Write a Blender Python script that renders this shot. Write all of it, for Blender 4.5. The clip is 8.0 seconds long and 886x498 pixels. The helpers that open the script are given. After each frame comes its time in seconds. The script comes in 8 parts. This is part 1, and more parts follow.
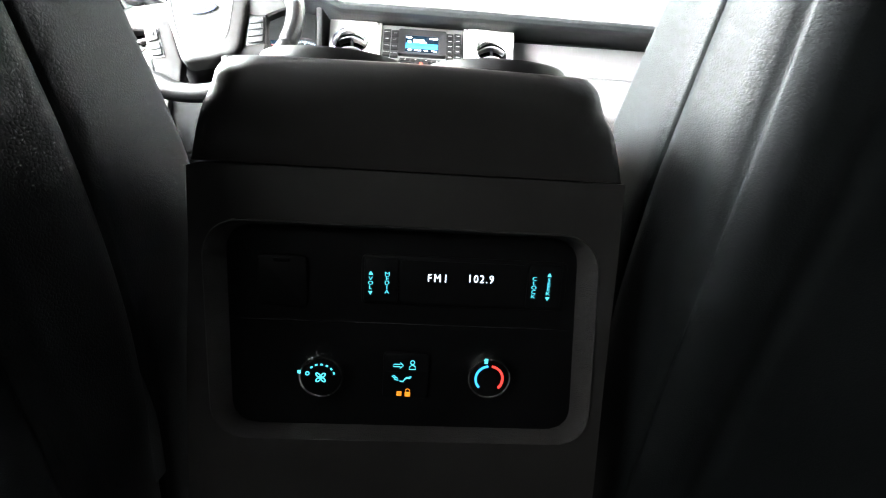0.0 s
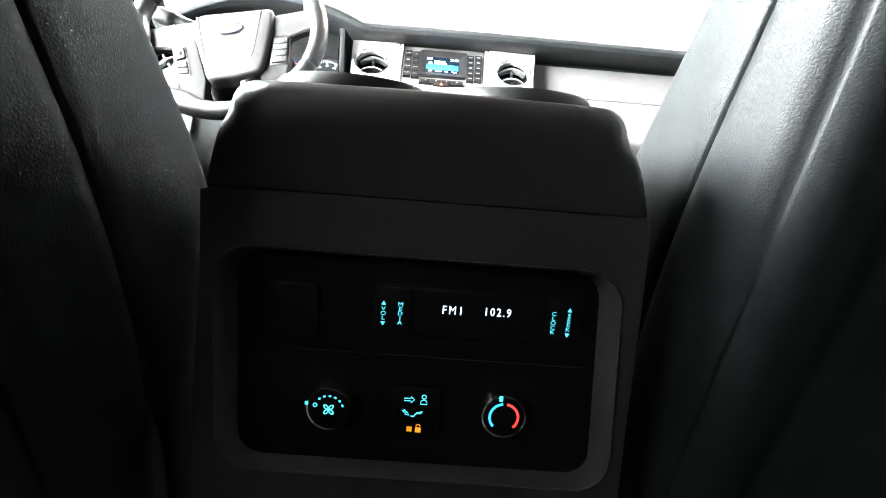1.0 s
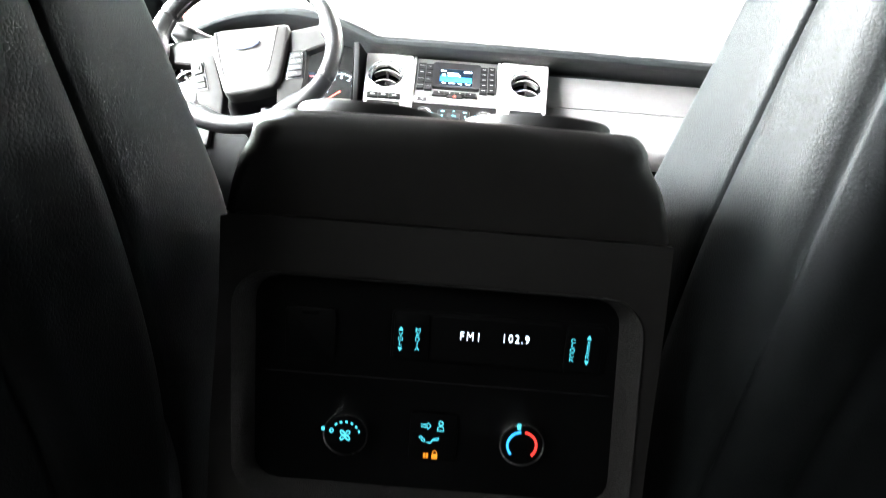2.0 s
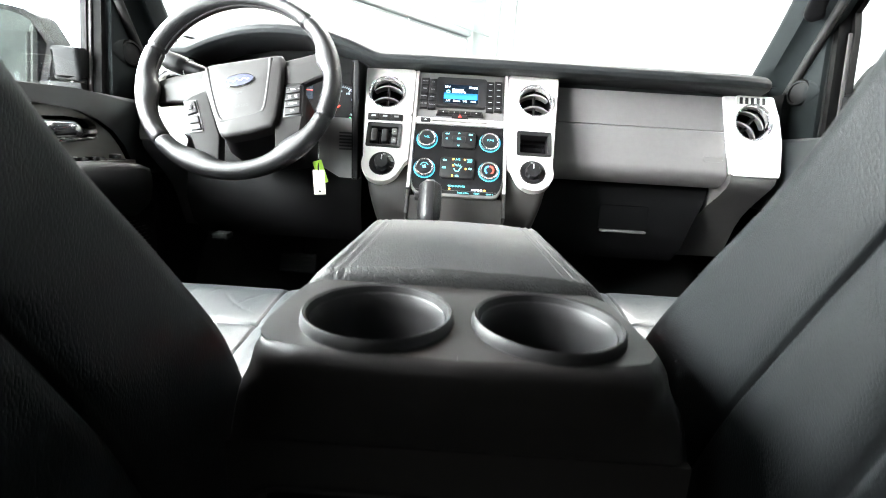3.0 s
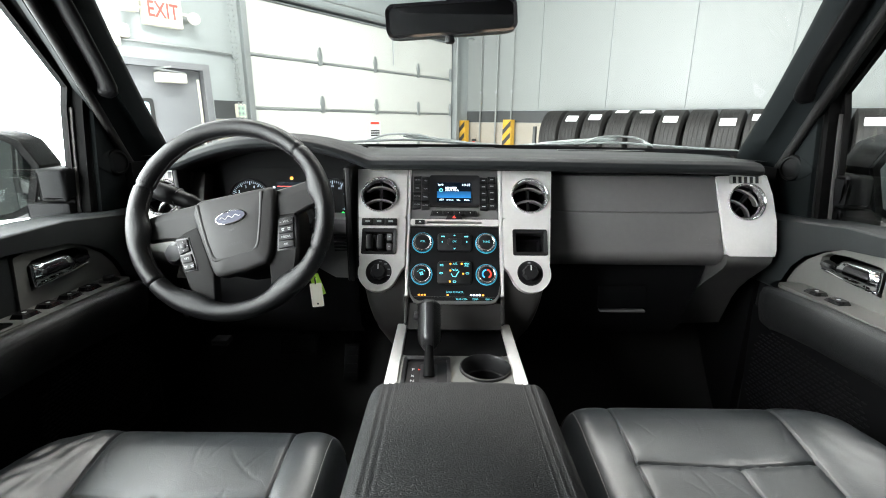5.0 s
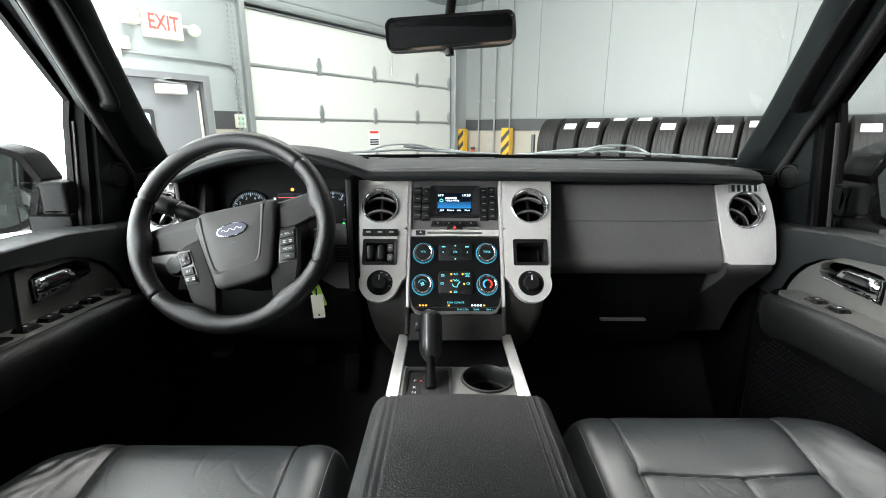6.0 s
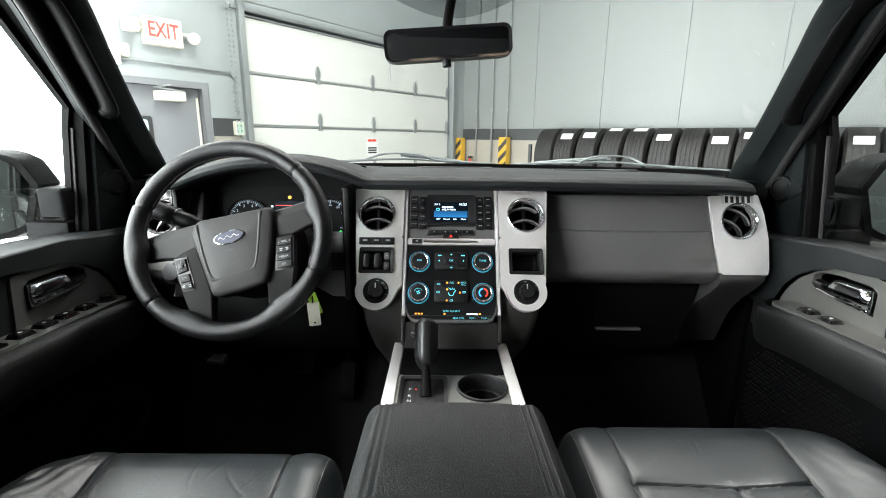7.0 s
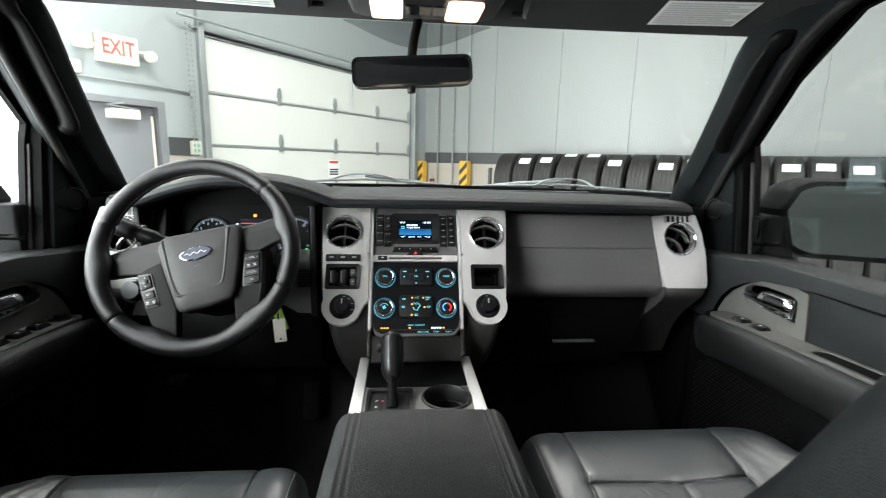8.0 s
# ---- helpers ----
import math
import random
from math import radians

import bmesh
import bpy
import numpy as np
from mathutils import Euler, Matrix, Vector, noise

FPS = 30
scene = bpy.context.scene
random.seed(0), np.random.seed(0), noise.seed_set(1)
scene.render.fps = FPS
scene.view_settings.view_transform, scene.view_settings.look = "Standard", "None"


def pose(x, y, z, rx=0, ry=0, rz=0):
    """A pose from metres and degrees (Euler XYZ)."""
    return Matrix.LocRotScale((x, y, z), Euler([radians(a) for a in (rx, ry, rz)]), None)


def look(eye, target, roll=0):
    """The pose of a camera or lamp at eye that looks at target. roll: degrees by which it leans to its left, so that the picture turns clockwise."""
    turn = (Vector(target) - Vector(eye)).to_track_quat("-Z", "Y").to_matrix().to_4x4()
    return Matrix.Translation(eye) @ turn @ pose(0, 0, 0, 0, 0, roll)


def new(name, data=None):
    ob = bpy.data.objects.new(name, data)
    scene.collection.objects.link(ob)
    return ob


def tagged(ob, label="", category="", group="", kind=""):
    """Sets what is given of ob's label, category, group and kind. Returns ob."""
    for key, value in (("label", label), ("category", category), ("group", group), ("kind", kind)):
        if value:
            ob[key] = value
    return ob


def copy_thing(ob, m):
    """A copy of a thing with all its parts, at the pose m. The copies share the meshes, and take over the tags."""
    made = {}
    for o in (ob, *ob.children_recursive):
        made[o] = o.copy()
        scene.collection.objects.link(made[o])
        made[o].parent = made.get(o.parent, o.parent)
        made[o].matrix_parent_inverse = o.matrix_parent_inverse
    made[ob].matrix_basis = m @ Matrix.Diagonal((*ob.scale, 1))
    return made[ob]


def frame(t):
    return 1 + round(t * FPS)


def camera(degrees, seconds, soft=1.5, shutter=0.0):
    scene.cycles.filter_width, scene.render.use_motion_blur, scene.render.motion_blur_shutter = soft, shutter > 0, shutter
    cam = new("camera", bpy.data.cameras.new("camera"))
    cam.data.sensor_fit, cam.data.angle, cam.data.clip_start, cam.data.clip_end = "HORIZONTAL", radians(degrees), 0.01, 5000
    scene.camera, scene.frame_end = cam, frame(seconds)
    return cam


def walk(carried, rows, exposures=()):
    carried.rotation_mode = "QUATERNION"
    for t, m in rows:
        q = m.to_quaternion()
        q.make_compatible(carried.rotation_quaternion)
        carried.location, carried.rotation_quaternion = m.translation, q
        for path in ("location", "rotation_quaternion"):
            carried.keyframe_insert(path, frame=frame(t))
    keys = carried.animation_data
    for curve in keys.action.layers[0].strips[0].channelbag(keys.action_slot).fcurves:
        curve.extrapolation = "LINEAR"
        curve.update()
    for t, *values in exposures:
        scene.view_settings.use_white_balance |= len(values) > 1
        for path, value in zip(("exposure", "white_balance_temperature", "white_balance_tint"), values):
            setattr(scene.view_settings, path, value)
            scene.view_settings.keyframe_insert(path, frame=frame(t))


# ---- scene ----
cam = camera(88.3, 8.0, soft=1.0, shutter=0.4)
PATH = [
    (0, (0.011, 0.025, 0.436), (0.123, 1.985, 0.056), 3.3),
    (0.5, (0.012, 0.036, 0.438), (0.036, 2.002, 0.071), 4.0),
    (1, (0.01, 0.038, 0.444), (0.052, 2.013, 0.129), 4.5),
    (1.5, (0.007, 0.037, 0.441), (0.021, 2.009, 0.109), 4.4),
    (2, (0.004, 0.042, 0.457), (-0.003, 2.02, 0.164), 4.5),
    (2.2, (0.005, 0.05, 0.486), (-0.024, 2.03, 0.205), 4.3),
    (3.3, (-0.019, 0.115, 0.673), (-0.035, 2.039, 0.128), 2.8),
    (3.5, (-0.024, 0.136, 0.706), (-0.059, 2.077, 0.226), 1.6),
    (4, (-0.028, 0.155, 0.77), (-0.077, 2.078, 0.224), -1.0),
    (4.5, (-0.022, 0.154, 0.827), (-0.052, 2.079, 0.283), -0.6),
    (5, (-0.025, 0.156, 0.863), (-0.026, 2.083, 0.328), 0.5),
    (6.5, (-0.028, 0.154, 0.87), (-0.026, 2.095, 0.386), -0.0),
    (7, (-0.026, 0.15, 0.872), (-0.012, 2.094, 0.404), 0.6),
    (7.5, (-0.028, 0.143, 0.876), (0.006, 2.092, 0.427), 0.6),
    (8, (-0.034, 0.106, 0.868), (0.147, 2.063, 0.498), 1.4),
]
walk(cam, [(t, look(eye, target, roll)) for t, eye, target, roll in PATH],
     exposures=[(0.0, 3.75), (2.2, 3.6), (3.3, 1.9), (3.5, 1.65), (4.0, 1.0), (4.5, 0.70), (5.0, 0.48), (6.5, 0.27), (8.0, 0.15)])

# ---- light of the place, with added sources ----
FLOOR = -0.68            # garage floor under the cabin floor (z = 0)
world = bpy.data.worlds.new("world")
scene.world = world
world.use_nodes = True
world.node_tree.nodes["Background"].inputs[0].default_value = (0.8, 0.85, 0.9, 1)
world.node_tree.nodes["Background"].inputs[1].default_value = 0.05
FILL_W = 100.0        # watts of each added fill lamp, before its share
FILL_PANEL = 23.0            # strength of the added glowing panel beside the car


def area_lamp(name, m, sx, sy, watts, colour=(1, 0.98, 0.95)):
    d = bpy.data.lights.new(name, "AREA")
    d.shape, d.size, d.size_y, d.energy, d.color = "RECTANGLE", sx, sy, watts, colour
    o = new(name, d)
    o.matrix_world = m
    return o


FILL_STRIPS = ((-1.2, 3.0, 53, 1.25), (0.6, 3.6, 0, 0.9), (2.6, 3.1, -37, 0.4), (3.3, 0.9, 90, 1.3))      # place, turn and share of each unseen fill lamp
for lx, ly, turn, share in FILL_STRIPS:
    area_lamp("ceiling_fill_lamp", pose(lx, ly, FLOOR + 4.33, 0, 0, turn), 1.5, 0.35, FILL_W * share)


# ---- materials ----
def material(name, colour, rough=0.5, metal=0.0, grain=None, vary=0.0, vary_scale=6.0, rough_vary=0.0, emit=None, strength=0.0, coat=0.0, spec=0.5, stretch=(1, 1, 1), crease=None):
    """Principled surface: two scales of colour variation, and a fine relief (scale, height)."""
    m = bpy.data.materials.new(name)
    m.use_nodes = True
    nt = m.node_tree
    b = nt.nodes["Principled BSDF"]
    b.inputs["Base Color"].default_value = (*colour, 1)
    b.inputs["Roughness"].default_value = rough
    b.inputs["Metallic"].default_value = metal
    b.inputs["Specular IOR Level"].default_value = spec
    b.inputs["Coat Weight"].default_value = coat
    tc = nt.nodes.new("ShaderNodeTexCoord")
    mp = nt.nodes.new("ShaderNodeMapping")
    mp.inputs["Scale"].default_value = stretch
    nt.links.new(tc.outputs["Object"], mp.inputs[0])
    if vary > 0:
        n1 = nt.nodes.new("ShaderNodeTexNoise")
        n1.inputs["Scale"].default_value = vary_scale
        n1.inputs["Detail"].default_value = 5
        n2 = nt.nodes.new("ShaderNodeTexNoise")
        n2.inputs["Scale"].default_value = vary_scale * 14
        n2.inputs["Detail"].default_value = 3
        nt.links.new(mp.outputs[0], n1.inputs[0])
        nt.links.new(mp.outputs[0], n2.inputs[0])
        add = nt.nodes.new("ShaderNodeMath")
        add.operation = "MULTIPLY_ADD"
        add.inputs[1].default_value = 0.6
        nt.links.new(n1.outputs[0], add.inputs[0])
        mul = nt.nodes.new("ShaderNodeMath")
        mul.operation = "MULTIPLY"
        mul.inputs[1].default_value = 0.4
        nt.links.new(n2.outputs[0], mul.inputs[0])
        nt.links.new(mul.outputs[0], add.inputs[2])
        mix = nt.nodes.new("ShaderNodeMix")
        mix.data_type = "RGBA"
        lo = [c * (1 - vary) for c in colour]
        hi = [min(1, c * (1 + vary)) for c in colour]
        mix.inputs[6].default_value = (*lo, 1)
        mix.inputs[7].default_value = (*hi, 1)
        ramp = nt.nodes.new("ShaderNodeMapRange")
        ramp.inputs[1].default_value, ramp.inputs[2].default_value = 0.3, 0.7
        nt.links.new(add.outputs[0], ramp.inputs[0])
        nt.links.new(ramp.outputs[0], mix.inputs[0])
        nt.links.new(mix.outputs[2], b.inputs["Base Color"])
        if rough_vary > 0:
            rr = nt.nodes.new("ShaderNodeMapRange")
            rr.inputs[1].default_value, rr.inputs[2].default_value = 0.3, 0.7
            rr.inputs[3].default_value, rr.inputs[4].default_value = rough - rough_vary, min(1, rough + rough_vary)
            nt.links.new(n1.outputs[0], rr.inputs[0])
            nt.links.new(rr.outputs[0], b.inputs["Roughness"])
    if grain:
        kind, scale, height = grain
        if kind == "cells":
            g = nt.nodes.new("ShaderNodeTexVoronoi")
            g.feature = "DISTANCE_TO_EDGE"
            g.inputs["Scale"].default_value = scale
            out = nt.nodes.new("ShaderNodeMapRange")
            out.inputs[1].default_value, out.inputs[2].default_value = 0.0, 0.25
            nt.links.new(g.outputs["Distance"], out.inputs[0])
            warp = nt.nodes.new("ShaderNodeTexNoise")
            warp.inputs["Scale"].default_value = scale * 0.6
            vm = nt.nodes.new("ShaderNodeVectorMath")
            vm.operation = "MULTIPLY_ADD"
            vm.inputs[1].default_value = (0.6 / scale,) * 3
            nt.links.new(mp.outputs[0], warp.inputs[0])
            nt.links.new(warp.outputs["Color"], vm.inputs[0])
            nt.links.new(mp.outputs[0], vm.inputs[2])
            nt.links.new(vm.outputs[0], g.inputs["Vector"])
            src = out.outputs[0]
        else:
            g = nt.nodes.new("ShaderNodeTexNoise")
            g.inputs["Scale"].default_value = scale
            g.inputs["Detail"].default_value = 3
            nt.links.new(mp.outputs[0], g.inputs[0])
            src = g.outputs[0]
        bump = nt.nodes.new("ShaderNodeBump")
        bump.inputs["Distance"].default_value = height
        bump.inputs["Strength"].default_value = 1.0
        nt.links.new(src, bump.inputs["Height"])
        nt.links.new(bump.outputs[0], b.inputs["Normal"])
        if crease:
            w = nt.nodes.new("ShaderNodeTexNoise")
            w.inputs["Scale"].default_value = crease[0]
            w.inputs["Detail"].default_value = 2
            w.inputs["Distortion"].default_value = 0.6
            nt.links.new(mp.outputs[0], w.inputs[0])
            sub = nt.nodes.new("ShaderNodeMath")
            sub.operation = "SUBTRACT"
            sub.inputs[1].default_value = 0.5
            nt.links.new(w.outputs[0], sub.inputs[0])
            ab = nt.nodes.new("ShaderNodeMath")
            ab.operation = "ABSOLUTE"
            nt.links.new(sub.outputs[0], ab.inputs[0])
            cut = nt.nodes.new("ShaderNodeMapRange")
            cut.interpolation_type = "SMOOTHSTEP"
            cut.inputs[1].default_value, cut.inputs[2].default_value = 0.0, 0.035
            nt.links.new(ab.outputs[0], cut.inputs[0])
            bump2 = nt.nodes.new("ShaderNodeBump")
            bump2.inputs["Distance"].default_value = crease[1]
            nt.links.new(cut.outputs[0], bump2.inputs["Height"])
            nt.links.new(bump2.outputs[0], bump.inputs["Normal"])
    if emit:
        b.inputs["Emission Color"].default_value = (*emit, 1)
        b.inputs["Emission Strength"].default_value = strength
    return m


def thin_glass(name, tint, gloss=0.05):
    """A pane: clear with a little mirror on it."""
    m = bpy.data.materials.new(name)
    m.use_nodes = True
    nt = m.node_tree
    nt.nodes.clear()
    out = nt.nodes.new("ShaderNodeOutputMaterial")
    tr = nt.nodes.new("ShaderNodeBsdfTransparent")
    tr.inputs[0].default_value = (*tint, 1)
    gl = nt.nodes.new("ShaderNodeBsdfGlossy")
    gl.inputs["Roughness"].default_value = 0.02
    mix = nt.nodes.new("ShaderNodeMixShader")
    mix.inputs[0].default_value = gloss
    nt.links.new(tr.outputs[0], mix.inputs[1])
    nt.links.new(gl.outputs[0], mix.inputs[2])
    nt.links.new(mix.outputs[0], out.inputs[0])
    return m


slat_grey = material("vent_slat_grey", (0.22, 0.215, 0.21), 0.38, metal=0.3, vary=0.05)
vinyl = material("dash_vinyl", (0.0125, 0.0145, 0.0152), 0.6, spec=0.22, grain=("cells", 620, 0.00005), vary=0.15, vary_scale=8, rough_vary=0.05)
vinyl_door = material("door_vinyl", (0.0095, 0.0118, 0.0122), 0.46, spec=0.4, grain=("cells", 520, 0.00018), vary=0.15, vary_scale=8, rough_vary=0.05)
plastic = material("black_plastic", (0.0075, 0.0075, 0.008), 0.5, spec=0.35, grain=("noise", 1500, 0.00006), vary=0.12, vary_scale=10)
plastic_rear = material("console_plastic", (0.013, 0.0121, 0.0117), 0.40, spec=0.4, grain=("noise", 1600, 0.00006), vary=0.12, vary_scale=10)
grained = material("grained_black_trim", (0.0055, 0.0062, 0.0062), 0.48, spec=0.4, grain=("cells", 560, 0.0002), vary=0.1)
# black plastic with the shade of footwells and recesses put into its colour
shaded_black_plastic = material("shaded_trim_plastic", (0.0024, 0.0025, 0.0027), 0.6, spec=0.10, grain=("noise", 1500, 0.00006), vary=0.12, vary_scale=10)
frame_rubber = material("frame_rubber", (0.003, 0.003, 0.003), 0.8, spec=0.06, vary=0.1)
spoke_dark = material("lower_spoke_plastic", (0.014, 0.0138, 0.0135), 0.6, spec=0.12, grain=("noise", 900, 0.00008), vary=0.1)
# armrest grain again, brightened for light grazing its top edge
edge_grain_lit = material("lit_armrest_grain", (0.020, 0.0225, 0.0225), 0.46, spec=0.4, grain=("cells", 460, 0.0003), vary=0.15)
wheel_grey = material("wheel_grey_plastic", (0.024, 0.0235, 0.023), 0.48, spec=0.25, grain=("noise", 900, 0.00008), vary=0.1)
charcoal = material("charcoal_plastic", (0.145, 0.142, 0.140), 0.42, grain=("noise", 1400, 0.00004), vary=0.08)
bezel_grain = material("bezel_grain", (0.022, 0.0205, 0.0198), 0.5, spec=0.4, grain=("cells", 620, 0.0003), vary=0.15)
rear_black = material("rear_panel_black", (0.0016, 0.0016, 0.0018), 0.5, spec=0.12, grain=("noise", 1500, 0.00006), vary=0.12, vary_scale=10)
mirror_plastic = material("mirror_plastic", (0.0042, 0.0044, 0.0048), 0.62, spec=0.08, grain=("cells", 800, 0.0001), vary=0.12, vary_scale=10)
seal_grey = material("seal_grey", (0.012, 0.0118, 0.0115), 0.55, spec=0.12, vary=0.1)
pale_seal = material("pale_seal", (0.07, 0.067, 0.065), 0.55, spec=0.15, vary=0.08)
handle_black = material("handle_black", (0.0024, 0.0024, 0.0026), 0.42, spec=0.08, vary=0.1)
gloss_black = material("gloss_black", (0.008, 0.008, 0.009), 0.15, coat=0.3, vary=0.1)
panel_black = material("panel_black", (0.006, 0.006, 0.0065), 0.5, spec=0.2, vary=0.1)
satin_black = material("satin_black", (0.012, 0.012, 0.013), 0.35, vary=0.1)
# satin silver again, brightened for the light on the right dash end
end_silver_lit = material("lit_silver_paint", (0.84, 0.83, 0.81), 0.36, metal=0.2, grain=("noise", 2600, 0.00003), vary=0.05, vary_scale=12, rough_vary=0.04)
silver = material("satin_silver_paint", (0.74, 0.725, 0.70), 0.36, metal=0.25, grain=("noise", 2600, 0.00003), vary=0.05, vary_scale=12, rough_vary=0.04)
# same silver paint, with the lower dash's shade put into its colour
silver_shaded = material("shaded_silver_paint", (0.036, 0.035, 0.033), 0.40, metal=0.35, grain=("noise", 2600, 0.00003), vary=0.06, vary_scale=12)
# end panel silver again, darkened for the shade under the dash ends
leg_silver_shaded = material("shaded_leg_paint", (0.24, 0.238, 0.233), 0.36, metal=0.85, vary=0.05, vary_scale=12)
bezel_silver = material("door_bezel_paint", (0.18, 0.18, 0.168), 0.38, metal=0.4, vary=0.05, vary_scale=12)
chrome_soft = material("satin_chrome", (0.80, 0.80, 0.80), 0.14, metal=0.85)
chrome = material("chrome", (0.82, 0.83, 0.84), 0.08, metal=1.0)
# same leather as the cushions, darkened with the shade on the backrests
leather_back_shaded = material("shaded_backrest_leather", (0.0056, 0.0067, 0.0072), 0.50, spec=0.22, grain=("cells", 430, 0.00010), vary=0.15, vary_scale=9, rough_vary=0.05)
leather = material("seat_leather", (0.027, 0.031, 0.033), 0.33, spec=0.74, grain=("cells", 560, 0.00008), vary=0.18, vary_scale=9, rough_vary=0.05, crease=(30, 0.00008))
leather_lid = material("lid_leather", (0.0095, 0.0102, 0.0102), 0.42, spec=0.45, grain=("cells", 480, 0.00045), vary=0.12, vary_scale=9, rough_vary=0.05, stretch=(0.5, 1, 1))
leather_wheel = material("wheel_leather", (0.0045, 0.0047, 0.005), 0.33, spec=0.34, grain=("cells", 600, 0.00016), vary=0.12, rough_vary=0.05)
thread = material("stitching", (0.30, 0.30, 0.29), 0.7)
thread_dark = material("dark_stitching", (0.055, 0.055, 0.055), 0.7)
carpet = material("carpet", (0.0065, 0.0065, 0.0065), 0.95, grain=("noise", 900, 0.002), vary=0.3, vary_scale=20)
pillar_cloth = material("pillar_trim_plastic", (0.0040, 0.0054, 0.0057), 0.7, spec=0.07, grain=("noise", 900, 0.00008), vary=0.12, vary_scale=8)
headliner = material("headliner", (0.0032, 0.0032, 0.0034), 0.9, grain=("noise", 800, 0.0004), vary=0.1)
rubber = material("tyre_rubber", (0.0115, 0.0104, 0.0097), 0.6, vary=0.25, vary_scale=3, grain=("noise", 60, 0.002))
red_plastic = material("red_plastic", (0.75, 0.06, 0.03), 0.35, vary=0.05)
white_print = material("white_print", (0.75, 0.76, 0.75), 0.5)
grey_print = material("grey_print", (0.35, 0.36, 0.36), 0.5)
pale_card = material("pale_card", (0.72, 0.70, 0.60), 0.6, vary=0.05)
green_card = material("green_card", (0.35, 0.62, 0.05), 0.5, vary=0.05)
label_paper = material("label_paper", (0.62, 0.62, 0.6), 0.6, vary=0.04)
oval_blue = material("oval_blue", (0.006, 0.010, 0.035), 0.35, vary=0.1)
wall_grey = material("wall_paint_grey", (0.30, 0.325, 0.328), 0.6, vary=0.04, vary_scale=1.2, grain=("noise", 40, 0.001))
wall_white = material("wall_panel_white", (0.240, 0.252, 0.247), 0.45, vary=0.03, vary_scale=0.8)
band_dark = material("wall_band_charcoal", (0.05, 0.053, 0.055), 0.5, vary=0.15, vary_scale=3)
block_tan = material("block_base_tan", (0.36, 0.33, 0.28), 0.7, vary=0.12, vary_scale=2)
door_white = material("garage_door_white", (0.62, 0.63, 0.60), 0.4, vary=0.02, vary_scale=1.0)
steel_grey = material("galvanised_steel", (0.34, 0.36, 0.36), 0.42, metal=0.6, vary=0.15, vary_scale=5)
door_grey = material("steel_door_grey", (0.19, 0.195, 0.205), 0.45, vary=0.05, vary_scale=3)
concrete = material("concrete_floor", (0.34, 0.33, 0.31), 0.45, vary=0.2, vary_scale=1.5, grain=("noise", 60, 0.001))
ceiling_paint = material("ceiling_paint", (0.62, 0.64, 0.64), 0.7, vary=0.05, vary_scale=1.0)
yellow = material("safety_yellow", (0.62, 0.36, 0.03), 0.45, vary=0.08)
hazard_black = material("safety_black", (0.03, 0.03, 0.03), 0.5)
cream = material("cream_plastic", (0.72, 0.68, 0.58), 0.4, vary=0.03)
body_paint = material("car_paint_grey", (0.10, 0.105, 0.11), 0.25, metal=0.5, coat=0.8)
wiper_black = material("wiper_grey", (0.19, 0.20, 0.20), 0.4, vary=0.1)
mirror_silver = material("mirror_glass", (0.20, 0.215, 0.205), 0.02, metal=1.0)
dim_mirror = material("dimming_mirror_glass", (0.42, 0.43, 0.44), 0.03, metal=1.0)
windscreen = thin_glass("windscreen_glass", (0.93, 0.96, 0.95), 0.03)
privacy_glass = thin_glass("privacy_glass", (0.24, 0.245, 0.24), 0.04)
side_glass = thin_glass("side_window_glass", (0.9, 0.93, 0.92), 0.03)
shade_glass = thin_glass("shade_band_glass", (0.62, 0.64, 0.64), 0.03)
glow_white = material("display_white", (0.6, 0.7, 0.8), 0.5, emit=(0.75, 0.9, 1.0), strength=2.2)
glow_cyan = material("backlight_cyan", (0.1, 0.5, 0.6), 0.5, emit=(0.18, 0.75, 0.85), strength=1.0)
glow_teal = material("backlight_teal", (0.02, 0.2, 0.3), 0.5, emit=(0.05, 0.42, 0.6), strength=0.7)
glow_blue = material("backlight_blue", (0.05, 0.3, 0.7), 0.5, emit=(0.05, 0.42, 1.0), strength=0.9)
glow_red = material("backlight_red", (0.7, 0.05, 0.03), 0.5, emit=(1.0, 0.05, 0.03), strength=0.9)
glow_orange = material("backlight_orange", (0.8, 0.35, 0.05), 0.5, emit=(1.0, 0.38, 0.05), strength=1.3)
glow_green = material("backlight_green", (0.05, 0.6, 0.1), 0.5, emit=(0.05, 0.9, 0.2), strength=1.0)
dim_white = material("dim_display_white", (0.4, 0.5, 0.6), 0.5, emit=(0.75, 0.9, 1.0), strength=0.16)
night_cyan = material("rear_backlight_cyan", (0.05, 0.3, 0.35), 0.5, emit=(0.08, 0.62, 0.75), strength=0.16)
night_white = material("rear_display_white", (0.3, 0.4, 0.5), 0.5, emit=(0.7, 0.9, 1.0), strength=0.30)
night_blue = material("rear_backlight_blue", (0.03, 0.2, 0.4), 0.5, emit=(0.04, 0.42, 1.0), strength=0.16)
night_red = material("rear_backlight_red", (0.4, 0.03, 0.02), 0.5, emit=(1.0, 0.05, 0.04), strength=0.16)
night_orange = material("rear_backlight_orange", (0.5, 0.2, 0.03), 0.5, emit=(1.0, 0.30, 0.02), strength=0.10)
screen_blue = material("screen_blue", (0.02, 0.1, 0.25), 0.2, emit=(0.02, 0.22, 0.55), strength=0.42)
nt = screen_blue.node_tree
tc, sp, rp = nt.nodes.new("ShaderNodeTexCoord"), nt.nodes.new("ShaderNodeSeparateXYZ"), nt.nodes.new("ShaderNodeMapRange")
rp.inputs[3].default_value, rp.inputs[4].default_value = 0.75, 0.03
nt.links.new(tc.outputs["Generated"], sp.inputs[0])
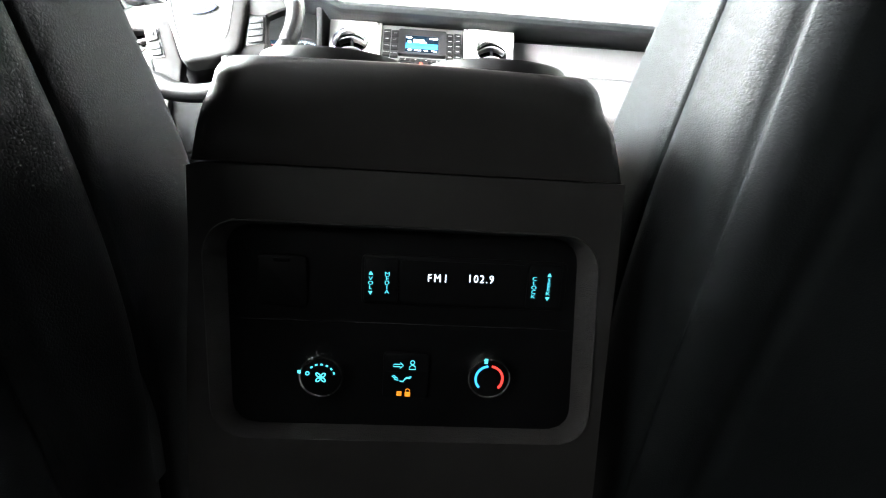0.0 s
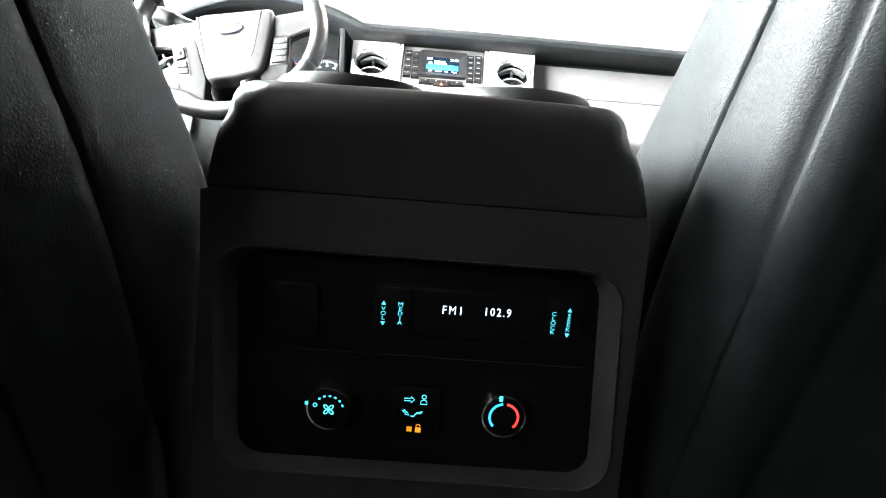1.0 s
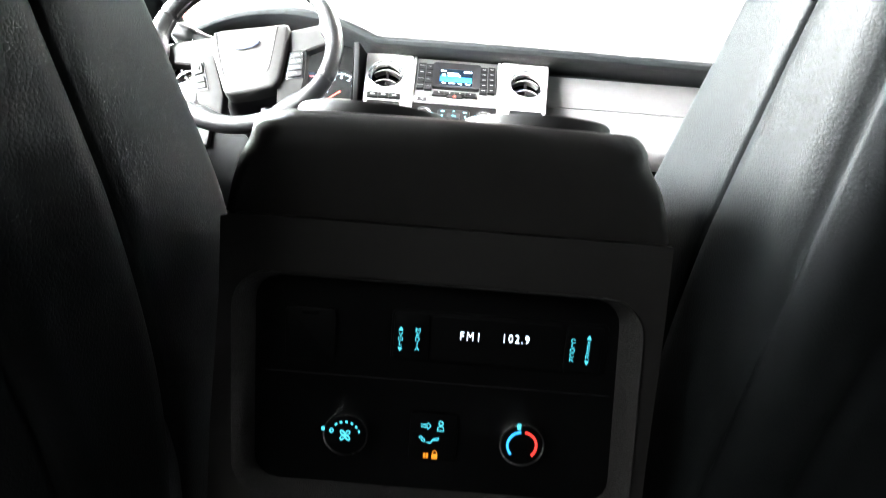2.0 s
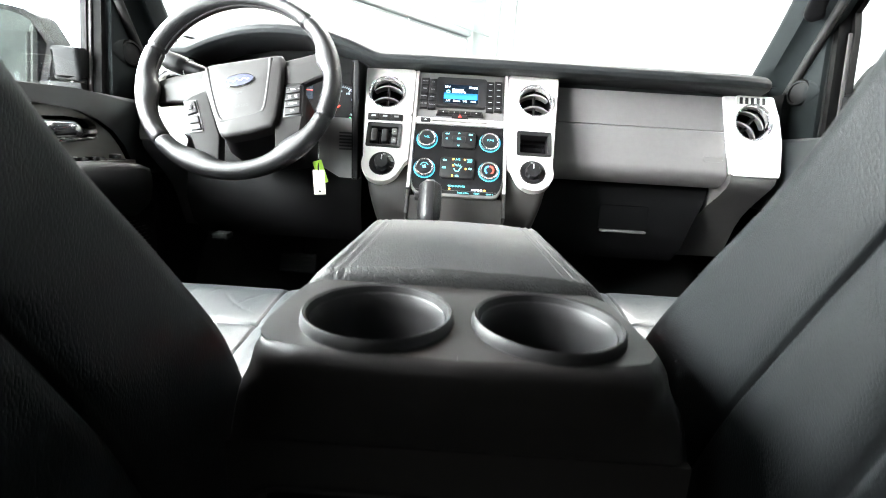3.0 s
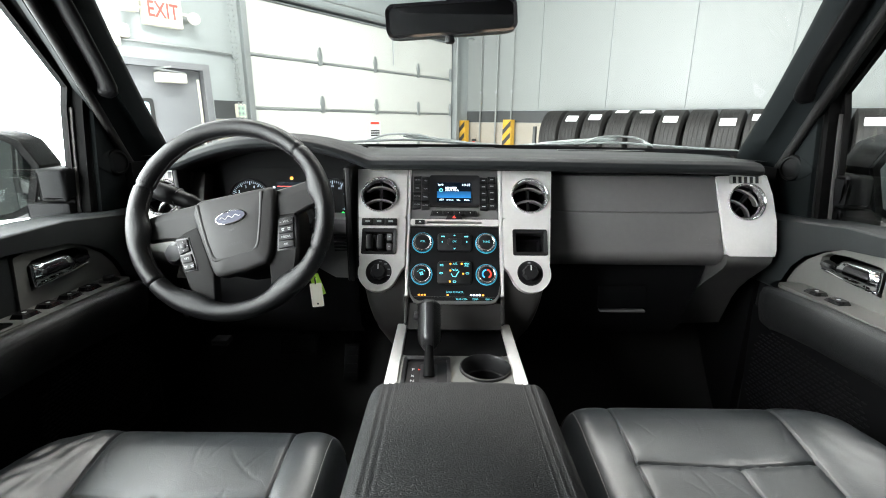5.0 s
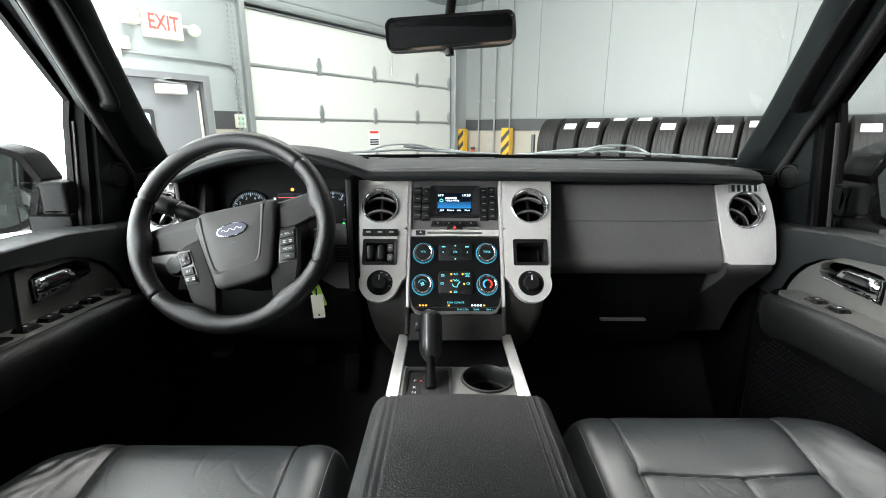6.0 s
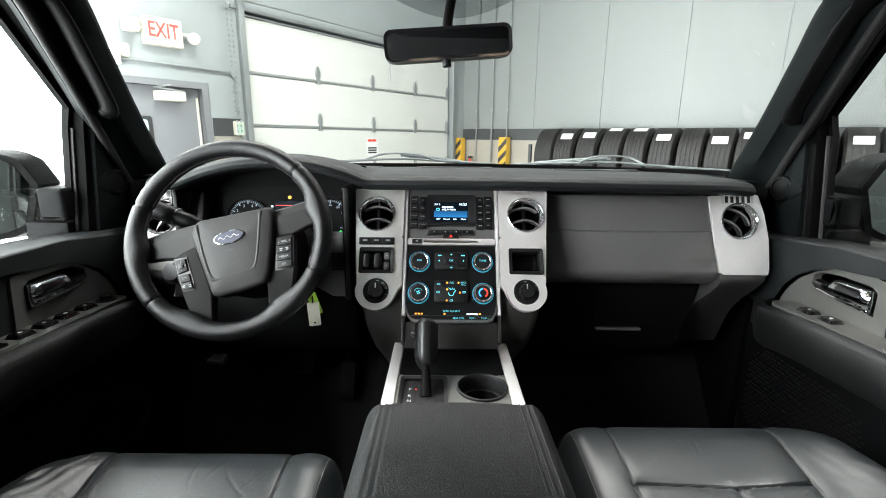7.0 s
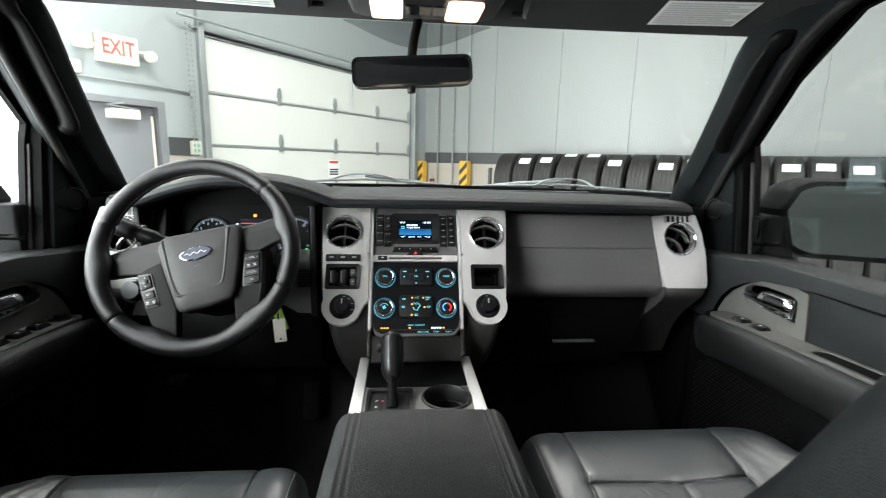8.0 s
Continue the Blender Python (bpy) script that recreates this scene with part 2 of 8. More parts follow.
nt.links.new(sp.outputs[2], rp.inputs[0])
nt.links.new(rp.outputs[0], nt.nodes["Principled BSDF"].inputs["Emission Strength"])
screen_dark = material("screen_dark", (0.004, 0.005, 0.007), 0.15, emit=(0.001, 0.004, 0.008), strength=1.0)
lamp_warm = material("map_lamp_lens", (0.9, 0.8, 0.7), 0.4, emit=(1.0, 0.72, 0.5), strength=1.8)
tube_light = material("tube_light", (0.9, 0.9, 0.9), 0.5, emit=(1.0, 0.98, 0.95), strength=5.0)
fill_panel_glow = material("fill_panel_cloth", (0.85, 0.85, 0.85), 0.7, emit=(0.98, 0.98, 1.0), strength=FILL_PANEL)
exit_red = material("exit_red", (0.75, 0.06, 0.05), 0.5, emit=(1.0, 0.10, 0.08), strength=0.75)


# ---- modelling helpers ----
def finish(name, bm, mat, sharp=38):
    bmesh.ops.recalc_face_normals(bm, faces=bm.faces)
    me = bpy.data.meshes.new(name)
    bm.to_mesh(me)
    bm.free()
    me.materials.append(mat)
    me.polygons.foreach_set("use_smooth", [True] * len(me.polygons))
    me.set_sharp_from_angle(angle=radians(sharp))
    return me


def thing(name, base, label="", category="", group="", kind=""):
    ob = new(name)
    ob.empty_display_size = 0.05
    ob.matrix_basis = Matrix.Translation(base)
    return tagged(ob, label, category, group, kind)


def part(name, bm, mat, parent=None, label="", sharp=38):
    """One mesh in the car's own coordinates, under a thing or a part."""
    ob = new(name, finish(name, bm, mat, sharp))
    if parent is not None:
        ob.parent = parent
        ob.matrix_parent_inverse = parent.matrix_basis.inverted()
    if label:
        ob["label"] = label
    return ob


def frame_of(origin, u, v):
    u, v = Vector(u).normalized(), Vector(v).normalized()
    n = u.cross(v)
    return Matrix(((u.x, v.x, n.x, origin[0]), (u.y, v.y, n.y, origin[1]), (u.z, v.z, n.z, origin[2]), (0, 0, 0, 1)))


IDENT = Matrix.Identity(4)
FLAT = frame_of((0, 0, 0), (1, 0, 0), (0, 1, 0))      # x, y, and z up


def rrect(x0, x1, y0, y1, r, n=5):
    r = min(r, abs(x1 - x0) / 2 - 1e-5, abs(y1 - y0) / 2 - 1e-5)
    pts = []
    for cx, cy, a0 in ((x1 - r, y1 - r, 0), (x0 + r, y1 - r, 90), (x0 + r, y0 + r, 180), (x1 - r, y0 + r, 270)):
        for i in range(n + 1):
            a = radians(a0 + 90 * i / n)
            pts.append((cx + r * math.cos(a), cy + r * math.sin(a)))
    return pts


def circle(cx, cy, r, n=32, a0=0, a1=360):
    full = abs(a1 - a0) >= 360
    k = n if full else n + 1
    return [(cx + r * math.cos(radians(a0 + (a1 - a0) * i / n)), cy + r * math.sin(radians(a0 + (a1 - a0) * i / n))) for i in range(k)]


def prism(bm, pts, m, d0, d1, bev=0.0, seg=2):
    """A polygon of the frame m, from depth d0 to depth d1 along its normal; rounded by bev."""
    lo = [bm.verts.new(m @ Vector((x, y, d0))) for x, y in pts]
    hi = [bm.verts.new(m @ Vector((x, y, d1))) for x, y in pts]
    k = len(pts)
    faces = [bm.faces.new(lo[::-1]), bm.faces.new(hi)]
    faces += [bm.faces.new((lo[i], lo[(i + 1) % k], hi[(i + 1) % k], hi[i])) for i in range(k)]
    if bev > 0:
        edges = list({e for e in faces[1].edges})
        bmesh.ops.bevel(bm, geom=edges, offset=bev, segments=seg, profile=0.5, affect="EDGES", clamp_overlap=True)
    return bm


def box(bm, x0, x1, y0, y1, z0, z1, bev=0.0, seg=2, m=IDENT):
    vs = [bm.verts.new(m @ Vector((x, y, z))) for z in (z0, z1) for y in (y0, y1) for x in (x0, x1)]
    fs = [bm.faces.new([vs[i] for i in q]) for q in ((0, 1, 3, 2), (4, 5, 7, 6), (0, 1, 5, 4), (2, 3, 7, 6), (0, 2, 6, 4), (1, 3, 7, 5))]
    if bev > 0:
        bmesh.ops.bevel(bm, geom=list({e for f in fs for e in f.edges}), offset=bev, segments=seg, profile=0.5, affect="EDGES", clamp_overlap=True)
    return bm


def ring(bm, outer, inner, m, d0, d1, inner_d1=None):
    """A flat frame between two outlines of equally many points."""
    if inner_d1 is None:
        inner_d1 = d1
    k = len(outer)
    rows = [[bm.verts.new(m @ Vector((x, y, d))) for x, y in pts] for pts, d in ((outer, d0), (outer, d1), (inner, inner_d1), (inner, d0))]
    for a in range(4):
        for i in range(k):
            j = (i + 1) % k
            bm.faces.new((rows[a][i], rows[a][j], rows[(a + 1) % 4][j], rows[(a + 1) % 4][i]))
    return bm


def lathe(bm, profile, m, n=36):
    """Turn (radius, height) pairs round the frame's normal."""
    rows = []
    for r, h in profile:
        if r < 1e-6:
            rows.append([bm.verts.new(m @ Vector((0, 0, h)))])
        else:
            rows.append([bm.verts.new(m @ Vector((r * math.cos(2 * math.pi * i / n), r * math.sin(2 * math.pi * i / n), h))) for i in range(n)])
    for a, b in zip(rows, rows[1:]):
        for i in range(n):
            j = (i + 1) % n
            if len(a) == 1 and len(b) == 1:
                break
            if len(a) == 1:
                bm.faces.new((a[0], b[i], b[j]))
            elif len(b) == 1:
                bm.faces.new((a[i], a[j], b[0]))
            else:
                bm.faces.new((a[i], a[j], b[j], b[i]))
    return bm


def loft(bm, rings, caps=True, closed=False):
    rows = [[bm.verts.new(p) for p in r] for r in rings]
    pairs = list(zip(rows, rows[1:])) + ([(rows[-1], rows[0])] if closed else [])
    k = len(rows[0])
    for a, b in pairs:
        for i in range(k):
            bm.faces.new((a[i], a[(i + 1) % k], b[(i + 1) % k], b[i]))
    if caps and not closed:
        bm.faces.new(rows[0][::-1])
        bm.faces.new(rows[-1])
    return bm


def tube(bm, path, r, n=10, closed=False, flat=1.0):
    """A round bar along a path; r may change point by point."""
    path = [Vector(p) for p in path]
    k = len(path)
    rings, up = [], Vector((0.123, 0.35, 0.93)).normalized()
    for i, p in enumerate(path):
        a = path[(i - 1) % k] if closed or i > 0 else p
        b = path[(i + 1) % k] if closed or i < k - 1 else p
        t = (b - a).normalized()
        s = t.cross(up)
        if s.length < 1e-3:
            s = t.cross(Vector((1, 0, 0)))
        s.normalize()
        w = s.cross(t).normalized()
        rad = r[i] if isinstance(r, (list, tuple)) else r
        rings.append([p + s * rad * math.cos(2 * math.pi * j / n) + w * rad * flat * math.sin(2 * math.pi * j / n) for j in range(n)])
    return loft(bm, rings, caps=True, closed=closed)


def sheet(bm, f, nu, nv):
    """An open grid of f(i / nu, j / nv)."""
    vs = [[bm.verts.new(f(i / nu, j / nv)) for i in range(nu + 1)] for j in range(nv + 1)]
    for j in range(nv):
        for i in range(nu):
            bm.faces.new((vs[j][i], vs[j][i + 1], vs[j + 1][i + 1], vs[j + 1][i]))
    return vs


def slab(bm, f, nu, nv, thick):
    """A grid with thickness: f gives the seen side, thick is added for the hidden one."""
    top = [[bm.verts.new(f(i / nu, j / nv)) for i in range(nu + 1)] for j in range(nv + 1)]
    low = [[bm.verts.new(v.co + Vector(thick)) for v in row] for row in top]
    for j in range(nv):
        for i in range(nu):
            bm.faces.new((top[j][i], top[j][i + 1], top[j + 1][i + 1], top[j + 1][i]))
            bm.faces.new((low[j][i], low[j + 1][i], low[j + 1][i + 1], low[j][i + 1]))
    rim = [(0, i) for i in range(nu + 1)] + [(j, nu) for j in range(1, nv + 1)] + [(nv, i) for i in range(nu - 1, -1, -1)] + [(j, 0) for j in range(nv - 1, 0, -1)]
    for (a, b), (c, d) in zip(rim, rim[1:] + rim[:1]):
        bm.faces.new((top[a][b], low[a][b], low[c][d], top[c][d]))
    return bm


def smooth(e0, e1, x):
    t = max(0.0, min(1.0, (x - e0) / (e1 - e0)))
    return t * t * (3 - 2 * t)


def near_line(p, line):
    """Distance from a point of the plane to a polyline."""
    best = 9.0
    for (ax, ay), (bx, by) in zip(line, line[1:]):
        dx, dy = bx - ax, by - ay
        t = max(0.0, min(1.0, ((p[0] - ax) * dx + (p[1] - ay) * dy) / (dx * dx + dy * dy)))
        best = min(best, math.hypot(p[0] - ax - t * dx, p[1] - ay - t * dy))
    return best


def words(body, size, m, mat, parent, name="lettering", squash=1.0, lift=0.0004, spacing=1.0, bold=0.0):
    """Lettering in the built-in font, centred on the frame m, as a thin mesh."""
    cu = bpy.data.curves.new(name, "FONT")
    cu.body, cu.size, cu.align_x, cu.align_y, cu.extrude, cu.resolution_u = body, size, "CENTER", "CENTER", 0.0, 2
    cu.space_character, cu.space_line, cu.offset = spacing, 0.8, bold
    tmp = bpy.data.objects.new(name, cu)
    scene.collection.objects.link(tmp)
    me = bpy.data.meshes.new_from_object(tmp.evaluated_get(bpy.context.evaluated_depsgraph_get()))
    bpy.data.objects.remove(tmp)
    me.transform(m @ Matrix.Translation((0, 0, lift)) @ Matrix.Diagonal((squash, 1, 1, 1)))
    me.materials.clear()
    me.materials.append(mat)
    ob = new(name, me)
    ob.parent = parent
    ob.matrix_parent_inverse = parent.matrix_basis.inverted()
    return ob


def bars(m, rows, mat, parent, name="print"):
    """Plain bars (x0, x1, y0, y1) that stand for writing too small to read."""
    bm = bmesh.new()
    for x0, x1, y0, y1 in rows:
        prism(bm, [(x0, y0), (x1, y0), (x1, y1), (x0, y1)], m, 0.0002, 0.0006)
    return part(name, bm, mat, parent)


def star(pts, c, n=72):
    """The outline pts as n points, one on each ray from c."""
    out = []
    for i in range(n):
        a = 2 * math.pi * i / n
        dx, dy = math.cos(a), math.sin(a)
        best = None
        for (ax, ay), (bx, by) in zip(pts, pts[1:] + pts[:1]):
            ex, ey = bx - ax, by - ay
            det = dx * -ey + ex * dy
            if abs(det) < 1e-12:
                continue
            t = ((ax - c[0]) * -ey + ex * (ay - c[1])) / det
            q = (dx * (ay - c[1]) - dy * (ax - c[0])) / det
            if t > 0 and -1e-9 <= q <= 1 + 1e-9 and (best is None or t > best):
                best = t
        out.append((c[0] + dx * best, c[1] + dy * best))
    return out


def arc_line(pts, n=6):
    """A soft line through the points (Catmull-Rom)."""
    p = [Vector(q) for q in pts]
    p = [2 * p[0] - p[1]] + p + [2 * p[-1] - p[-2]]
    out = []
    for i in range(1, len(p) - 2):
        for k in range(n):
            t = k / n
            out.append(0.5 * ((2 * p[i]) + (p[i + 1] - p[i - 1]) * t + (2 * p[i - 1] - 5 * p[i] + 4 * p[i + 1] - p[i + 2]) * t * t + (3 * p[i] - p[i - 1] - 3 * p[i + 1] + p[i + 2]) * t ** 3))
    return out + [p[-2]]


# ---- the garage ----
CORNER = Vector((0.35, 8.0, FLOOR))
W1 = frame_of(CORNER, (0.6, 0.8, 0), (0, 0, 1))      # left wall: x runs to the corner, from -s
W2 = frame_of(CORNER, (0.8, -0.6, 0), (0, 0, 1))     # right wall: x runs from the corner
WD = W1 @ Matrix.Translation((0.055, 0, 0))           # the steel door in the left wall
HIGH = 4.4


def garage():
    bm = bmesh.new()
    box(bm, -11, 14, -10, 14, FLOOR - 0.1, FLOOR)
    tagged(part("ground", bm, concrete), "grey sealed concrete garage floor", "floor", kind="structure")
    bm = bmesh.new()
    box(bm, -11, 14, -10, 14, FLOOR + HIGH, FLOOR + HIGH + 0.1)
    tagged(part("ceiling", bm, ceiling_paint), "pale painted garage ceiling", "ceiling", kind="structure")
    # left wall with the openings of the overhead door and the steel door
    bm = bmesh.new()
    for x0, x1, y0, y1 in ((-0.36, 0.2, 0, HIGH), (-3.84, -0.36, 2.735, HIGH), (-4.225, -3.84, 0, HIGH), (-5.195, -4.225, 2.03, HIGH), (-13.0, -5.195, 0, HIGH)):
        prism(bm, [(x0, y0), (x1, y0), (x1, y1), (x0, y1)], W1, -0.2, 0)
    tagged(part("wall_west", bm, wall_grey), "pale grey painted garage wall", "wall", kind="structure")
    bm = bmesh.new()
    prism(bm, [(-4.215, 1.56), (-3.93, 1.56), (-3.93, 1.725), (-4.215, 1.725)], W1, 0, 0.006)
    tagged(part("wall_band", bm, band_dark), "charcoal painted band on the grey wall", "wall band", kind="structure")
    bm = bmesh.new()
    prism(bm, [(-4.215, 0), (-3.93, 0), (-3.93, 1.555), (-4.215, 1.555)], W1, 0, 0.004)
    tagged(part("wall_base", bm, block_tan), "tan painted block base of the wall", "wall base", kind="structure")
    # right wall: upright panels with seams, a dark band, a tan base
    wall = thing("wall_east", W2 @ Vector((5, 0, -0.1)), "white ribbed wall panels with thin seams", "wall", kind="structure")
    bm = bmesh.new()
    prism(bm, [(-0.2, 0), (13.0, 0), (13.0, HIGH), (-0.2, HIGH)], W2, -0.2, -0.012)
    part("backing", bm, wall_grey, wall)
    edges = [-0.19, 0.29, 1.27] + [2.26 + 0.98 * i for i in range(11)]
    for a, b in zip(edges, edges[1:]):
        bm = bmesh.new()
        prism(bm, [(a + 0.004, 1.73), (b - 0.004, 1.73), (b - 0.004, HIGH - 0.01), (a + 0.004, HIGH - 0.01)], W2, -0.012, 0.0, 0.002, 1)
        part("panel", bm, wall_white, wall)
    bm = bmesh.new()
    prism(bm, [(0, 1.55), (12.8, 1.55), (12.8, 1.72), (0, 1.72)], W2, -0.012, 0.004)
    part("band", bm, band_dark, wall)
    bm = bmesh.new()
    prism(bm, [(0, 0), (12.8, 0), (12.8, 1.545), (0, 1.545)], W2, -0.012, 0.0)
    part("base", bm, block_tan, wall)
    # plain walls that close the place
    bm = bmesh.new()
    prism(bm, [(-13, 0), (13, 0), (13, HIGH), (-13, HIGH)], frame_of((1.0, -7.0, FLOOR), (-1, 0, 0), (0, 0, 1)), -0.2, 0)
    tagged(part("wall_south", bm, wall_grey), "pale grey garage wall behind the car", "wall", kind="structure")


def garage_door():
    d = thing("garage_door", W1 @ Vector((-2.1, 0, 0)), "white sectional overhead garage door, closed, with grey hinges", "garage door")
    lines = [0.0, 0.59, 1.12, 1.665, 2.175, 2.70]
    for a, b in zip(lines, lines[1:]):
        bm = bmesh.new()
        prism(bm, rrect(-3.80, -0.40, a + 0.012, b - 0.012, 0.01, 2), W1, -0.09, -0.03, 0.008, 1)
        part("panel", bm, door_white, d)
        bm = bmesh.new()
        prism(bm, [(-3.80, b - 0.010), (-0.40, b - 0.010), (-0.40, b + 0.010), (-3.80, b + 0.010)], W1, -0.085, -0.022, 0.004, 1)
        part("rail", bm, steel_grey, d, "grey galvanised rail")
        for hx in () if b > 2.6 else (-2.94, -2.07, -1.226, -0.46):
            bm = bmesh.new()
            prism(bm, [(hx - 0.03, b - 0.03), (hx + 0.03, b - 0.03), (hx + 0.016, b + 0.03), (hx + 0.036, b + 0.075), (hx + 0.014, b + 0.16), (hx - 0.014, b + 0.16), (hx - 0.036, b + 0.075), (hx - 0.016, b + 0.03)], W1, -0.022, -0.008, 0.003, 1)
            part("hinge", bm, steel_grey, d)
    bm = bmesh.new()
    prism(bm, rrect(-2.2, -2.0, 1.33, 1.55, 0.005, 1), W1, -0.029, -0.026)
    sign = part("warning_sign", bm, white_print, d, "small white warning sign with red and black print")
    bars(W1 @ Matrix.Translation((0, 0, -0.0262)), [(-2.18, -2.02, 1.51, 1.54)], red_plastic, sign)
    bars(W1 @ Matrix.Translation((0, 0, -0.0262)), [(-2.18, -2.02, 1.36 + 0.03 * i, 1.38 + 0.03 * i) for i in range(3)], hazard_black, sign)
    for x in (-3.86, -0.36):
        bm = bmesh.new()
        prism(bm, [(x - 0.03, 0), (x + 0.03, 0), (x + 0.03, 2.9), (x - 0.03, 2.9)], W1, 0.0, 0.06, 0.006, 1)
        part("track", bm, steel_grey, d)
    bm = bmesh.new()
    tube(bm, [W1 @ Vector(p) for p in ((-4.1, 2.80, 0.1), (0.0, 2.80, 0.1))], 0.012, 10)
    part("spring_shaft", bm, steel_grey, d)
    bm = bmesh.new()
    prism(bm, [(-3.95, 2.728), (-0.3, 2.728), (-0.3, 2.752), (-3.95, 2.752)], W1, 0.004, 0.03, 0.004, 1)
    part("header_rail", bm, steel_grey, d)
    bm = bmesh.new()
    tube(bm, [W1 @ Vector(p) for p in ((-1.82, 2.7, 0.06), (-1.82, 2.25, 0.06))], 0.008, 8)
    part("pull_cord", bm, steel_grey, d)


def steel_door():
    d = thing("door_1", WD @ Vector((-4.76, 0, 0)), "grey painted steel door with a closer and a small window", "door", kind="structure")
    bm = bmesh.new()
    f = [(-5.25, 0), (-5.25, 2.03), (-4.28, 2.03), (-4.28, 0), (-4.34, 0), (-4.34, 1.98), (-5.19, 1.98), (-5.19, 0)]
    prism(bm, f, WD, -0.15, 0.012, 0.006, 1)
    part("frame", bm, door_grey, d)
    bm = bmesh.new()
    outer, inner = star(rrect(-5.185, -4.345, 0.01, 1.975, 0.004, 2), (-4.93, 1.45), 96), star(rrect(-5.08, -4.79, 1.0, 1.70, 0.02, 3), (-4.93, 1.45), 96)
    ring(bm, outer, inner, WD, -0.12, -0.07)
    leaf = part("leaf", bm, door_grey, d)
    bm = bmesh.new()
    ring(bm, rrect(-5.10, -4.77, 0.98, 1.72, 0.02, 3), rrect(-5.07, -4.80, 1.01, 1.69, 0.02, 3), WD, -0.072, -0.055)
    part("window_trim", bm, hazard_black, d)
    bm = bmesh.new()
    prism(bm, [(-5.09, 0.99), (-4.78, 0.99), (-4.78, 1.71), (-5.09, 1.71)], WD, -0.10, -0.095)
    part("pane", bm, material("daylit_pane", (0.7, 0.85, 0.9), 0.2, emit=(0.75, 0.95, 1.0), strength=1.2), d, "small bright window pane")
    bm = bmesh.new()
    prism(bm, rrect(-4.73, -4.495, 1.855, 1.935, 0.008, 2), WD, -0.07, 0.02, 0.008, 2)
    part("closer_body", bm, cream, d, "pale grey door closer")
    bm = bmesh.new()
    tube(bm, [WD @ Vector(p) for p in ((-4.5, 1.94, 0.0), (-4.76, 1.955, 0.03), (-4.62, 1.985, 0.02))], 0.008, 8)
    part("closer_arm", bm, steel_grey, d)
    bm = bmesh.new()
    prism(bm, [(-4.375, 0.1), (-4.355, 0.1), (-4.355, 1.9), (-4.375, 1.9)], WD, -0.07, -0.055, 0.004, 1)
    part("weather_strip", bm, cream, d)


def exit_sign():
    d = thing("exit_sign", W1 @ Vector((-4.58, 2.29, 0)), "cream exit sign with glowing red letters and twin lamp heads", "exit sign")
    bm = bmesh.new()
    prism(bm, rrect(-4.735, -4.43, 2.29, 2.51, 0.012, 3), W1, 0.0, 0.06, 0.008, 2)
    case = part("case", bm, cream, d)
    words("EXIT", 0.165, W1 @ Matrix.Translation((-4.583, 2.405, 0.061)), exit_red, d, "letters", squash=0.72, bold=0.0036)
    for x in (-4.83, -4.335):
        bm = bmesh.new()
        if x < -4.6:
            prism(bm, rrect(x - 0.055, x + 0.055, 2.365, 2.465, 0.012, 3), W1, 0.02, 0.10, 0.012, 2)
            part("lamp_head", bm, cream, d)
            bm = bmesh.new()
            tube(bm, [W1 @ Vector(p) for p in ((-4.74, 2.41, 0.03), (x, 2.41, 0.045))], 0.012, 8)
            part("arm", bm, cream, d)
            continue
        lathe(bm, [(0, 0), (0.022, 0), (0.03, 0.03), (0.046, 0.07), (0.05, 0.085), (0.044, 0.088), (0, 0.08)], W1 @ Matrix.Translation((x, 2.41, 0.04)) @ pose(0, 0, 0, 60 if x < -4.6 else 30, 0, 40 if x < -4.6 else -40), 20)
        part("lamp_head", bm, cream, d)
        bm = bmesh.new()
        tube(bm, [W1 @ Vector(p) for p in ((-4.58, 2.41, 0.03), (x, 2.41, 0.045))], 0.012, 8)
        part("arm", bm, cream, d)


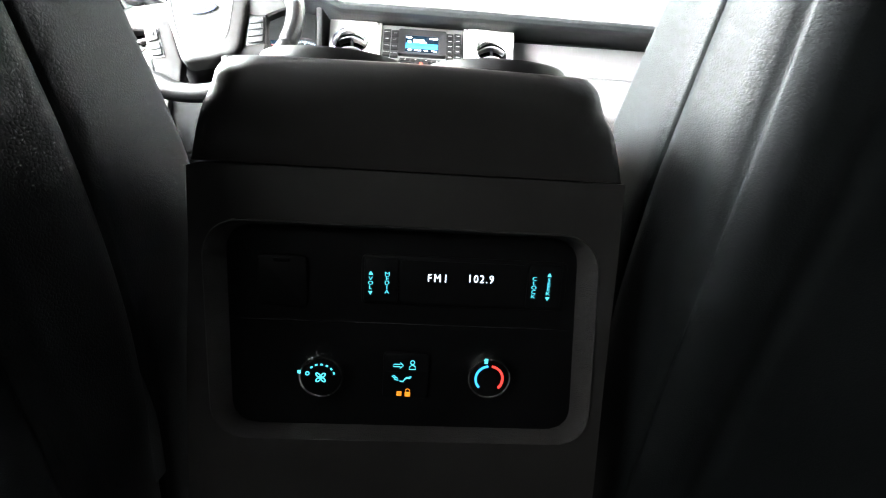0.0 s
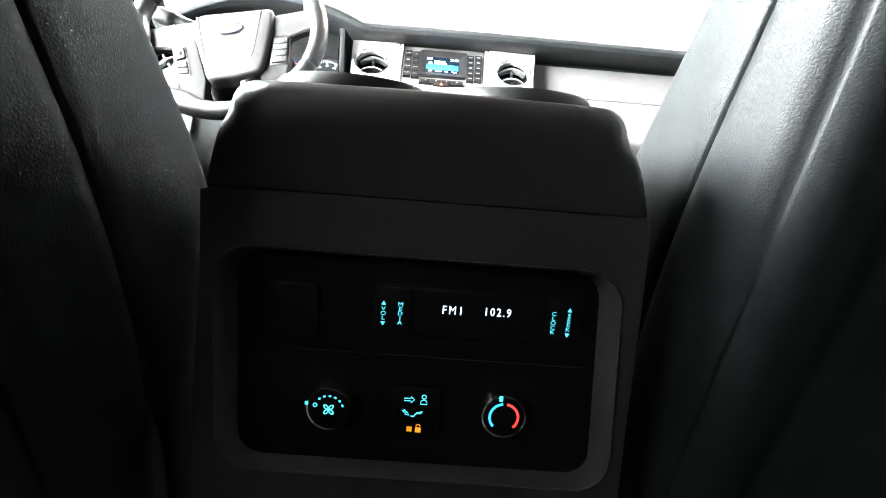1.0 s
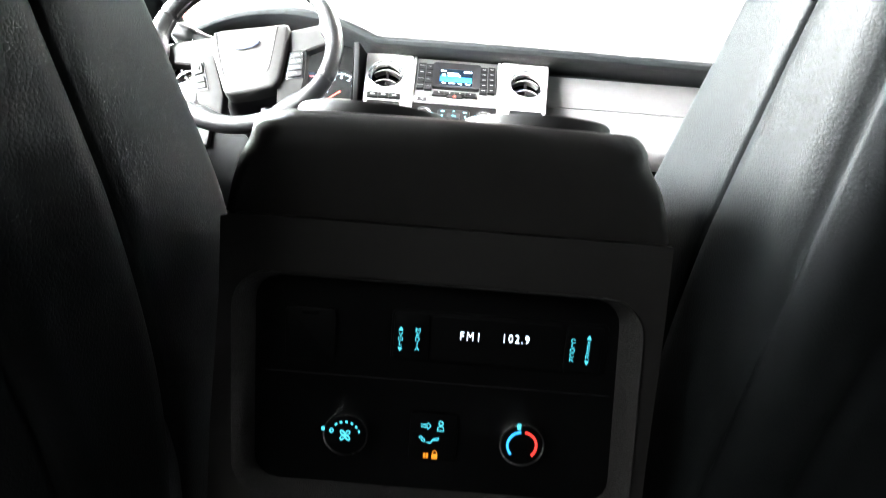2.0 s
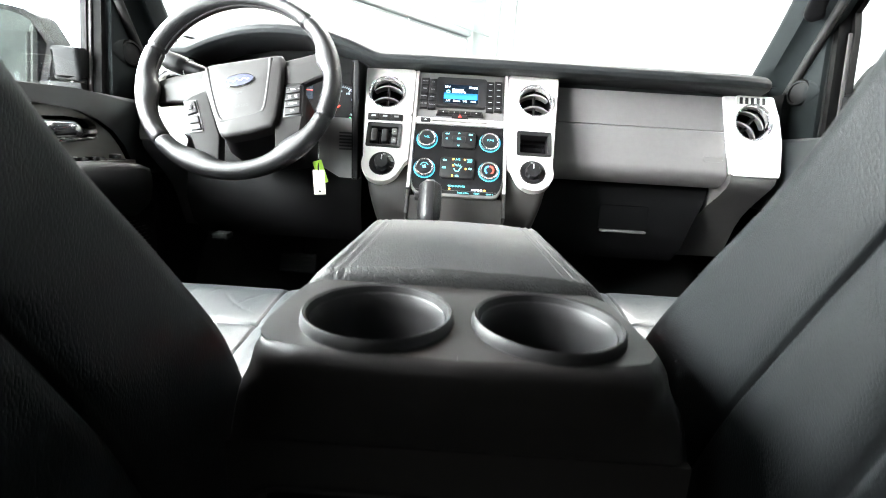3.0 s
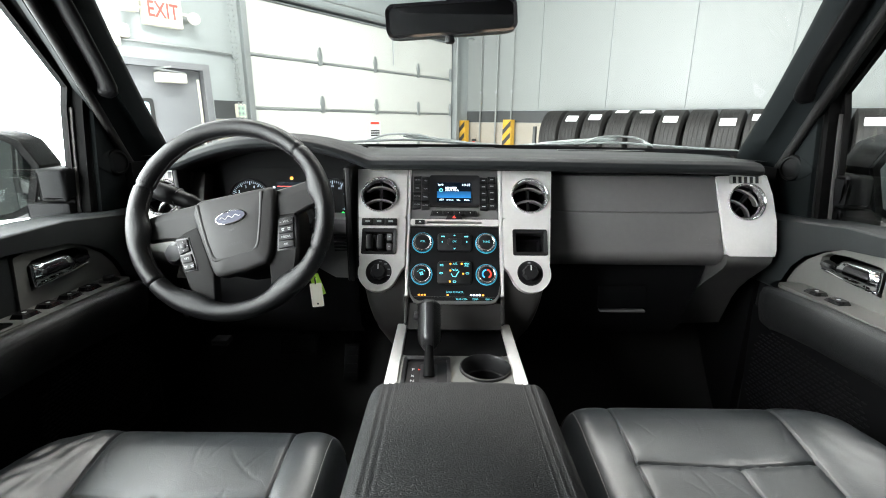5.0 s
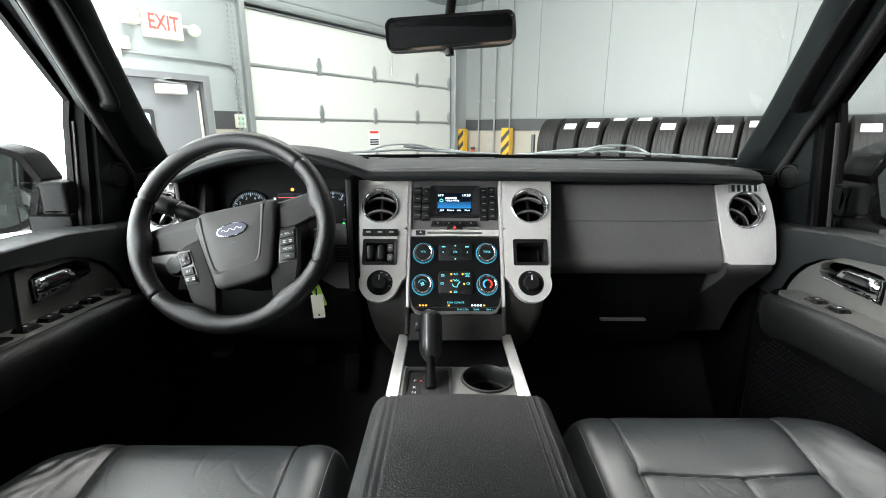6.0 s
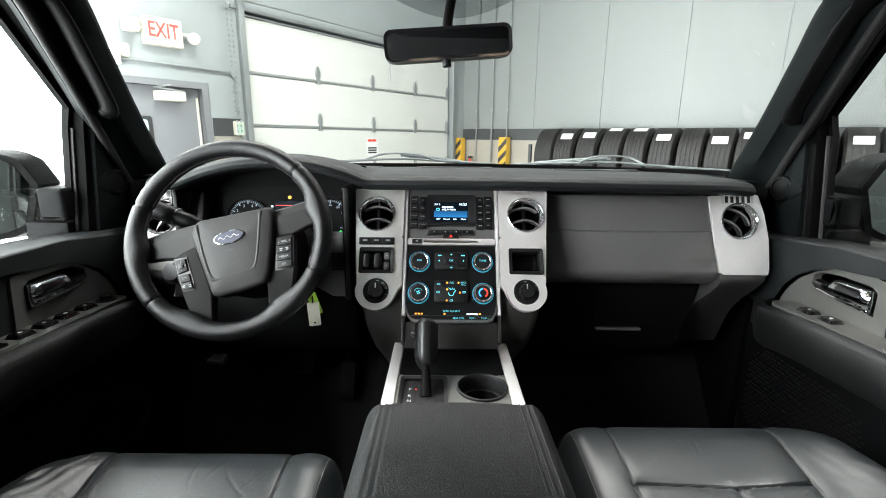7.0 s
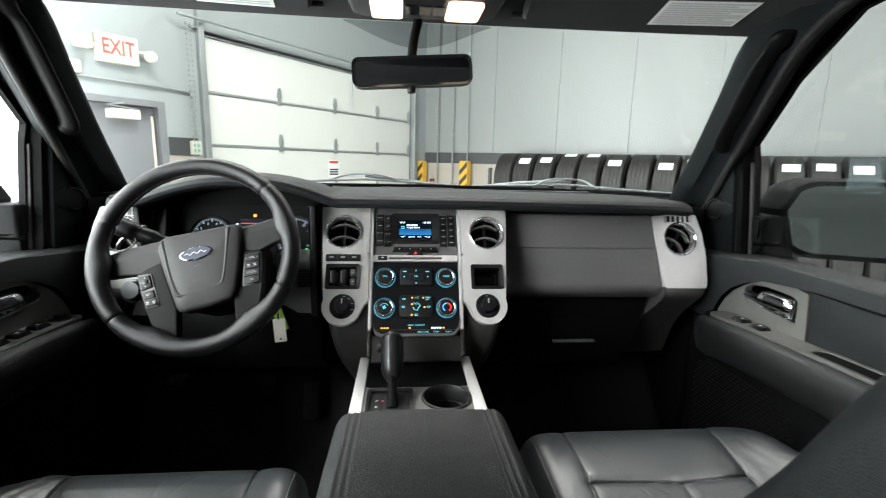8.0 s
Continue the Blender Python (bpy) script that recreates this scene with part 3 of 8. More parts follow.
def wall_fittings():
    c = thing("conduit", W1 @ Vector((-4.5, 2.1, 0.02)), "thin grey conduit along the garage wall", "pipe")
    bm = bmesh.new()
    tube(bm, [W1 @ p for p in arc_line([(-5.3, 2.16, 0.02), (-4.9, 2.155, 0.02), (-4.1, 2.15, 0.02), (-3.99, 2.13, 0.02), (-3.965, 2.05, 0.02), (-3.96, 1.75, 0.02)], 6)], 0.010, 8)
    part("pipe", bm, steel_grey, c)
    b = thing("junction_box", W1 @ Vector((-4.95, 2.1, 0)), "pale grey electrical junction box on the wall", "electrical box")
    bm = bmesh.new()
    prism(bm, rrect(-5.03, -4.93, 2.10, 2.24, 0.01, 2), W1, 0, 0.07, 0.008, 2)
    part("box", bm, cream, b)
    bm = bmesh.new()
    prism(bm, rrect(-4.93, -4.85, 2.17, 2.27, 0.02, 4), W1, 0, 0.05, 0.01, 2)
    part("sensor", bm, cream, b)
    s = thing("control_station", W1 @ Vector((-3.97, 1.58, 0)), "small door control box with a pale face plate", "control box")
    bm = bmesh.new()
    prism(bm, rrect(-4.02, -3.93, 1.57, 1.70, 0.008, 2), W1, 0.004, 0.05, 0.006, 2)
    part("box", bm, cream, s)
    bm = bmesh.new()
    prism(bm, rrect(-4.01, -3.94, 1.585, 1.685, 0.004, 2), W1, 0.05, 0.053)
    part("face", bm, material("pale_green_face", (0.45, 0.62, 0.5), 0.4), s)
    w = thing("hoist_chain", W1 @ Vector((-4.02, 0.6, 0.09)), "thin hoist chain hanging beside the overhead door", "chain")
    bm = bmesh.new()
    for k in range(44):
        lathe(bm, [(0.006, -0.012), (0.011, 0), (0.006, 0.012)], W1 @ Matrix.Translation((-4.03, 0.8 + 0.045 * k, 0.1)) @ pose(0, 0, 0, 90), 6)
        lathe(bm, [(0.006, -0.012), (0.011, 0), (0.006, 0.012)], W1 @ Matrix.Translation((-3.99, 0.8 + 0.045 * k, 0.1)) @ pose(0, 0, 0, 90), 6)
    tagged(part("links", bm, steel_grey, w), kind="stuff")
    # upright pipes beside the corner
    for x, r, z1 in ((0.29, 0.010, 4.2), (0.576, 0.014, 4.3), (0.85, 0.010, 4.3)):
        p = thing("wall_pipe", W2 @ Vector((x, 0, 0.06)), "slim grey upright pipe on the white wall", "pipe")
        bm = bmesh.new()
        tube(bm, [W2 @ Vector((x, 0.0, 0.06)), W2 @ Vector((x, z1, 0.06))], r, 10)
        part("pipe", bm, wall_white, p)
        for h in (0.8, 2.0, 3.2):
            bm = bmesh.new()
            lathe(bm, [(r, -0.02), (r + 0.008, -0.02), (r + 0.008, 0.02), (r, 0.02)], W2 @ Matrix.Translation((x, h, 0.06)) @ pose(0, 0, 0, 90), 12)
            part("clip", bm, steel_grey, p)
    # striped guard posts
    for x, y0 in ((0.035, 1.575), (0.872, 1.59)):
        g = thing("guard_post", W2 @ Vector((x, 0, 0.16)), "guard post with slanted yellow and black stripes", "guard post", "guard posts by the corner")
        bm = bmesh.new()
        prism(bm, [(x - 0.07, 0), (x + 0.07, 0), (x + 0.07, y0), (x - 0.07, y0)], W2, 0.10, 0.22, 0.01, 2)
        part("post", bm, yellow, g)
        for k in range(9):
            bm = bmesh.new()
            a = y0 - 0.16 - 0.17 * k
            if a < 0:
                continue
            prism(bm, [(x - 0.066, a - 0.07), (x + 0.066, a + 0.07), (x + 0.066, a + 0.15), (x - 0.066, a + 0.01)], W2, 0.2205, 0.2225)
            part("stripe", bm, hazard_black, g)
    e = thing("fire_extinguisher", W2 @ Vector((0.22, 0.75, 0.16)), "red fire extinguisher hanging by the corner", "fire extinguisher")
    bm = bmesh.new()
    lathe(bm, [(0, 0), (0.07, 0), (0.075, 0.02), (0.075, 0.38), (0.05, 0.44), (0.02, 0.46), (0.02, 0.5), (0, 0.5)], W2 @ Matrix.Translation((0.22, 0.75, 0.12)) @ pose(0, 0, 0, -90), 20)
    part("cylinder", bm, red_plastic, e)
    bm = bmesh.new()
    prism(bm, rrect(0.19, 0.25, 1.25, 1.29, 0.008, 2), W2, 0.09, 0.14, 0.005, 1)
    part("valve", bm, hazard_black, e)
    m = thing("marker_pole", W2 @ Vector((-0.06, 0, 0.3)), "slim red marker pole leaning by the corner", "pole")
    bm = bmesh.new()
    tube(bm, [W2 @ Vector((-0.08, 0, 0.3)), W2 @ Vector((-0.09, 1.92, 0.28))], 0.014, 8)
    part("pole", bm, material("faded_red", (0.5, 0.14, 0.08), 0.5), m)


def tyre_rack():
    rack = thing("tyre_rack", W2 @ Vector((4.0, 0, 0.5)), "dark steel two-tier rack along the white wall", "rack")
    for x in (1.60, 3.15, 4.70, 6.25, 7.80):
        for n in (0.15, 0.75):
            bm = bmesh.new()
            prism(bm, [(x - 0.02, 0), (x + 0.02, 0), (x + 0.02, 1.5), (x - 0.02, 1.5)], W2, n - 0.02, n + 0.02, 0.003, 1)
            part("upright", bm, band_dark, rack)
    for h in (0.12, 0.94):
        for n in (0.25, 0.62):
            bm = bmesh.new()
            prism(bm, [(1.58, h - 0.025), (7.82, h - 0.025), (7.82, h + 0.025), (1.58, h + 0.025)], W2, n - 0.02, n + 0.02, 0.003, 1)
            part("beam", bm, band_dark, rack)
    # one tyre, then its repeats
    bm = bmesh.new()
    R, wd = 0.385, 0.13
    prof = [(0.23, -wd * 0.75), (0.26, -wd * 0.92), (0.31, -wd), (0.35, -wd * 0.95), (R - 0.012, -wd * 0.85)]
    for k in range(5):
        c = -wd * 0.7 + k * wd * 0.35
        prof += [(R, c - 0.02), (R, c + 0.016), (R - 0.003, c + 0.0175), (R - 0.003, c + 0.0205)]
    prof += [(R - 0.012, wd * 0.85), (0.35, wd * 0.95), (0.31, wd), (0.26, wd * 0.92), (0.23, wd * 0.75), (0.23, -wd * 0.75)]
    lathe(bm, prof, IDENT, 40)
    first = new("tyre", finish("tyre", bm, rubber, 30))
    tagged(first, "black used car tyre standing on a rack", "tyre", "tyres on the rack")
    rnd = random.Random(5)
    bm = bmesh.new()
    prism(bm, rrect(-0.075, 0.075, -0.05, 0.05, 0.006, 2), IDENT, -0.001, 0.001)
    tag_mesh = finish("tyre_label", bm, white_print)
    x, tops = 1.80, []
    while x < 7.65:
        tops.append(x)
        x += 0.272 + rnd.uniform(0, 0.02)
    used = False
    for tier, lift in ((0, 0.94 + 0.025), (1, 0.12 + 0.025)):
        for x in tops:
            hc = lift + 0.355
            m = W2 @ Matrix.Translation((x, hc, 0.435)) @ pose(0, 0, 0, 0, 90, 0) @ pose(0, 0, 0, rnd.uniform(-2, 2), rnd.uniform(-1.5, 1.5), 0) @ pose(0, 0, 0, 0, 0, rnd.uniform(0, 360))
            if used:
                ob = copy_thing(first, m)
            else:
                first.matrix_basis, used = m, True
                ob = first
            if tier == 0 and rnd.random() < 0.6:
                lab = new("label", tag_mesh)
                lab.parent = ob
                a = rnd.choice((0.35, 0.72, 0.80, 0.88)) + rnd.uniform(-0.04, 0.04)
                lab["label"] = "white paper tread label"
                up, out = Vector((0, math.sin(-a), math.cos(a))), Vector((0, math.cos(a), math.sin(a)))
                lab.matrix_parent_inverse = m.inverted()
                lab.matrix_basis = W2 @ Matrix.Translation((x, hc, 0.435)) @ Matrix.Translation(out * (R + 0.004)) @ frame_of((0, 0, 0), (1, 0, 0), (0, -math.sin(a), math.cos(a)))


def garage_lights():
    # housings for the added fill lamps, none of them in view
    for lx, ly, turn, share in FILL_STRIPS:
        d = thing("ceiling_fill_light", (lx, ly, FLOOR + HIGH), "unseen white fill light added on the garage ceiling", "ceiling light", "strip lights")
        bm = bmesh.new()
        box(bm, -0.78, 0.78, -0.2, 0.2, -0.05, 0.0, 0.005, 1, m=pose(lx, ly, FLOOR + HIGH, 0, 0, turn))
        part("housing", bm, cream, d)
    # added glowing panel: stands in for a bright wall and lights the cabin
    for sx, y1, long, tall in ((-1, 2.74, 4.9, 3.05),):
        d = thing("fill_panel", (sx * 1.98, y1 - 1.5, FLOOR), "tall white glowing panel added beside the car", "studio light", "studio light walls")
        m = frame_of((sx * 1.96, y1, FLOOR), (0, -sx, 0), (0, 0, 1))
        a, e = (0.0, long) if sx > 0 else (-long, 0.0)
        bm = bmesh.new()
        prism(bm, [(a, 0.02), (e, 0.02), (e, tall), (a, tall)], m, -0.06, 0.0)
        part("diffuser", bm, fill_panel_glow, d)
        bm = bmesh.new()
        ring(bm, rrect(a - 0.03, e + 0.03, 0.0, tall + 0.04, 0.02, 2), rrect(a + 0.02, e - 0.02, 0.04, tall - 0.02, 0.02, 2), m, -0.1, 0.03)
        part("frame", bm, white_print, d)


garage()
garage_door()
steel_door()
exit_sign()
wall_fittings()
tyre_rack()
garage_lights()


# ---- the car's shell ----
def wind_low(x):
    return Vector((x, 1.72 - 0.27 * (x / 0.8) ** 2, 0.782))


def wind_top(x):
    return Vector((x, 1.25 - 0.08 * (x / 0.745) ** 2, 1.19 - 0.017 * (x / 0.745) ** 2))


def shell():
    bm = bmesh.new()
    box(bm, -0.86, 0.86, -1.6, 1.7, -0.06, -0.004)
    tagged(part("cabin_floor", bm, plastic), "dark cabin floor pan", "car floor", kind="structure")

    def floor(u, v):
        x, y = -0.80 + 1.6 * u, -1.55 + 3.2 * v
        return Vector((x, y, 0.0 + 0.10 * smooth(0.24, 0.12, abs(x)) + 0.30 * smooth(1.30, 1.62, y) + 0.004 * noise.noise(Vector((x * 9, y * 9, 0)))))
    bm = bmesh.new()
    sheet(bm, floor, 60, 90)
    tagged(part("carpet", bm, carpet), "black cabin carpet over the floor", "carpet", kind="structure")
    bm = bmesh.new()
    box(bm, -0.86, 0.86, 1.62, 1.70, -0.05, 0.74)
    tagged(part("firewall", bm, carpet), "dark bulkhead under the dashboard", "bulkhead", kind="structure")

    def roof(u, v):
        x = -0.765 + 1.53 * u
        y0 = wind_top(x)
        y = y0.y + 0.004 - (y0.y + 1.6) * v
        z = y0.z + 0.075 * smooth(0, 0.30, y0.y - y) - 0.06 * smooth(0.52, 0.76, abs(x)) * smooth(0, 0.3, y0.y - y)
        return Vector((x, y, z))
    bm = bmesh.new()
    slab(bm, roof, 48, 60, (0, 0, 0.03))
    tagged(part("headliner", bm, headliner), "dark fabric headliner under the roof", "ceiling", kind="structure")
    bm = bmesh.new()
    slab(bm, lambda u, v: roof(u, v) + Vector((0.04 * (u - 0.5), 0.02 * (0.5 - v), 0.05)), 48, 60, (0, 0, 0.012))
    tagged(part("roof_skin", bm, body_paint), "dark grey painted car roof", "car roof", kind="structure")
    # pillars behind the front doors and the tail, out of the film's sight
    for sx in (-1, 1):
        for y0, y1 in ((-0.16, 0.02), (-1.15, -1.0), (-1.62, -1.5)):
            bm = bmesh.new()
            loft(bm, [[Vector((sx * a, y, z)) for a, y in ((0.76, y0), (0.86, y0), (0.86, y1), (0.76, y1))] if z < 0.7 else
                      [Vector((sx * a, y, z)) for a, y in ((0.72, y0), (0.80, y0), (0.80, y1), (0.72, y1))] for z in (0.0, 0.66, 1.22)])
            tagged(part("pillar", bm, headliner), "dark trimmed roof pillar", "pillar", kind="structure")
        bm = bmesh.new()
        box(bm, sx * 0.78 if sx > 0 else -0.86, 0.86 if sx > 0 else -0.78, -1.6, -0.005, 0.0, 0.66, 0.01, 2)
        tagged(part("side_trim", bm, plastic), "dark plastic rear side trim", "side trim", kind="structure")
        bm = bmesh.new()
        box(bm, min(sx * 0.80, sx * 0.86), max(sx * 0.80, sx * 0.86), 1.30, 1.72, -0.05, 0.76)
        tagged(part("kick_panel", bm, shaded_black_plastic), "black kick panel in the footwell", "kick panel", kind="structure")
        bm = bmesh.new()
        slab(bm, lambda u, v: Vector((sx * (0.835 - 0.055 * v), -0.02 - 1.5 * u, 0.655 + 0.545 * v)), 6, 4, (sx * 0.004, 0, 0))
        tagged(part("rear_side_window", bm, privacy_glass), "dark tinted rear side window", "window", kind="structure")
    bm = bmesh.new()
    slab(bm, lambda u, v: Vector((-0.80 + 1.6 * u, -1.61, 0.655 + 0.53 * v)), 6, 4, (0, -0.004, 0))
    tagged(part("rear_window", bm, privacy_glass), "dark tinted rear window", "window", kind="structure")
    bm = bmesh.new()
    box(bm, -0.86, 0.86, -1.66, -1.58, 0.0, 0.66, 0.01, 2)
    tagged(part("tail_trim", bm, plastic), "dark plastic tail trim", "tail trim", kind="structure")
    # bonnet and cowl
    bm = bmesh.new()
    slab(bm, lambda u, v: Vector((-0.86 + 1.72 * u, 1.66 - 0.22 * abs(2 * u - 1) ** 2 + (1.15 + 0.2 * abs(2 * u - 1) ** 2) * v,
                                  0.735 - 0.05 * abs(2 * u - 1) ** 4 - 0.16 * v ** 2 - 0.02)), 40, 24, (0, 0, -0.02))
    tagged(part("bonnet", bm, body_paint), "dark grey car bonnet", "bonnet", kind="structure")
    bm = bmesh.new()
    slab(bm, lambda u, v: Vector((-0.83 + 1.66 * u, wind_low(-0.83 + 1.66 * u).y - 0.01 + 0.10 * v, 0.752 - 0.015 * v)), 50, 4, (0, 0, -0.02))
    tagged(part("cowl", bm, satin_black), "black plastic cowl below the windscreen", "cowl", kind="structure")

    w = thing("windscreen", (0, 1.5, 0.782), "curved clear windscreen with a shaded strip behind the mirror", "windscreen", kind="structure")

    def pane(u, v):
        x = -1 + 2 * u
        a, b = wind_low(x * 0.815), wind_top(x * 0.765)
        return a.lerp(b, v)
    bm = bmesh.new()
    slab(bm, pane, 40, 24, (0, 0.004, 0.004))
    part("glass", bm, windscreen, w).visible_shadow = False
    bm = bmesh.new()

    def band(u, v):
        x = -0.17 + 0.34 * u
        drop = 0.06 * (0.5 - 0.5 * math.cos(2 * math.pi * u)) ** 0.6 + 0.004
        p = pane(0.5 + x / 1.53, 1 - v * drop / 0.6)
        return p + Vector((0, -0.004, -0.004))
    sheet(bm, band, 40, 6)
    part("shade_band", bm, shade_glass, w, "grey dotted shade strip").visible_shadow = False
    # frit border, and the two wipers resting on the glass
    bm = bmesh.new()
    sheet(bm, lambda u, v: pane(u, 0.0 + 0.035 * v) + Vector((0, -0.003, -0.003)), 40, 1)
    part("black_border", bm, satin_black, w)
    for k, (xa, xb) in enumerate(((-0.48, 0.16), (0.22, 0.80))):
        d = thing("wiper", (xa, 1.7, 0.79), "grey windscreen wiper lying along the glass", "wiper", "wipers")
        lift = Vector((0, 0.012, 0.006))
        pts = [pane(0.5 + x / 1.63, v) + lift for x, v in ((xa, 0.012), (xa + 0.2, 0.034), ((xa + xb) / 2, 0.046), (xb - 0.2, 0.034), (xb, 0.010))]
        bm = bmesh.new()
        tube(bm, arc_line(pts, 6), 0.004, 8)
        part("blade", bm, wiper_black, d)
        mid = pts[2] + Vector((0, 0.005, 0.012))
        bm = bmesh.new()
        ends = (pts[4] + Vector((0.02, 0.05, -0.03))) if k == 0 else (pts[0] + Vector((-0.06, 0.07, -0.03)))
        tube(bm, arc_line([ends, mid.lerp(ends, 0.5) + Vector((0, 0.01, 0.010)), mid], 6), [0.008] * 6 + [0.006] * 6 + [0.004], 8)
        part("arm", bm, wiper_black, d)
        bm = bmesh.new()
        tube(bm, arc_line([pts[1], mid + Vector((-0.05, 0, 0.004)), mid + Vector((0.05, 0, 0.004)), pts[3]], 6), 0.0035, 8)
        part("bridge", bm, wiper_black, d)


def a_pillar(sx):
    d = thing("pillar_trim", (sx * 0.79, 1.40, 0.79), "dark grey windscreen pillar trim with a grab handle", "pillar trim", "windscreen pillars")
    inner = [(0.80, 1.475, 0.77), (0.775, 1.42, 0.80), (0.768, 1.33, 0.92), (0.758, 1.24, 1.05), (0.748, 1.165, 1.155), (0.735, 1.05, 1.215), (0.72, 0.90, 1.235)]
    outer = [(0.83, 1.33, 0.74), (0.825, 1.29, 0.79), (0.822, 1.22, 0.90), (0.808, 1.115, 1.035), (0.785, 1.02, 1.12), (0.765, 0.90, 1.17), (0.75, 0.75, 1.19)]
    a, b = arc_line(inner, 5), arc_line(outer, 5)
    rings = []
    for p, q in zip(a, b):
        out = Vector((0.05, 0.03, 0.02))
        row = [p + out, p, p.lerp(q, 0.12) + Vector((-0.012, -0.008, 0)), p.lerp(q, 0.45) + Vector((-0.016, -0.012, 0)), p.lerp(q, 0.55) + Vector((-0.004, -0.006, 0)), p.lerp(q, 0.8) + Vector((-0.004, -0.004, 0)), q, q + out * 0.6]
        rings.append([Vector((sx * v.x, v.y, v.z)) for v in row])
    bm = bmesh.new()
    loft(bm, rings)
    part("trim", bm, pillar_cloth, d, sharp=50)
    bm = bmesh.new()
    pts = [(0.768, 1.225, 0.915), (0.752, 1.212, 0.940), (0.744, 1.150, 1.030), (0.738, 1.096, 1.100), (0.742, 1.060, 1.135), (0.752, 1.030, 1.150)]
    line = [Vector((sx * (p.x + 0.017), p.y + 0.006, p.z)) for p in arc_line(pts, 6)]
    tube(bm, line, [0.014, 0.0165, 0.0185] + [0.0195] * 19 + [0.023, 0.027, 0.030, 0.030, 0.028, 0.024, 0.018, 0.012, 0.006], 18, flat=0.55)
    part("grab_handle", bm, handle_black, d, "black grab handle", sharp=70)
    bm = bmesh.new()
    tube(bm, [p + Vector((-sx * 0.0035, -0.002, 0)) for p in line[4:21]], 0.0165, 14, flat=0.52)
    part("handle_cover", bm, handle_black, d, sharp=70)
    # rubber seal along the door opening
    bm = bmesh.new()
    tube(bm, [Vector((sx * (p.lerp(q, 0.90).x - 0.006), p.lerp(q, 0.90).y - 0.008, p.lerp(q, 0.90).z)) for p, q in zip(a, b)], 0.010, 10)
    part("door_seal", bm, seal_grey, d, "grey rubber door seal", sharp=70)


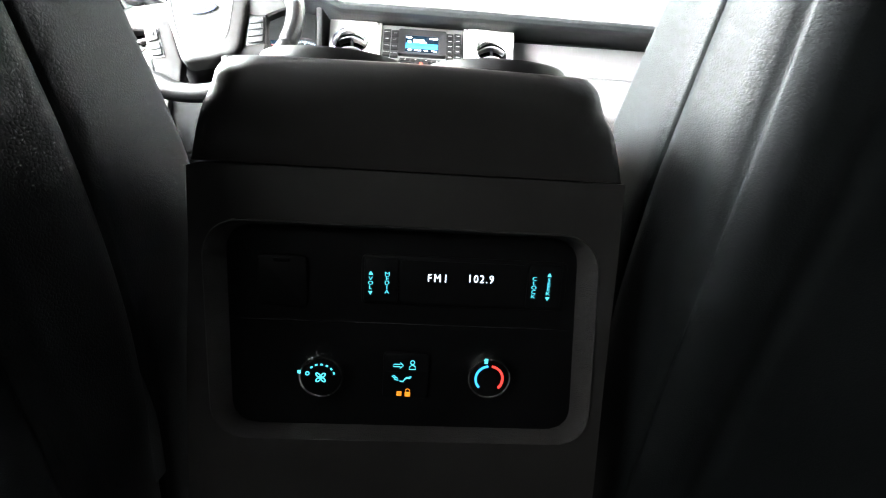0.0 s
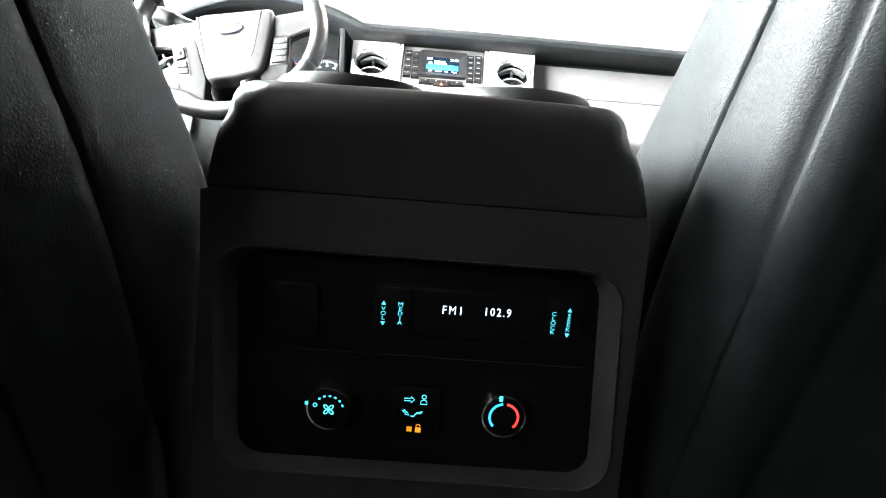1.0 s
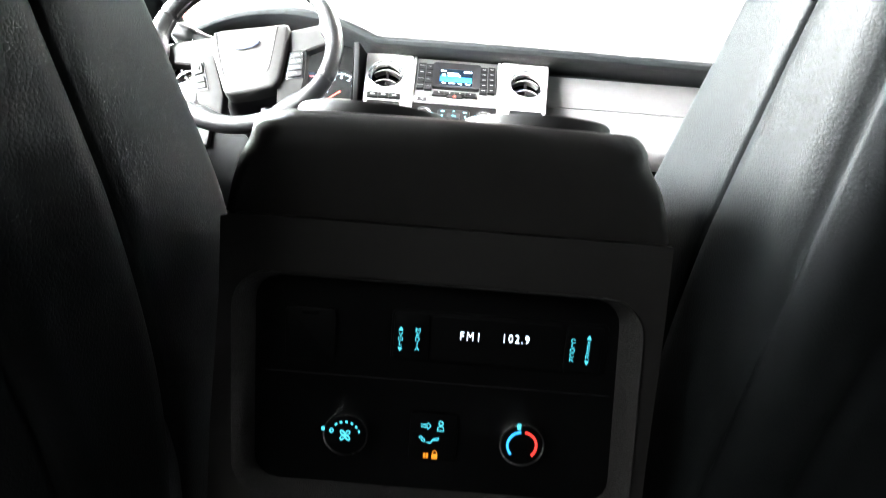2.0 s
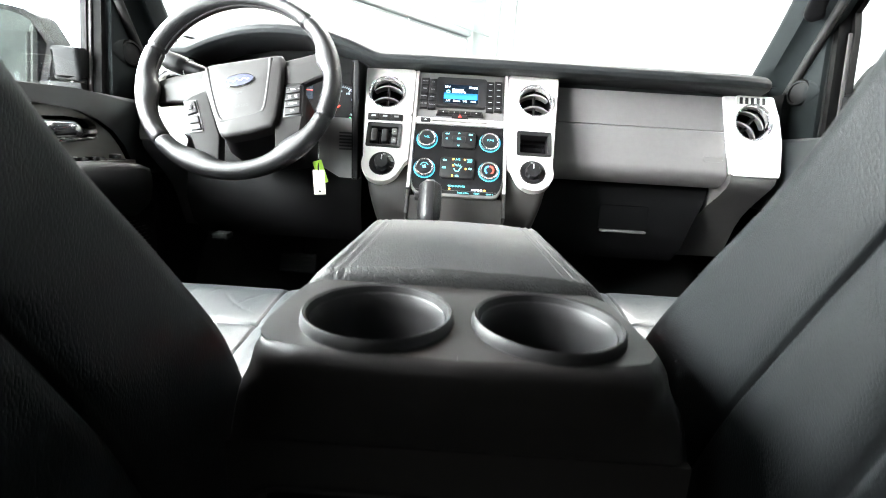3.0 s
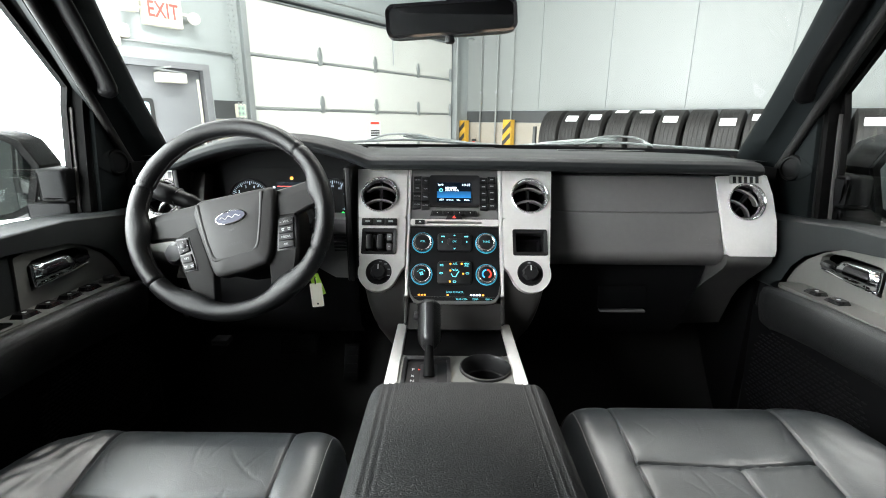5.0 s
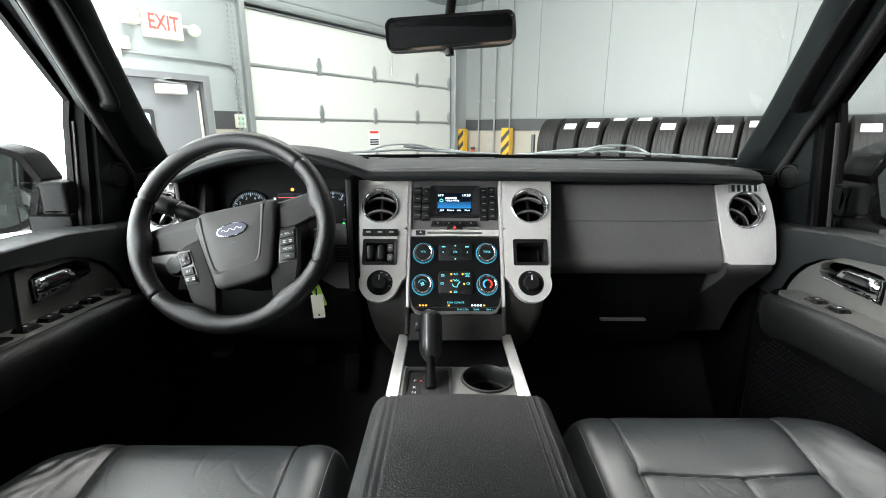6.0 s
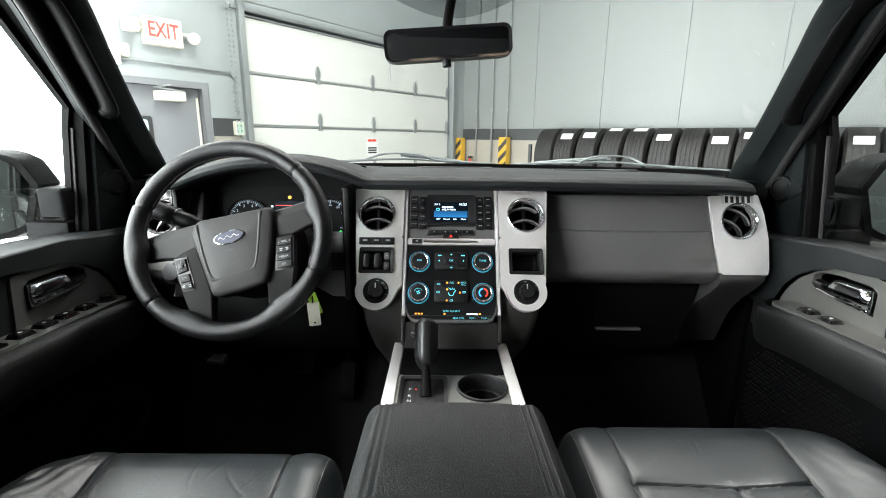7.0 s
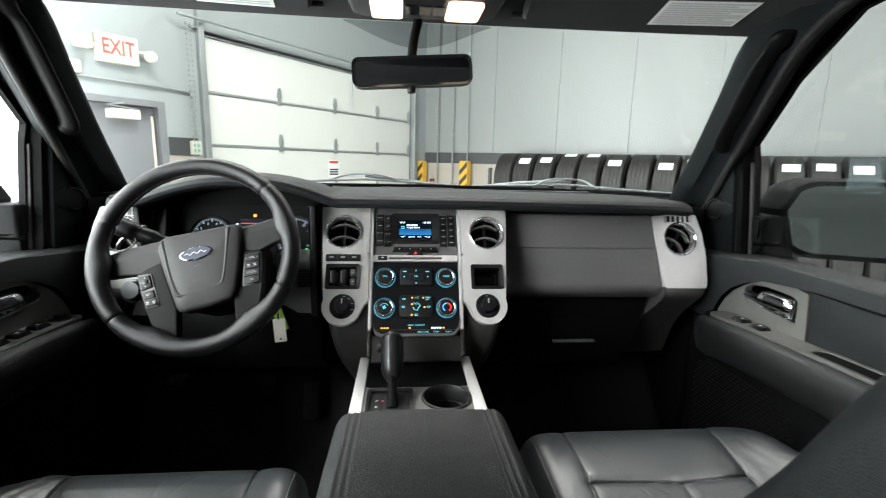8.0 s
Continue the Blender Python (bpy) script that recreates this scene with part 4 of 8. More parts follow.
def mirror_and_overhead():
    m = frame_of((-0.013, 1.128, 1.057), (1, 0.02, 0.075), (-0.075, 0.10, 1))
    d = thing("rear_view_mirror", (0.0, 1.14, 1.06), "black dimming rear view mirror hung from the windscreen", "mirror")
    o = rrect(-0.127, 0.127, -0.031, 0.031, 0.016, 6)
    i = rrect(-0.121, 0.121, -0.0255, 0.0255, 0.012, 6)
    bm = bmesh.new()
    sections = []
    for s, z in ((0.80, -0.030), (0.93, -0.024), (1.0, -0.010), (1.0, 0.003)):
        sections.append([m @ Vector((x * s, y * s, z)) for x, y in o])
    loft(bm, sections)
    part("housing", bm, plastic, d)
    bm = bmesh.new()
    ring(bm, o, i, m, 0.002, 0.007, 0.0045)
    part("rim", bm, gloss_black, d)
    bm = bmesh.new()
    prism(bm, rrect(-0.1205, 0.1205, -0.025, 0.025, 0.012, 6), m, 0.001, 0.0038)
    part("mirror_glass", bm, dim_mirror, d, "dark reflecting glass")
    bm = bmesh.new()
    tube(bm, arc_line([m @ Vector((0.0, 0.015, -0.025)), Vector((-0.015, 1.165, 1.09)), Vector((-0.010, 1.19, 1.135)), Vector((0.0, 1.225, 1.185))], 6), 0.0105, 12)
    part("arm", bm, shaded_black_plastic, d)
    bm = bmesh.new()
    lathe(bm, [(0, -0.012), (0.007, -0.012), (0.009, -0.004), (0.009, 0.006), (0, 0.008)], m @ Matrix.Translation((-0.005, -0.036, -0.008)) @ pose(0, 0, 0, 90), 14)
    part("lever", bm, plastic, d)

    d = thing("overhead_console", (0.0, 1.08, 1.17), "black overhead console with two lit map lamps", "overhead console")
    bm = bmesh.new()
    base = rrect(-0.15, 0.17, 0.86, 1.175, 0.03, 5)
    rows = []
    for s, z in ((1.0, 1.262), (0.98, 1.19), (0.93, 1.174), (0.88, 1.170)):
        rows.append([Vector((0.01 + (x - 0.01) * s, 1.03 + (y - 1.03) * s, z)) for x, y in base])
    loft(bm, rows)
    part("housing", bm, plastic, d)
    for x0, x1 in ((-0.098, -0.035), (0.053, 0.122)):
        bm = bmesh.new()
        prism(bm, rrect(x0, x1, 1.035, 1.145, 0.012, 4), frame_of((0, 0, 1.1695), (1, 0, 0), (0, 1, 0)), -0.006, 0.0)
        part("lamp_lens", bm, lamp_warm, d, "lit frosted map lamp lens")
    for x in (-0.018, 0.01, 0.036):
        bm = bmesh.new()
        prism(bm, rrect(x - 0.012, x + 0.012, 1.07, 1.12, 0.003, 3), frame_of((0, 0, 1.170), (1, 0, 0), (0, 1, 0)), -0.004, 0.0)
        part("button", bm, gloss_black, d)
    for sx in (-1, 1):
        d = thing("sun_visor", (sx * 0.45, 1.08, 1.2), "black fabric sun visor, folded up, with a pale warning label", "sun visor", "sun visors")
        tilt = frame_of((sx * 0.46, 1.07, 1.200), (1, -sx * 0.10, 0), (sx * 0.1, 1, -0.16))
        bm = bmesh.new()
        rows = []
        base = rrect(-0.245, 0.245, -0.10, 0.08, 0.03, 5)
        for s, z in ((0.97, 0.012), (1.0, 0.006), (1.0, -0.006), (0.97, -0.012)):
            rows.append([tilt @ Vector((x * s, y * s, z)) for x, y in base])
        loft(bm, rows)
        part("pad", bm, headliner, d)
        down = tilt @ Matrix.Translation((0, 0, -0.0125)) @ pose(0, 0, 0, 180)
        x0, x1 = (0.03, 0.215) if sx > 0 else (0.02, 0.17)
        bm = bmesh.new()
        prism(bm, [(x0, -0.07), (x1, -0.07), (x1, 0.03), (x0, 0.03)], down, 0.0, 0.0006)
        lab = part("warning_label", bm, label_paper, d, "pale printed label")
        bars(down @ Matrix.Translation((0, 0, 0.0005)), [(x0 + 0.008, x1 - 0.008 - 0.03 * (k % 3 == 2), -0.062 + 0.009 * k, -0.058 + 0.009 * k) for k in range(10)], grey_print, lab)
        bm = bmesh.new()
        tube(bm, [tilt @ Vector((sx * -0.235, 0.07, 0)), tilt @ Vector((sx * -0.265, 0.075, 0.004))], 0.006, 8)
        part("clip", bm, plastic, d)


# ---- doors ----
def door(sx, driver):
    side = frame_of((sx * 0.80, 0, 0), (0, -sx, 0), (0, 0, 1))

    def q(pts):
        return [(-sx * y, z) for y, z in pts]
    who = "driver" if driver else "passenger"
    d = thing("front_door", (sx * 0.83, 0.6, 0.0), "closed black front door trim with a silver handle bezel and armrest switches", "car door", "front doors")
    bm = bmesh.new()
    prism(bm, q([(0.02, 0.02), (1.32, 0.02), (1.34, 0.64), (0.02, 0.64)]), side, -0.085, -0.022)
    part("core", bm, plastic, d)
    bm = bmesh.new()
    prism(bm, q([(0.0, -0.25), (1.36, -0.25), (1.36, 0.63), (0.0, 0.63)]), side, -0.125, -0.09, 0.01, 2)
    part("outer_skin", bm, body_paint, d, "dark grey painted outer skin")
    top = [(0.03, 0.672), (1.05, 0.664), (1.34, 0.648)]
    low = [(1.34, 0.47), (1.215, 0.475), (1.207, 0.51), (1.185, 0.555), (1.15, 0.592), (1.105, 0.618), (1.05, 0.637), (0.985, 0.643), (0.92, 0.633), (0.03, 0.615)]
    bm = bmesh.new()
    prism(bm, q(top + low), side, -0.088, 0.016, 0.016, 4)
    part("upper_pad", bm, vinyl_door, d)
    bm = bmesh.new()
    prism(bm, q([(0.05, 0.49), (0.925, 0.50), (0.932, 0.628), (0.05, 0.612)]), side, -0.022, 0.003, 0.006, 2)
    part("insert", bm, vinyl_door, d)
    bm = bmesh.new()
    prism(bm, q([(0.9, 0.40), (1.30, 0.40), (1.30, 0.50), (1.2, 0.60), (1.1, 0.64), (0.9, 0.64)]), side, -0.022, -0.014)
    part("backing", bm, plastic, d)
    # silver bezel with a real opening for the handle
    plate = [(0.922, 0.500), (1.19, 0.484), (1.183, 0.515), (1.165, 0.545), (1.138, 0.575), (1.10, 0.600), (1.06, 0.617), (1.02, 0.627), (0.983, 0.631), (0.933, 0.622)]
    hole = [(0.957, 0.552), (1.095, 0.560), (1.107, 0.572), (1.107, 0.590), (1.09, 0.602), (1.04, 0.608), (0.972, 0.607), (0.958, 0.598)]
    bm = bmesh.new()
    c = (-sx * 1.03, 0.58)
    ring(bm, star(q(plate), c, 120), star(q(hole), c, 120), side, -0.018, 0.007, 0.004)
    part("bezel", bm, bezel_silver, d, "satin silver bezel")
    bm = bmesh.new()
    prism(bm, q([(0.95, 0.545), (1.115, 0.55), (1.115, 0.61), (0.95, 0.612)]), side, -0.02, -0.014)
    part("handle_cup", bm, satin_black, d)
    bm = bmesh.new()
    rows = []
    for t in range(13):
        y = 0.963 + 0.138 * t / 12
        grip = smooth(1.04, 1.075, y)
        lo, hi = 0.5605 + 0.045 * (y - 0.963) + 0.004 * grip, 0.6005 - 0.016 * grip
        out = 0.019 - 0.009 * grip - 0.006 * smooth(0.975, 0.963, y)
        mid = (lo + hi) / 2
        sec = [(lo, -0.012), (lo, out - 0.006), (lo + 0.003, out - 0.002), (mid - 0.004, out), (mid + 0.004, out - 0.0005), (hi - 0.006, out - 0.004), (hi - 0.001, out - 0.009), (hi, -0.012)]
        rows.append([side @ Vector((-sx * y, z, n)) for z, n in sec])
    loft(bm, rows)
    lever = part("handle", bm, material("dark_chrome_" + who, (0.42, 0.43, 0.44), 0.12, metal=1.0), d, "dark chrome door handle", sharp=50)
    bm = bmesh.new()
    tube(bm, [side @ Vector((-sx * y, 0.5585 + 0.045 * (y - 0.963), 0.011 - 0.006 * smooth(1.04, 1.08, y))) for y in [0.963 + 0.138 * t / 12 for t in range(13)]], 0.0022, 8)
    tube(bm, [side @ Vector((-sx * p, z, 0.009)) for p, z in ((0.9625, 0.559), (0.9615, 0.58), (0.964, 0.6005))], 0.0022, 8)
    part("chrome_edge", bm, chrome, lever, "bright chrome edge")
    # armrest
    rows = []
    for y, w, zt in ((0.10, 1.0, 0.535), (0.5, 1.0, 0.533), (0.8, 1.0, 0.529), (1.0, 1.0, 0.522), (1.08, 0.99, 0.515), (1.13, 0.93, 0.508), (1.165, 0.80, 0.500), (1.185, 0.55, 0.492), (1.192, 0.2, 0.486)):
        sec = [(-0.02, zt - 0.004), (0.066 * w, zt - 0.004), (0.078 * w, zt), (0.092 * w, zt - 0.004), (0.099 * w, zt - 0.018), (0.098 * w, zt - 0.045), (0.088 * w, zt - 0.078), (0.082 * w, zt - 0.088), (0.072 * w, zt - 0.096), (0.04 * w, zt - 0.112), (-0.02, zt - 0.118)]
        rows.append([side @ Vector((-sx * y, z, n)) for n, z in sec])
    bm = bmesh.new()
    loft(bm, rows)
    arm = part("armrest", bm, grained, d, sharp=60)
    # strip laid over the armrest to paint in its lit top edge
    bm = bmesh.new()
    loft(bm, [[r[1] + Vector((0, 0, 0.001)), r[2] + Vector((0, 0, 0.0012)), r[3] + Vector((-sx * 0.0006, 0, 0.001)), r[3].lerp(r[4], 0.35) + Vector((-sx * 0.0012, 0, 0.0)), r[3].lerp(r[4], 0.35) + Vector((sx * 0.004, 0, -0.002)), r[1] + Vector((0, 0, -0.004))] for r in rows[:-2]])
    part("lit_edge_strip", bm, edge_grain_lit, arm, "grained armrest edge, paler for the light along it", sharp=60)
    # on the armrest's top: along y and across

    def deck(y, n, z=0.0):
        return Vector((sx * (0.80 - n), y, 0.5215 + 0.034 * (0.98 - y) + z))

    def plate_on(bm, outline, z0, z1):
        lo = [bm.verts.new(deck(y, n, z0)) for y, n in outline]
        hi = [bm.verts.new(deck(y, n, z1)) for y, n in outline]
        k = len(lo)
        bm.faces.new(lo)
        bm.faces.new(hi)
        for i in range(k):
            bm.faces.new((lo[i], lo[(i + 1) % k], hi[(i + 1) % k], hi[i]))
        return bm
    bm = bmesh.new()
    plate_on(bm, rrect(0.50, 1.145, 0.004, 0.066, 0.02, 6), -0.006, 0.001)
    sp = part("switch_plate", bm, bezel_silver, d, "satin silver switch plate")
    cups = ((0.905, 0.018), (0.955, 0.018), (1.005, 0.018), (1.055, 0.018)) if driver else ((1.065, 0.02), (1.01, 0.02))
    for k, (y, n) in enumerate(cups):
        bm = bmesh.new()
        a = rrect(y - 0.019, y + 0.019, n, n + 0.030, 0.005, 3)
        b = rrect(y - 0.015, y + 0.013, n + 0.003, n + 0.027, 0.005, 3)
        loft(bm, [[deck(yy, nn, 0.001) for yy, nn in a], [deck(yy, nn, 0.008) for yy, nn in b]])
        part("window_switch", bm, gloss_black, sp)
        bm = bmesh.new()
        plate_on(bm, rrect(y - 0.004, y + 0.001, n + 0.012, n + 0.018, 0.001, 2), 0.008, 0.0086)
        part("mark", bm, white_print, sp)
    if driver:
        bm = bmesh.new()
        lathe(bm, [(0.020, 0), (0.020, 0.002), (0.012, 0.003), (0.012, 0.011), (0.0095, 0.013), (0, 0.013)], Matrix.Translation(deck(1.11, 0.036, 0.001)), 24)
        part("mirror_knob", bm, satin_black, sp)
    bm = bmesh.new()
    ring_o, ring_i = rrect(0.64, 0.878, 0.008, 0.064, 0.018, 6), rrect(0.655, 0.866, 0.017, 0.055, 0.014, 6)
    lo = [[bm.verts.new(deck(y, n, z)) for y, n in pts] for pts, z in ((ring_o, 0.001), (ring_o, 0.004), (ring_i, 0.004), (ring_i, 0.0015))]
    for a in range(4):
        for i in range(len(ring_o)):
            j = (i + 1) % len(ring_o)
            bm.faces.new((lo[a][i], lo[a][j], lo[(a + 1) % 4][j], lo[(a + 1) % 4][i]))
    cup = part("pull_cup_rim", bm, bezel_silver, sp)
    bm = bmesh.new()
    plate_on(bm, rrect(0.653, 0.868, 0.015, 0.057, 0.014, 6), 0.001, 0.0018)
    part("pull_cup", bm, shaded_black_plastic, sp, "black pull cup")
    # lower panel with its slotted loudspeaker grille
    bm = bmesh.new()
    prism(bm, q([(0.05, 0.04), (1.27, 0.04), (1.30, 0.40), (0.05, 0.43)]), side, -0.022, -0.006, 0.006, 2)
    part("lower_panel", bm, shaded_black_plastic, d)
    bm = bmesh.new()
    for i in range(22):
        for j in range(26):
            y, z = 0.90 + 0.0165 * i + 0.008 * (j % 2), 0.12 + 0.0095 * j
            if (abs(y - 1.09) / 0.17) ** 4 + (abs(z - 0.235) / 0.13) ** 4 < 1:
                prism(bm, q([(y - 0.0055, z - 0.0012), (y + 0.0055, z - 0.0012), (y + 0.0055, z + 0.0012), (y - 0.0055, z + 0.0012)]), side, -0.006, -0.0035)
    tagged(part("speaker_grille", bm, plastic, d, "slotted loudspeaker grille"), kind="stuff")
    bm = bmesh.new()
    prism(bm, q([(0.45, 0.05), (0.80, 0.05), (0.80, 0.16), (0.45, 0.17)]), side, -0.006, 0.04, 0.02, 4)
    part("map_pocket", bm, shaded_black_plastic, d)
    # sail panel and tweeter
    bm = bmesh.new()
    prism(bm, q([(1.200, 0.64), (1.40, 0.64), (1.40, 0.80), (1.335, 0.80), (1.285, 0.88), (1.25, 0.94), (1.240, 0.93)]), side, -0.06, -0.020, 0.008, 2)
    part("sail_panel", bm, pillar_cloth, d)
    tw = side @ Matrix.Translation((-sx * 1.275, 0.763, -0.020))
    bm = bmesh.new()
    lathe(bm, [(0.031, -0.004), (0.031, 0.002), (0.028, 0.006), (0.024, 0.0065), (0.023, 0.003), (0, 0.005)], tw @ Matrix.Translation((0, 0, 0.003)) @ pose(0, 0, 0, 0, 14 * sx, 0), 28)
    part("tweeter", bm, shaded_black_plastic, d)
    bm = bmesh.new()
    loft(bm, [[tw @ Vector((sx * x, r * math.cos(a), r * 0.12 * math.sin(a))) for a in [2 * math.pi * k / 16 for k in range(16)]] for x, r in ((-0.012, 0.030), (0.012, 0.030), (0.035, 0.022), (0.052, 0.012), (0.06, 0.003))])
    part("tweeter_fairing", bm, pillar_cloth, d, sharp=70)
    # window frame and glass
    path = [(1.215, 0.645), (1.255, 0.90), (1.26, 0.945), (1.168, 1.095) if sx > 0 else (1.150, 1.103), (1.04, 1.215), (0.87, 1.245), (0.6, 1.255), (0.02, 1.26)]
    inn = [(1.185, 0.645), (1.222, 0.89), (1.235, 0.938), (1.137, 1.077) if sx > 0 else (1.115, 1.086), (1.005, 1.195), (0.85, 1.222), (0.6, 1.232), (0.02, 1.237)]
    bm = bmesh.new()
    prism(bm, q(path + inn[::-1]), side, -0.085, -0.035)
    part("window_frame", bm, frame_rubber, d, sharp=60)
    inn2 = [(1.176, 0.645), (1.211, 0.888), (1.224, 0.931), (1.126, 1.070) if sx > 0 else (1.104, 1.078), (0.996, 1.185), (0.845, 1.210), (0.6, 1.220), (0.02, 1.225)]
    bm = bmesh.new()
    prism(bm, q(inn + inn2[::-1]), side, -0.075, -0.062)
    for shift, wide, deep, mat in ((0.006, 0.008, -0.031, seal_grey), (0.027, 0.005, -0.055, pale_seal)):
        strip = bmesh.new()
        prism(strip, q([(1.212 - shift, 0.646), (1.212 - shift - wide, 0.646), (1.248 - shift - wide, 0.888), (1.248 - shift, 0.888)]), side, -0.066, deep, 0.002, 2)
        part("glass_run", strip, mat, d, "grey glass run strip")
    part("weather_strip", bm, material("rubber_strip_" + who, (0.004, 0.004, 0.004), 0.7, spec=0.1), d, "dark rubber weather strip")
    bm = bmesh.new()
    prism(bm, q(inn[:1] + inn[1:] + [(0.02, 0.645)]), side, -0.070, -0.066)
    part("window_glass", bm, side_glass, d).visible_shadow = False


TOE = {-1: -0.42, 1: -0.28}      # how far each mirror glass is turned to the driver


def side_mirror(sx):
    d = thing("side_mirror", (sx * 1.0, 1.17, 0.66), "large black door mirror with a square glass", "side mirror", "door mirrors")
    def f(x, y, z):
        return Vector((sx * x, y, z))
    face = [(0.905, 0.790), (0.935, 0.850), (0.975, 0.862), (1.17, 0.864), (1.20, 0.84), (1.205, 0.70), (1.18, 0.668), (0.975, 0.672), (0.930, 0.690)]
    bm = bmesh.new()
    cx, cz = 1.06, 0.77
    low = 0.012 if sx < 0 else 0.0
    drop = 0.028 if sx < 0 else 0.016
    rows = []
    m = frame_of((sx * (cx + low), 1.128, cz - drop), (1, sx * TOE[sx], 0), (0, 0.03, 1))
    for h, s in ((-0.006, 1.0), (-0.03, 1.04), (-0.07, 1.09), (-0.12, 1.02), (-0.155, 0.80), (-0.17, 0.4)):
        rows.append([m @ Vector((sx * (x - cx) * s, (z - cz) * s, h)) for x, z in star(face, (cx, cz), 48)])
    loft(bm, rows)
    part("housing", bm, mirror_plastic, d)
    inner = [(cx + (x - cx) * 0.90, cz + (z - cz) * 0.88) for x, z in star(face, (cx, cz), 48)]
    bm = bmesh.new()
    prism(bm, [(sx * (x - cx), z - cz) for x, z in inner], m, -0.002, 0.004)
    part("mirror_glass", bm, mirror_silver, d, "reflecting mirror glass")
    bm = bmesh.new()
    a, b = [(sx * (x - cx), z - cz) for x, z in star(face, (cx, cz), 48)], [(sx * (x - cx), z - cz) for x, z in inner]
    ring(bm, a, b, m, -0.004, 0.008, 0.003)
    part("rim", bm, frame_rubber, d)
    bm = bmesh.new()
    box(bm, min(sx * 0.86, sx * 0.925), max(sx * 0.86, sx * 0.925), 1.160, 1.26, 0.684, 0.758, 0.010, 3)
    part("arm", bm, mirror_plastic, d)
    bm = bmesh.new()
    box(bm, min(sx * 0.862, sx * 0.962), max(sx * 0.862, sx * 0.962), 1.163, 1.258, 0.640, 0.682, 0.007, 2)
    part("foot", bm, mirror_plastic, d)


shell()
for sx in (-1, 1):
    a_pillar(sx)
    door(sx, sx < 0)
    side_mirror(sx)
mirror_and_overhead()


# ---- dashboard ----
STACK = frame_of((0, 1.2, 0.70), (1, 0, 0), (0, 0.6, 1))
RIGHT = frame_of((0, 1.25, 0.70), (1, 0, 0), (0, 0.33, 1))
KS, KR = math.hypot(1, 0.6), math.hypot(1, 0.33)


def P(pts, k=KS):
    return [(x, (z - 0.70) * k) for x, z in pts]


def at_stack(x, z, lift=0.0):
    return STACK @ Matrix.Translation((x, (z - 0.70) * KS, lift))


def at_right(x, z, lift=0.0):
    return RIGHT @ Matrix.Translation((x, (z - 0.70) * KR, lift))


def air_vent(parent, m, r, turn=0.0):
    """A round outlet: chrome ring, dark barrel, three curved slats and a post."""
    bm = bmesh.new()
    lathe(bm, [(r * 0.83, -0.014), (r * 0.85, -0.004), (r * 0.90, 0.0025), (r * 0.95, 0.0045), (r * 0.985, 0.0035), (r, 0.0), (r, -0.01)], m, 40)
    rim = part("vent_ring", bm, chrome_soft, parent, "chrome vent ring")
    bm = bmesh.new()
    lathe(bm, [(r * 0.84, -0.012), (r * 0.83, -0.024), (r * 0.8, -0.05), (0, -0.052)], m, 40)
    part("vent_barrel", bm, shaded_black_plastic, parent)
    tm = m @ pose(0, 0, 0, 0, 0, turn)
    for y in (-0.36, 0.36):
        half = r * 0.82 * math.sqrt(max(0.05, 1 - y * y)) * 0.99
        rows = []
        for k in range(13):
            x = -half + 2 * half * k / 12
            bow = -0.010 * (x / half) ** 2
            z = -0.012 + bow
            t = 0.0021
            yy = y * r + 0.16 * r * (1 - (x / half) ** 2)
            rows.append([tm @ Vector((x, yy - t, z + 0.004)), tm @ Vector((x, yy + t, z + 0.004)), tm @ Vector((x, yy + t + 0.004, z - 0.016)), tm @ Vector((x, yy - t + 0.004, z - 0.016))])
        bm = bmesh.new()
        loft(bm, rows)
        part("slat", bm, slat_grey, rim)
    bm = bmesh.new()
    prism(bm, [(-0.0022, -r * 0.8), (0.0022, -r * 0.8), (0.0022, r * 0.8), (-0.0022, r * 0.8)], tm, -0.034, -0.016)
    part("post", bm, plastic, rim)


def ring_knob(parent, m, r, glow=True):
    if glow:
        bm = bmesh.new()
        ring(bm, circle(0, 0, r * 1.10, 40), circle(0, 0, r * 1.03, 40), m, 0.0, 0.0012)
        part("glow_ring", bm, glow_teal, parent, "blue backlit ring")
    bm = bmesh.new()
    prof = [(r * 1.0, 0.0035), (r * 0.99, 0.0070), (r * 0.94, 0.0090), (r * 0.86, 0.0088), (r * 0.79, 0.0076), (r * 0.77, 0.005)]
    lathe(bm, prof, m, 48)
    k = part("knob", bm, chrome_soft, parent, "chrome-rimmed rotary knob")
    bm = bmesh.new()
    lathe(bm, [(r * 0.79, 0.005), (r * 0.77, 0.0080), (r * 0.68, 0.0085), (0, 0.0087)], m, 36)
    lathe(bm, [(r * 1.02, 0.0), (r * 0.99, 0.004), (r * 0.95, 0.005)], m, 36)
    part("cap", bm, satin_black, k)
    bm = bmesh.new()
    for i in range(28):
        a = 360 / 28 * i
        box(bm, r * 0.945, r * 1.005, -0.0006, 0.0006, 0.002, 0.0072, m=m @ pose(0, 0, 0, 0, 0, a))
    part("knurl", bm, satin_black, k)
    return k


def pad(parent, m, outline, h, mat, name="button", bev=0.002, label=""):
    bm = bmesh.new()
    prism(bm, outline, m, 0.0, h, bev, 2)
    return part(name, bm, mat, parent, label)


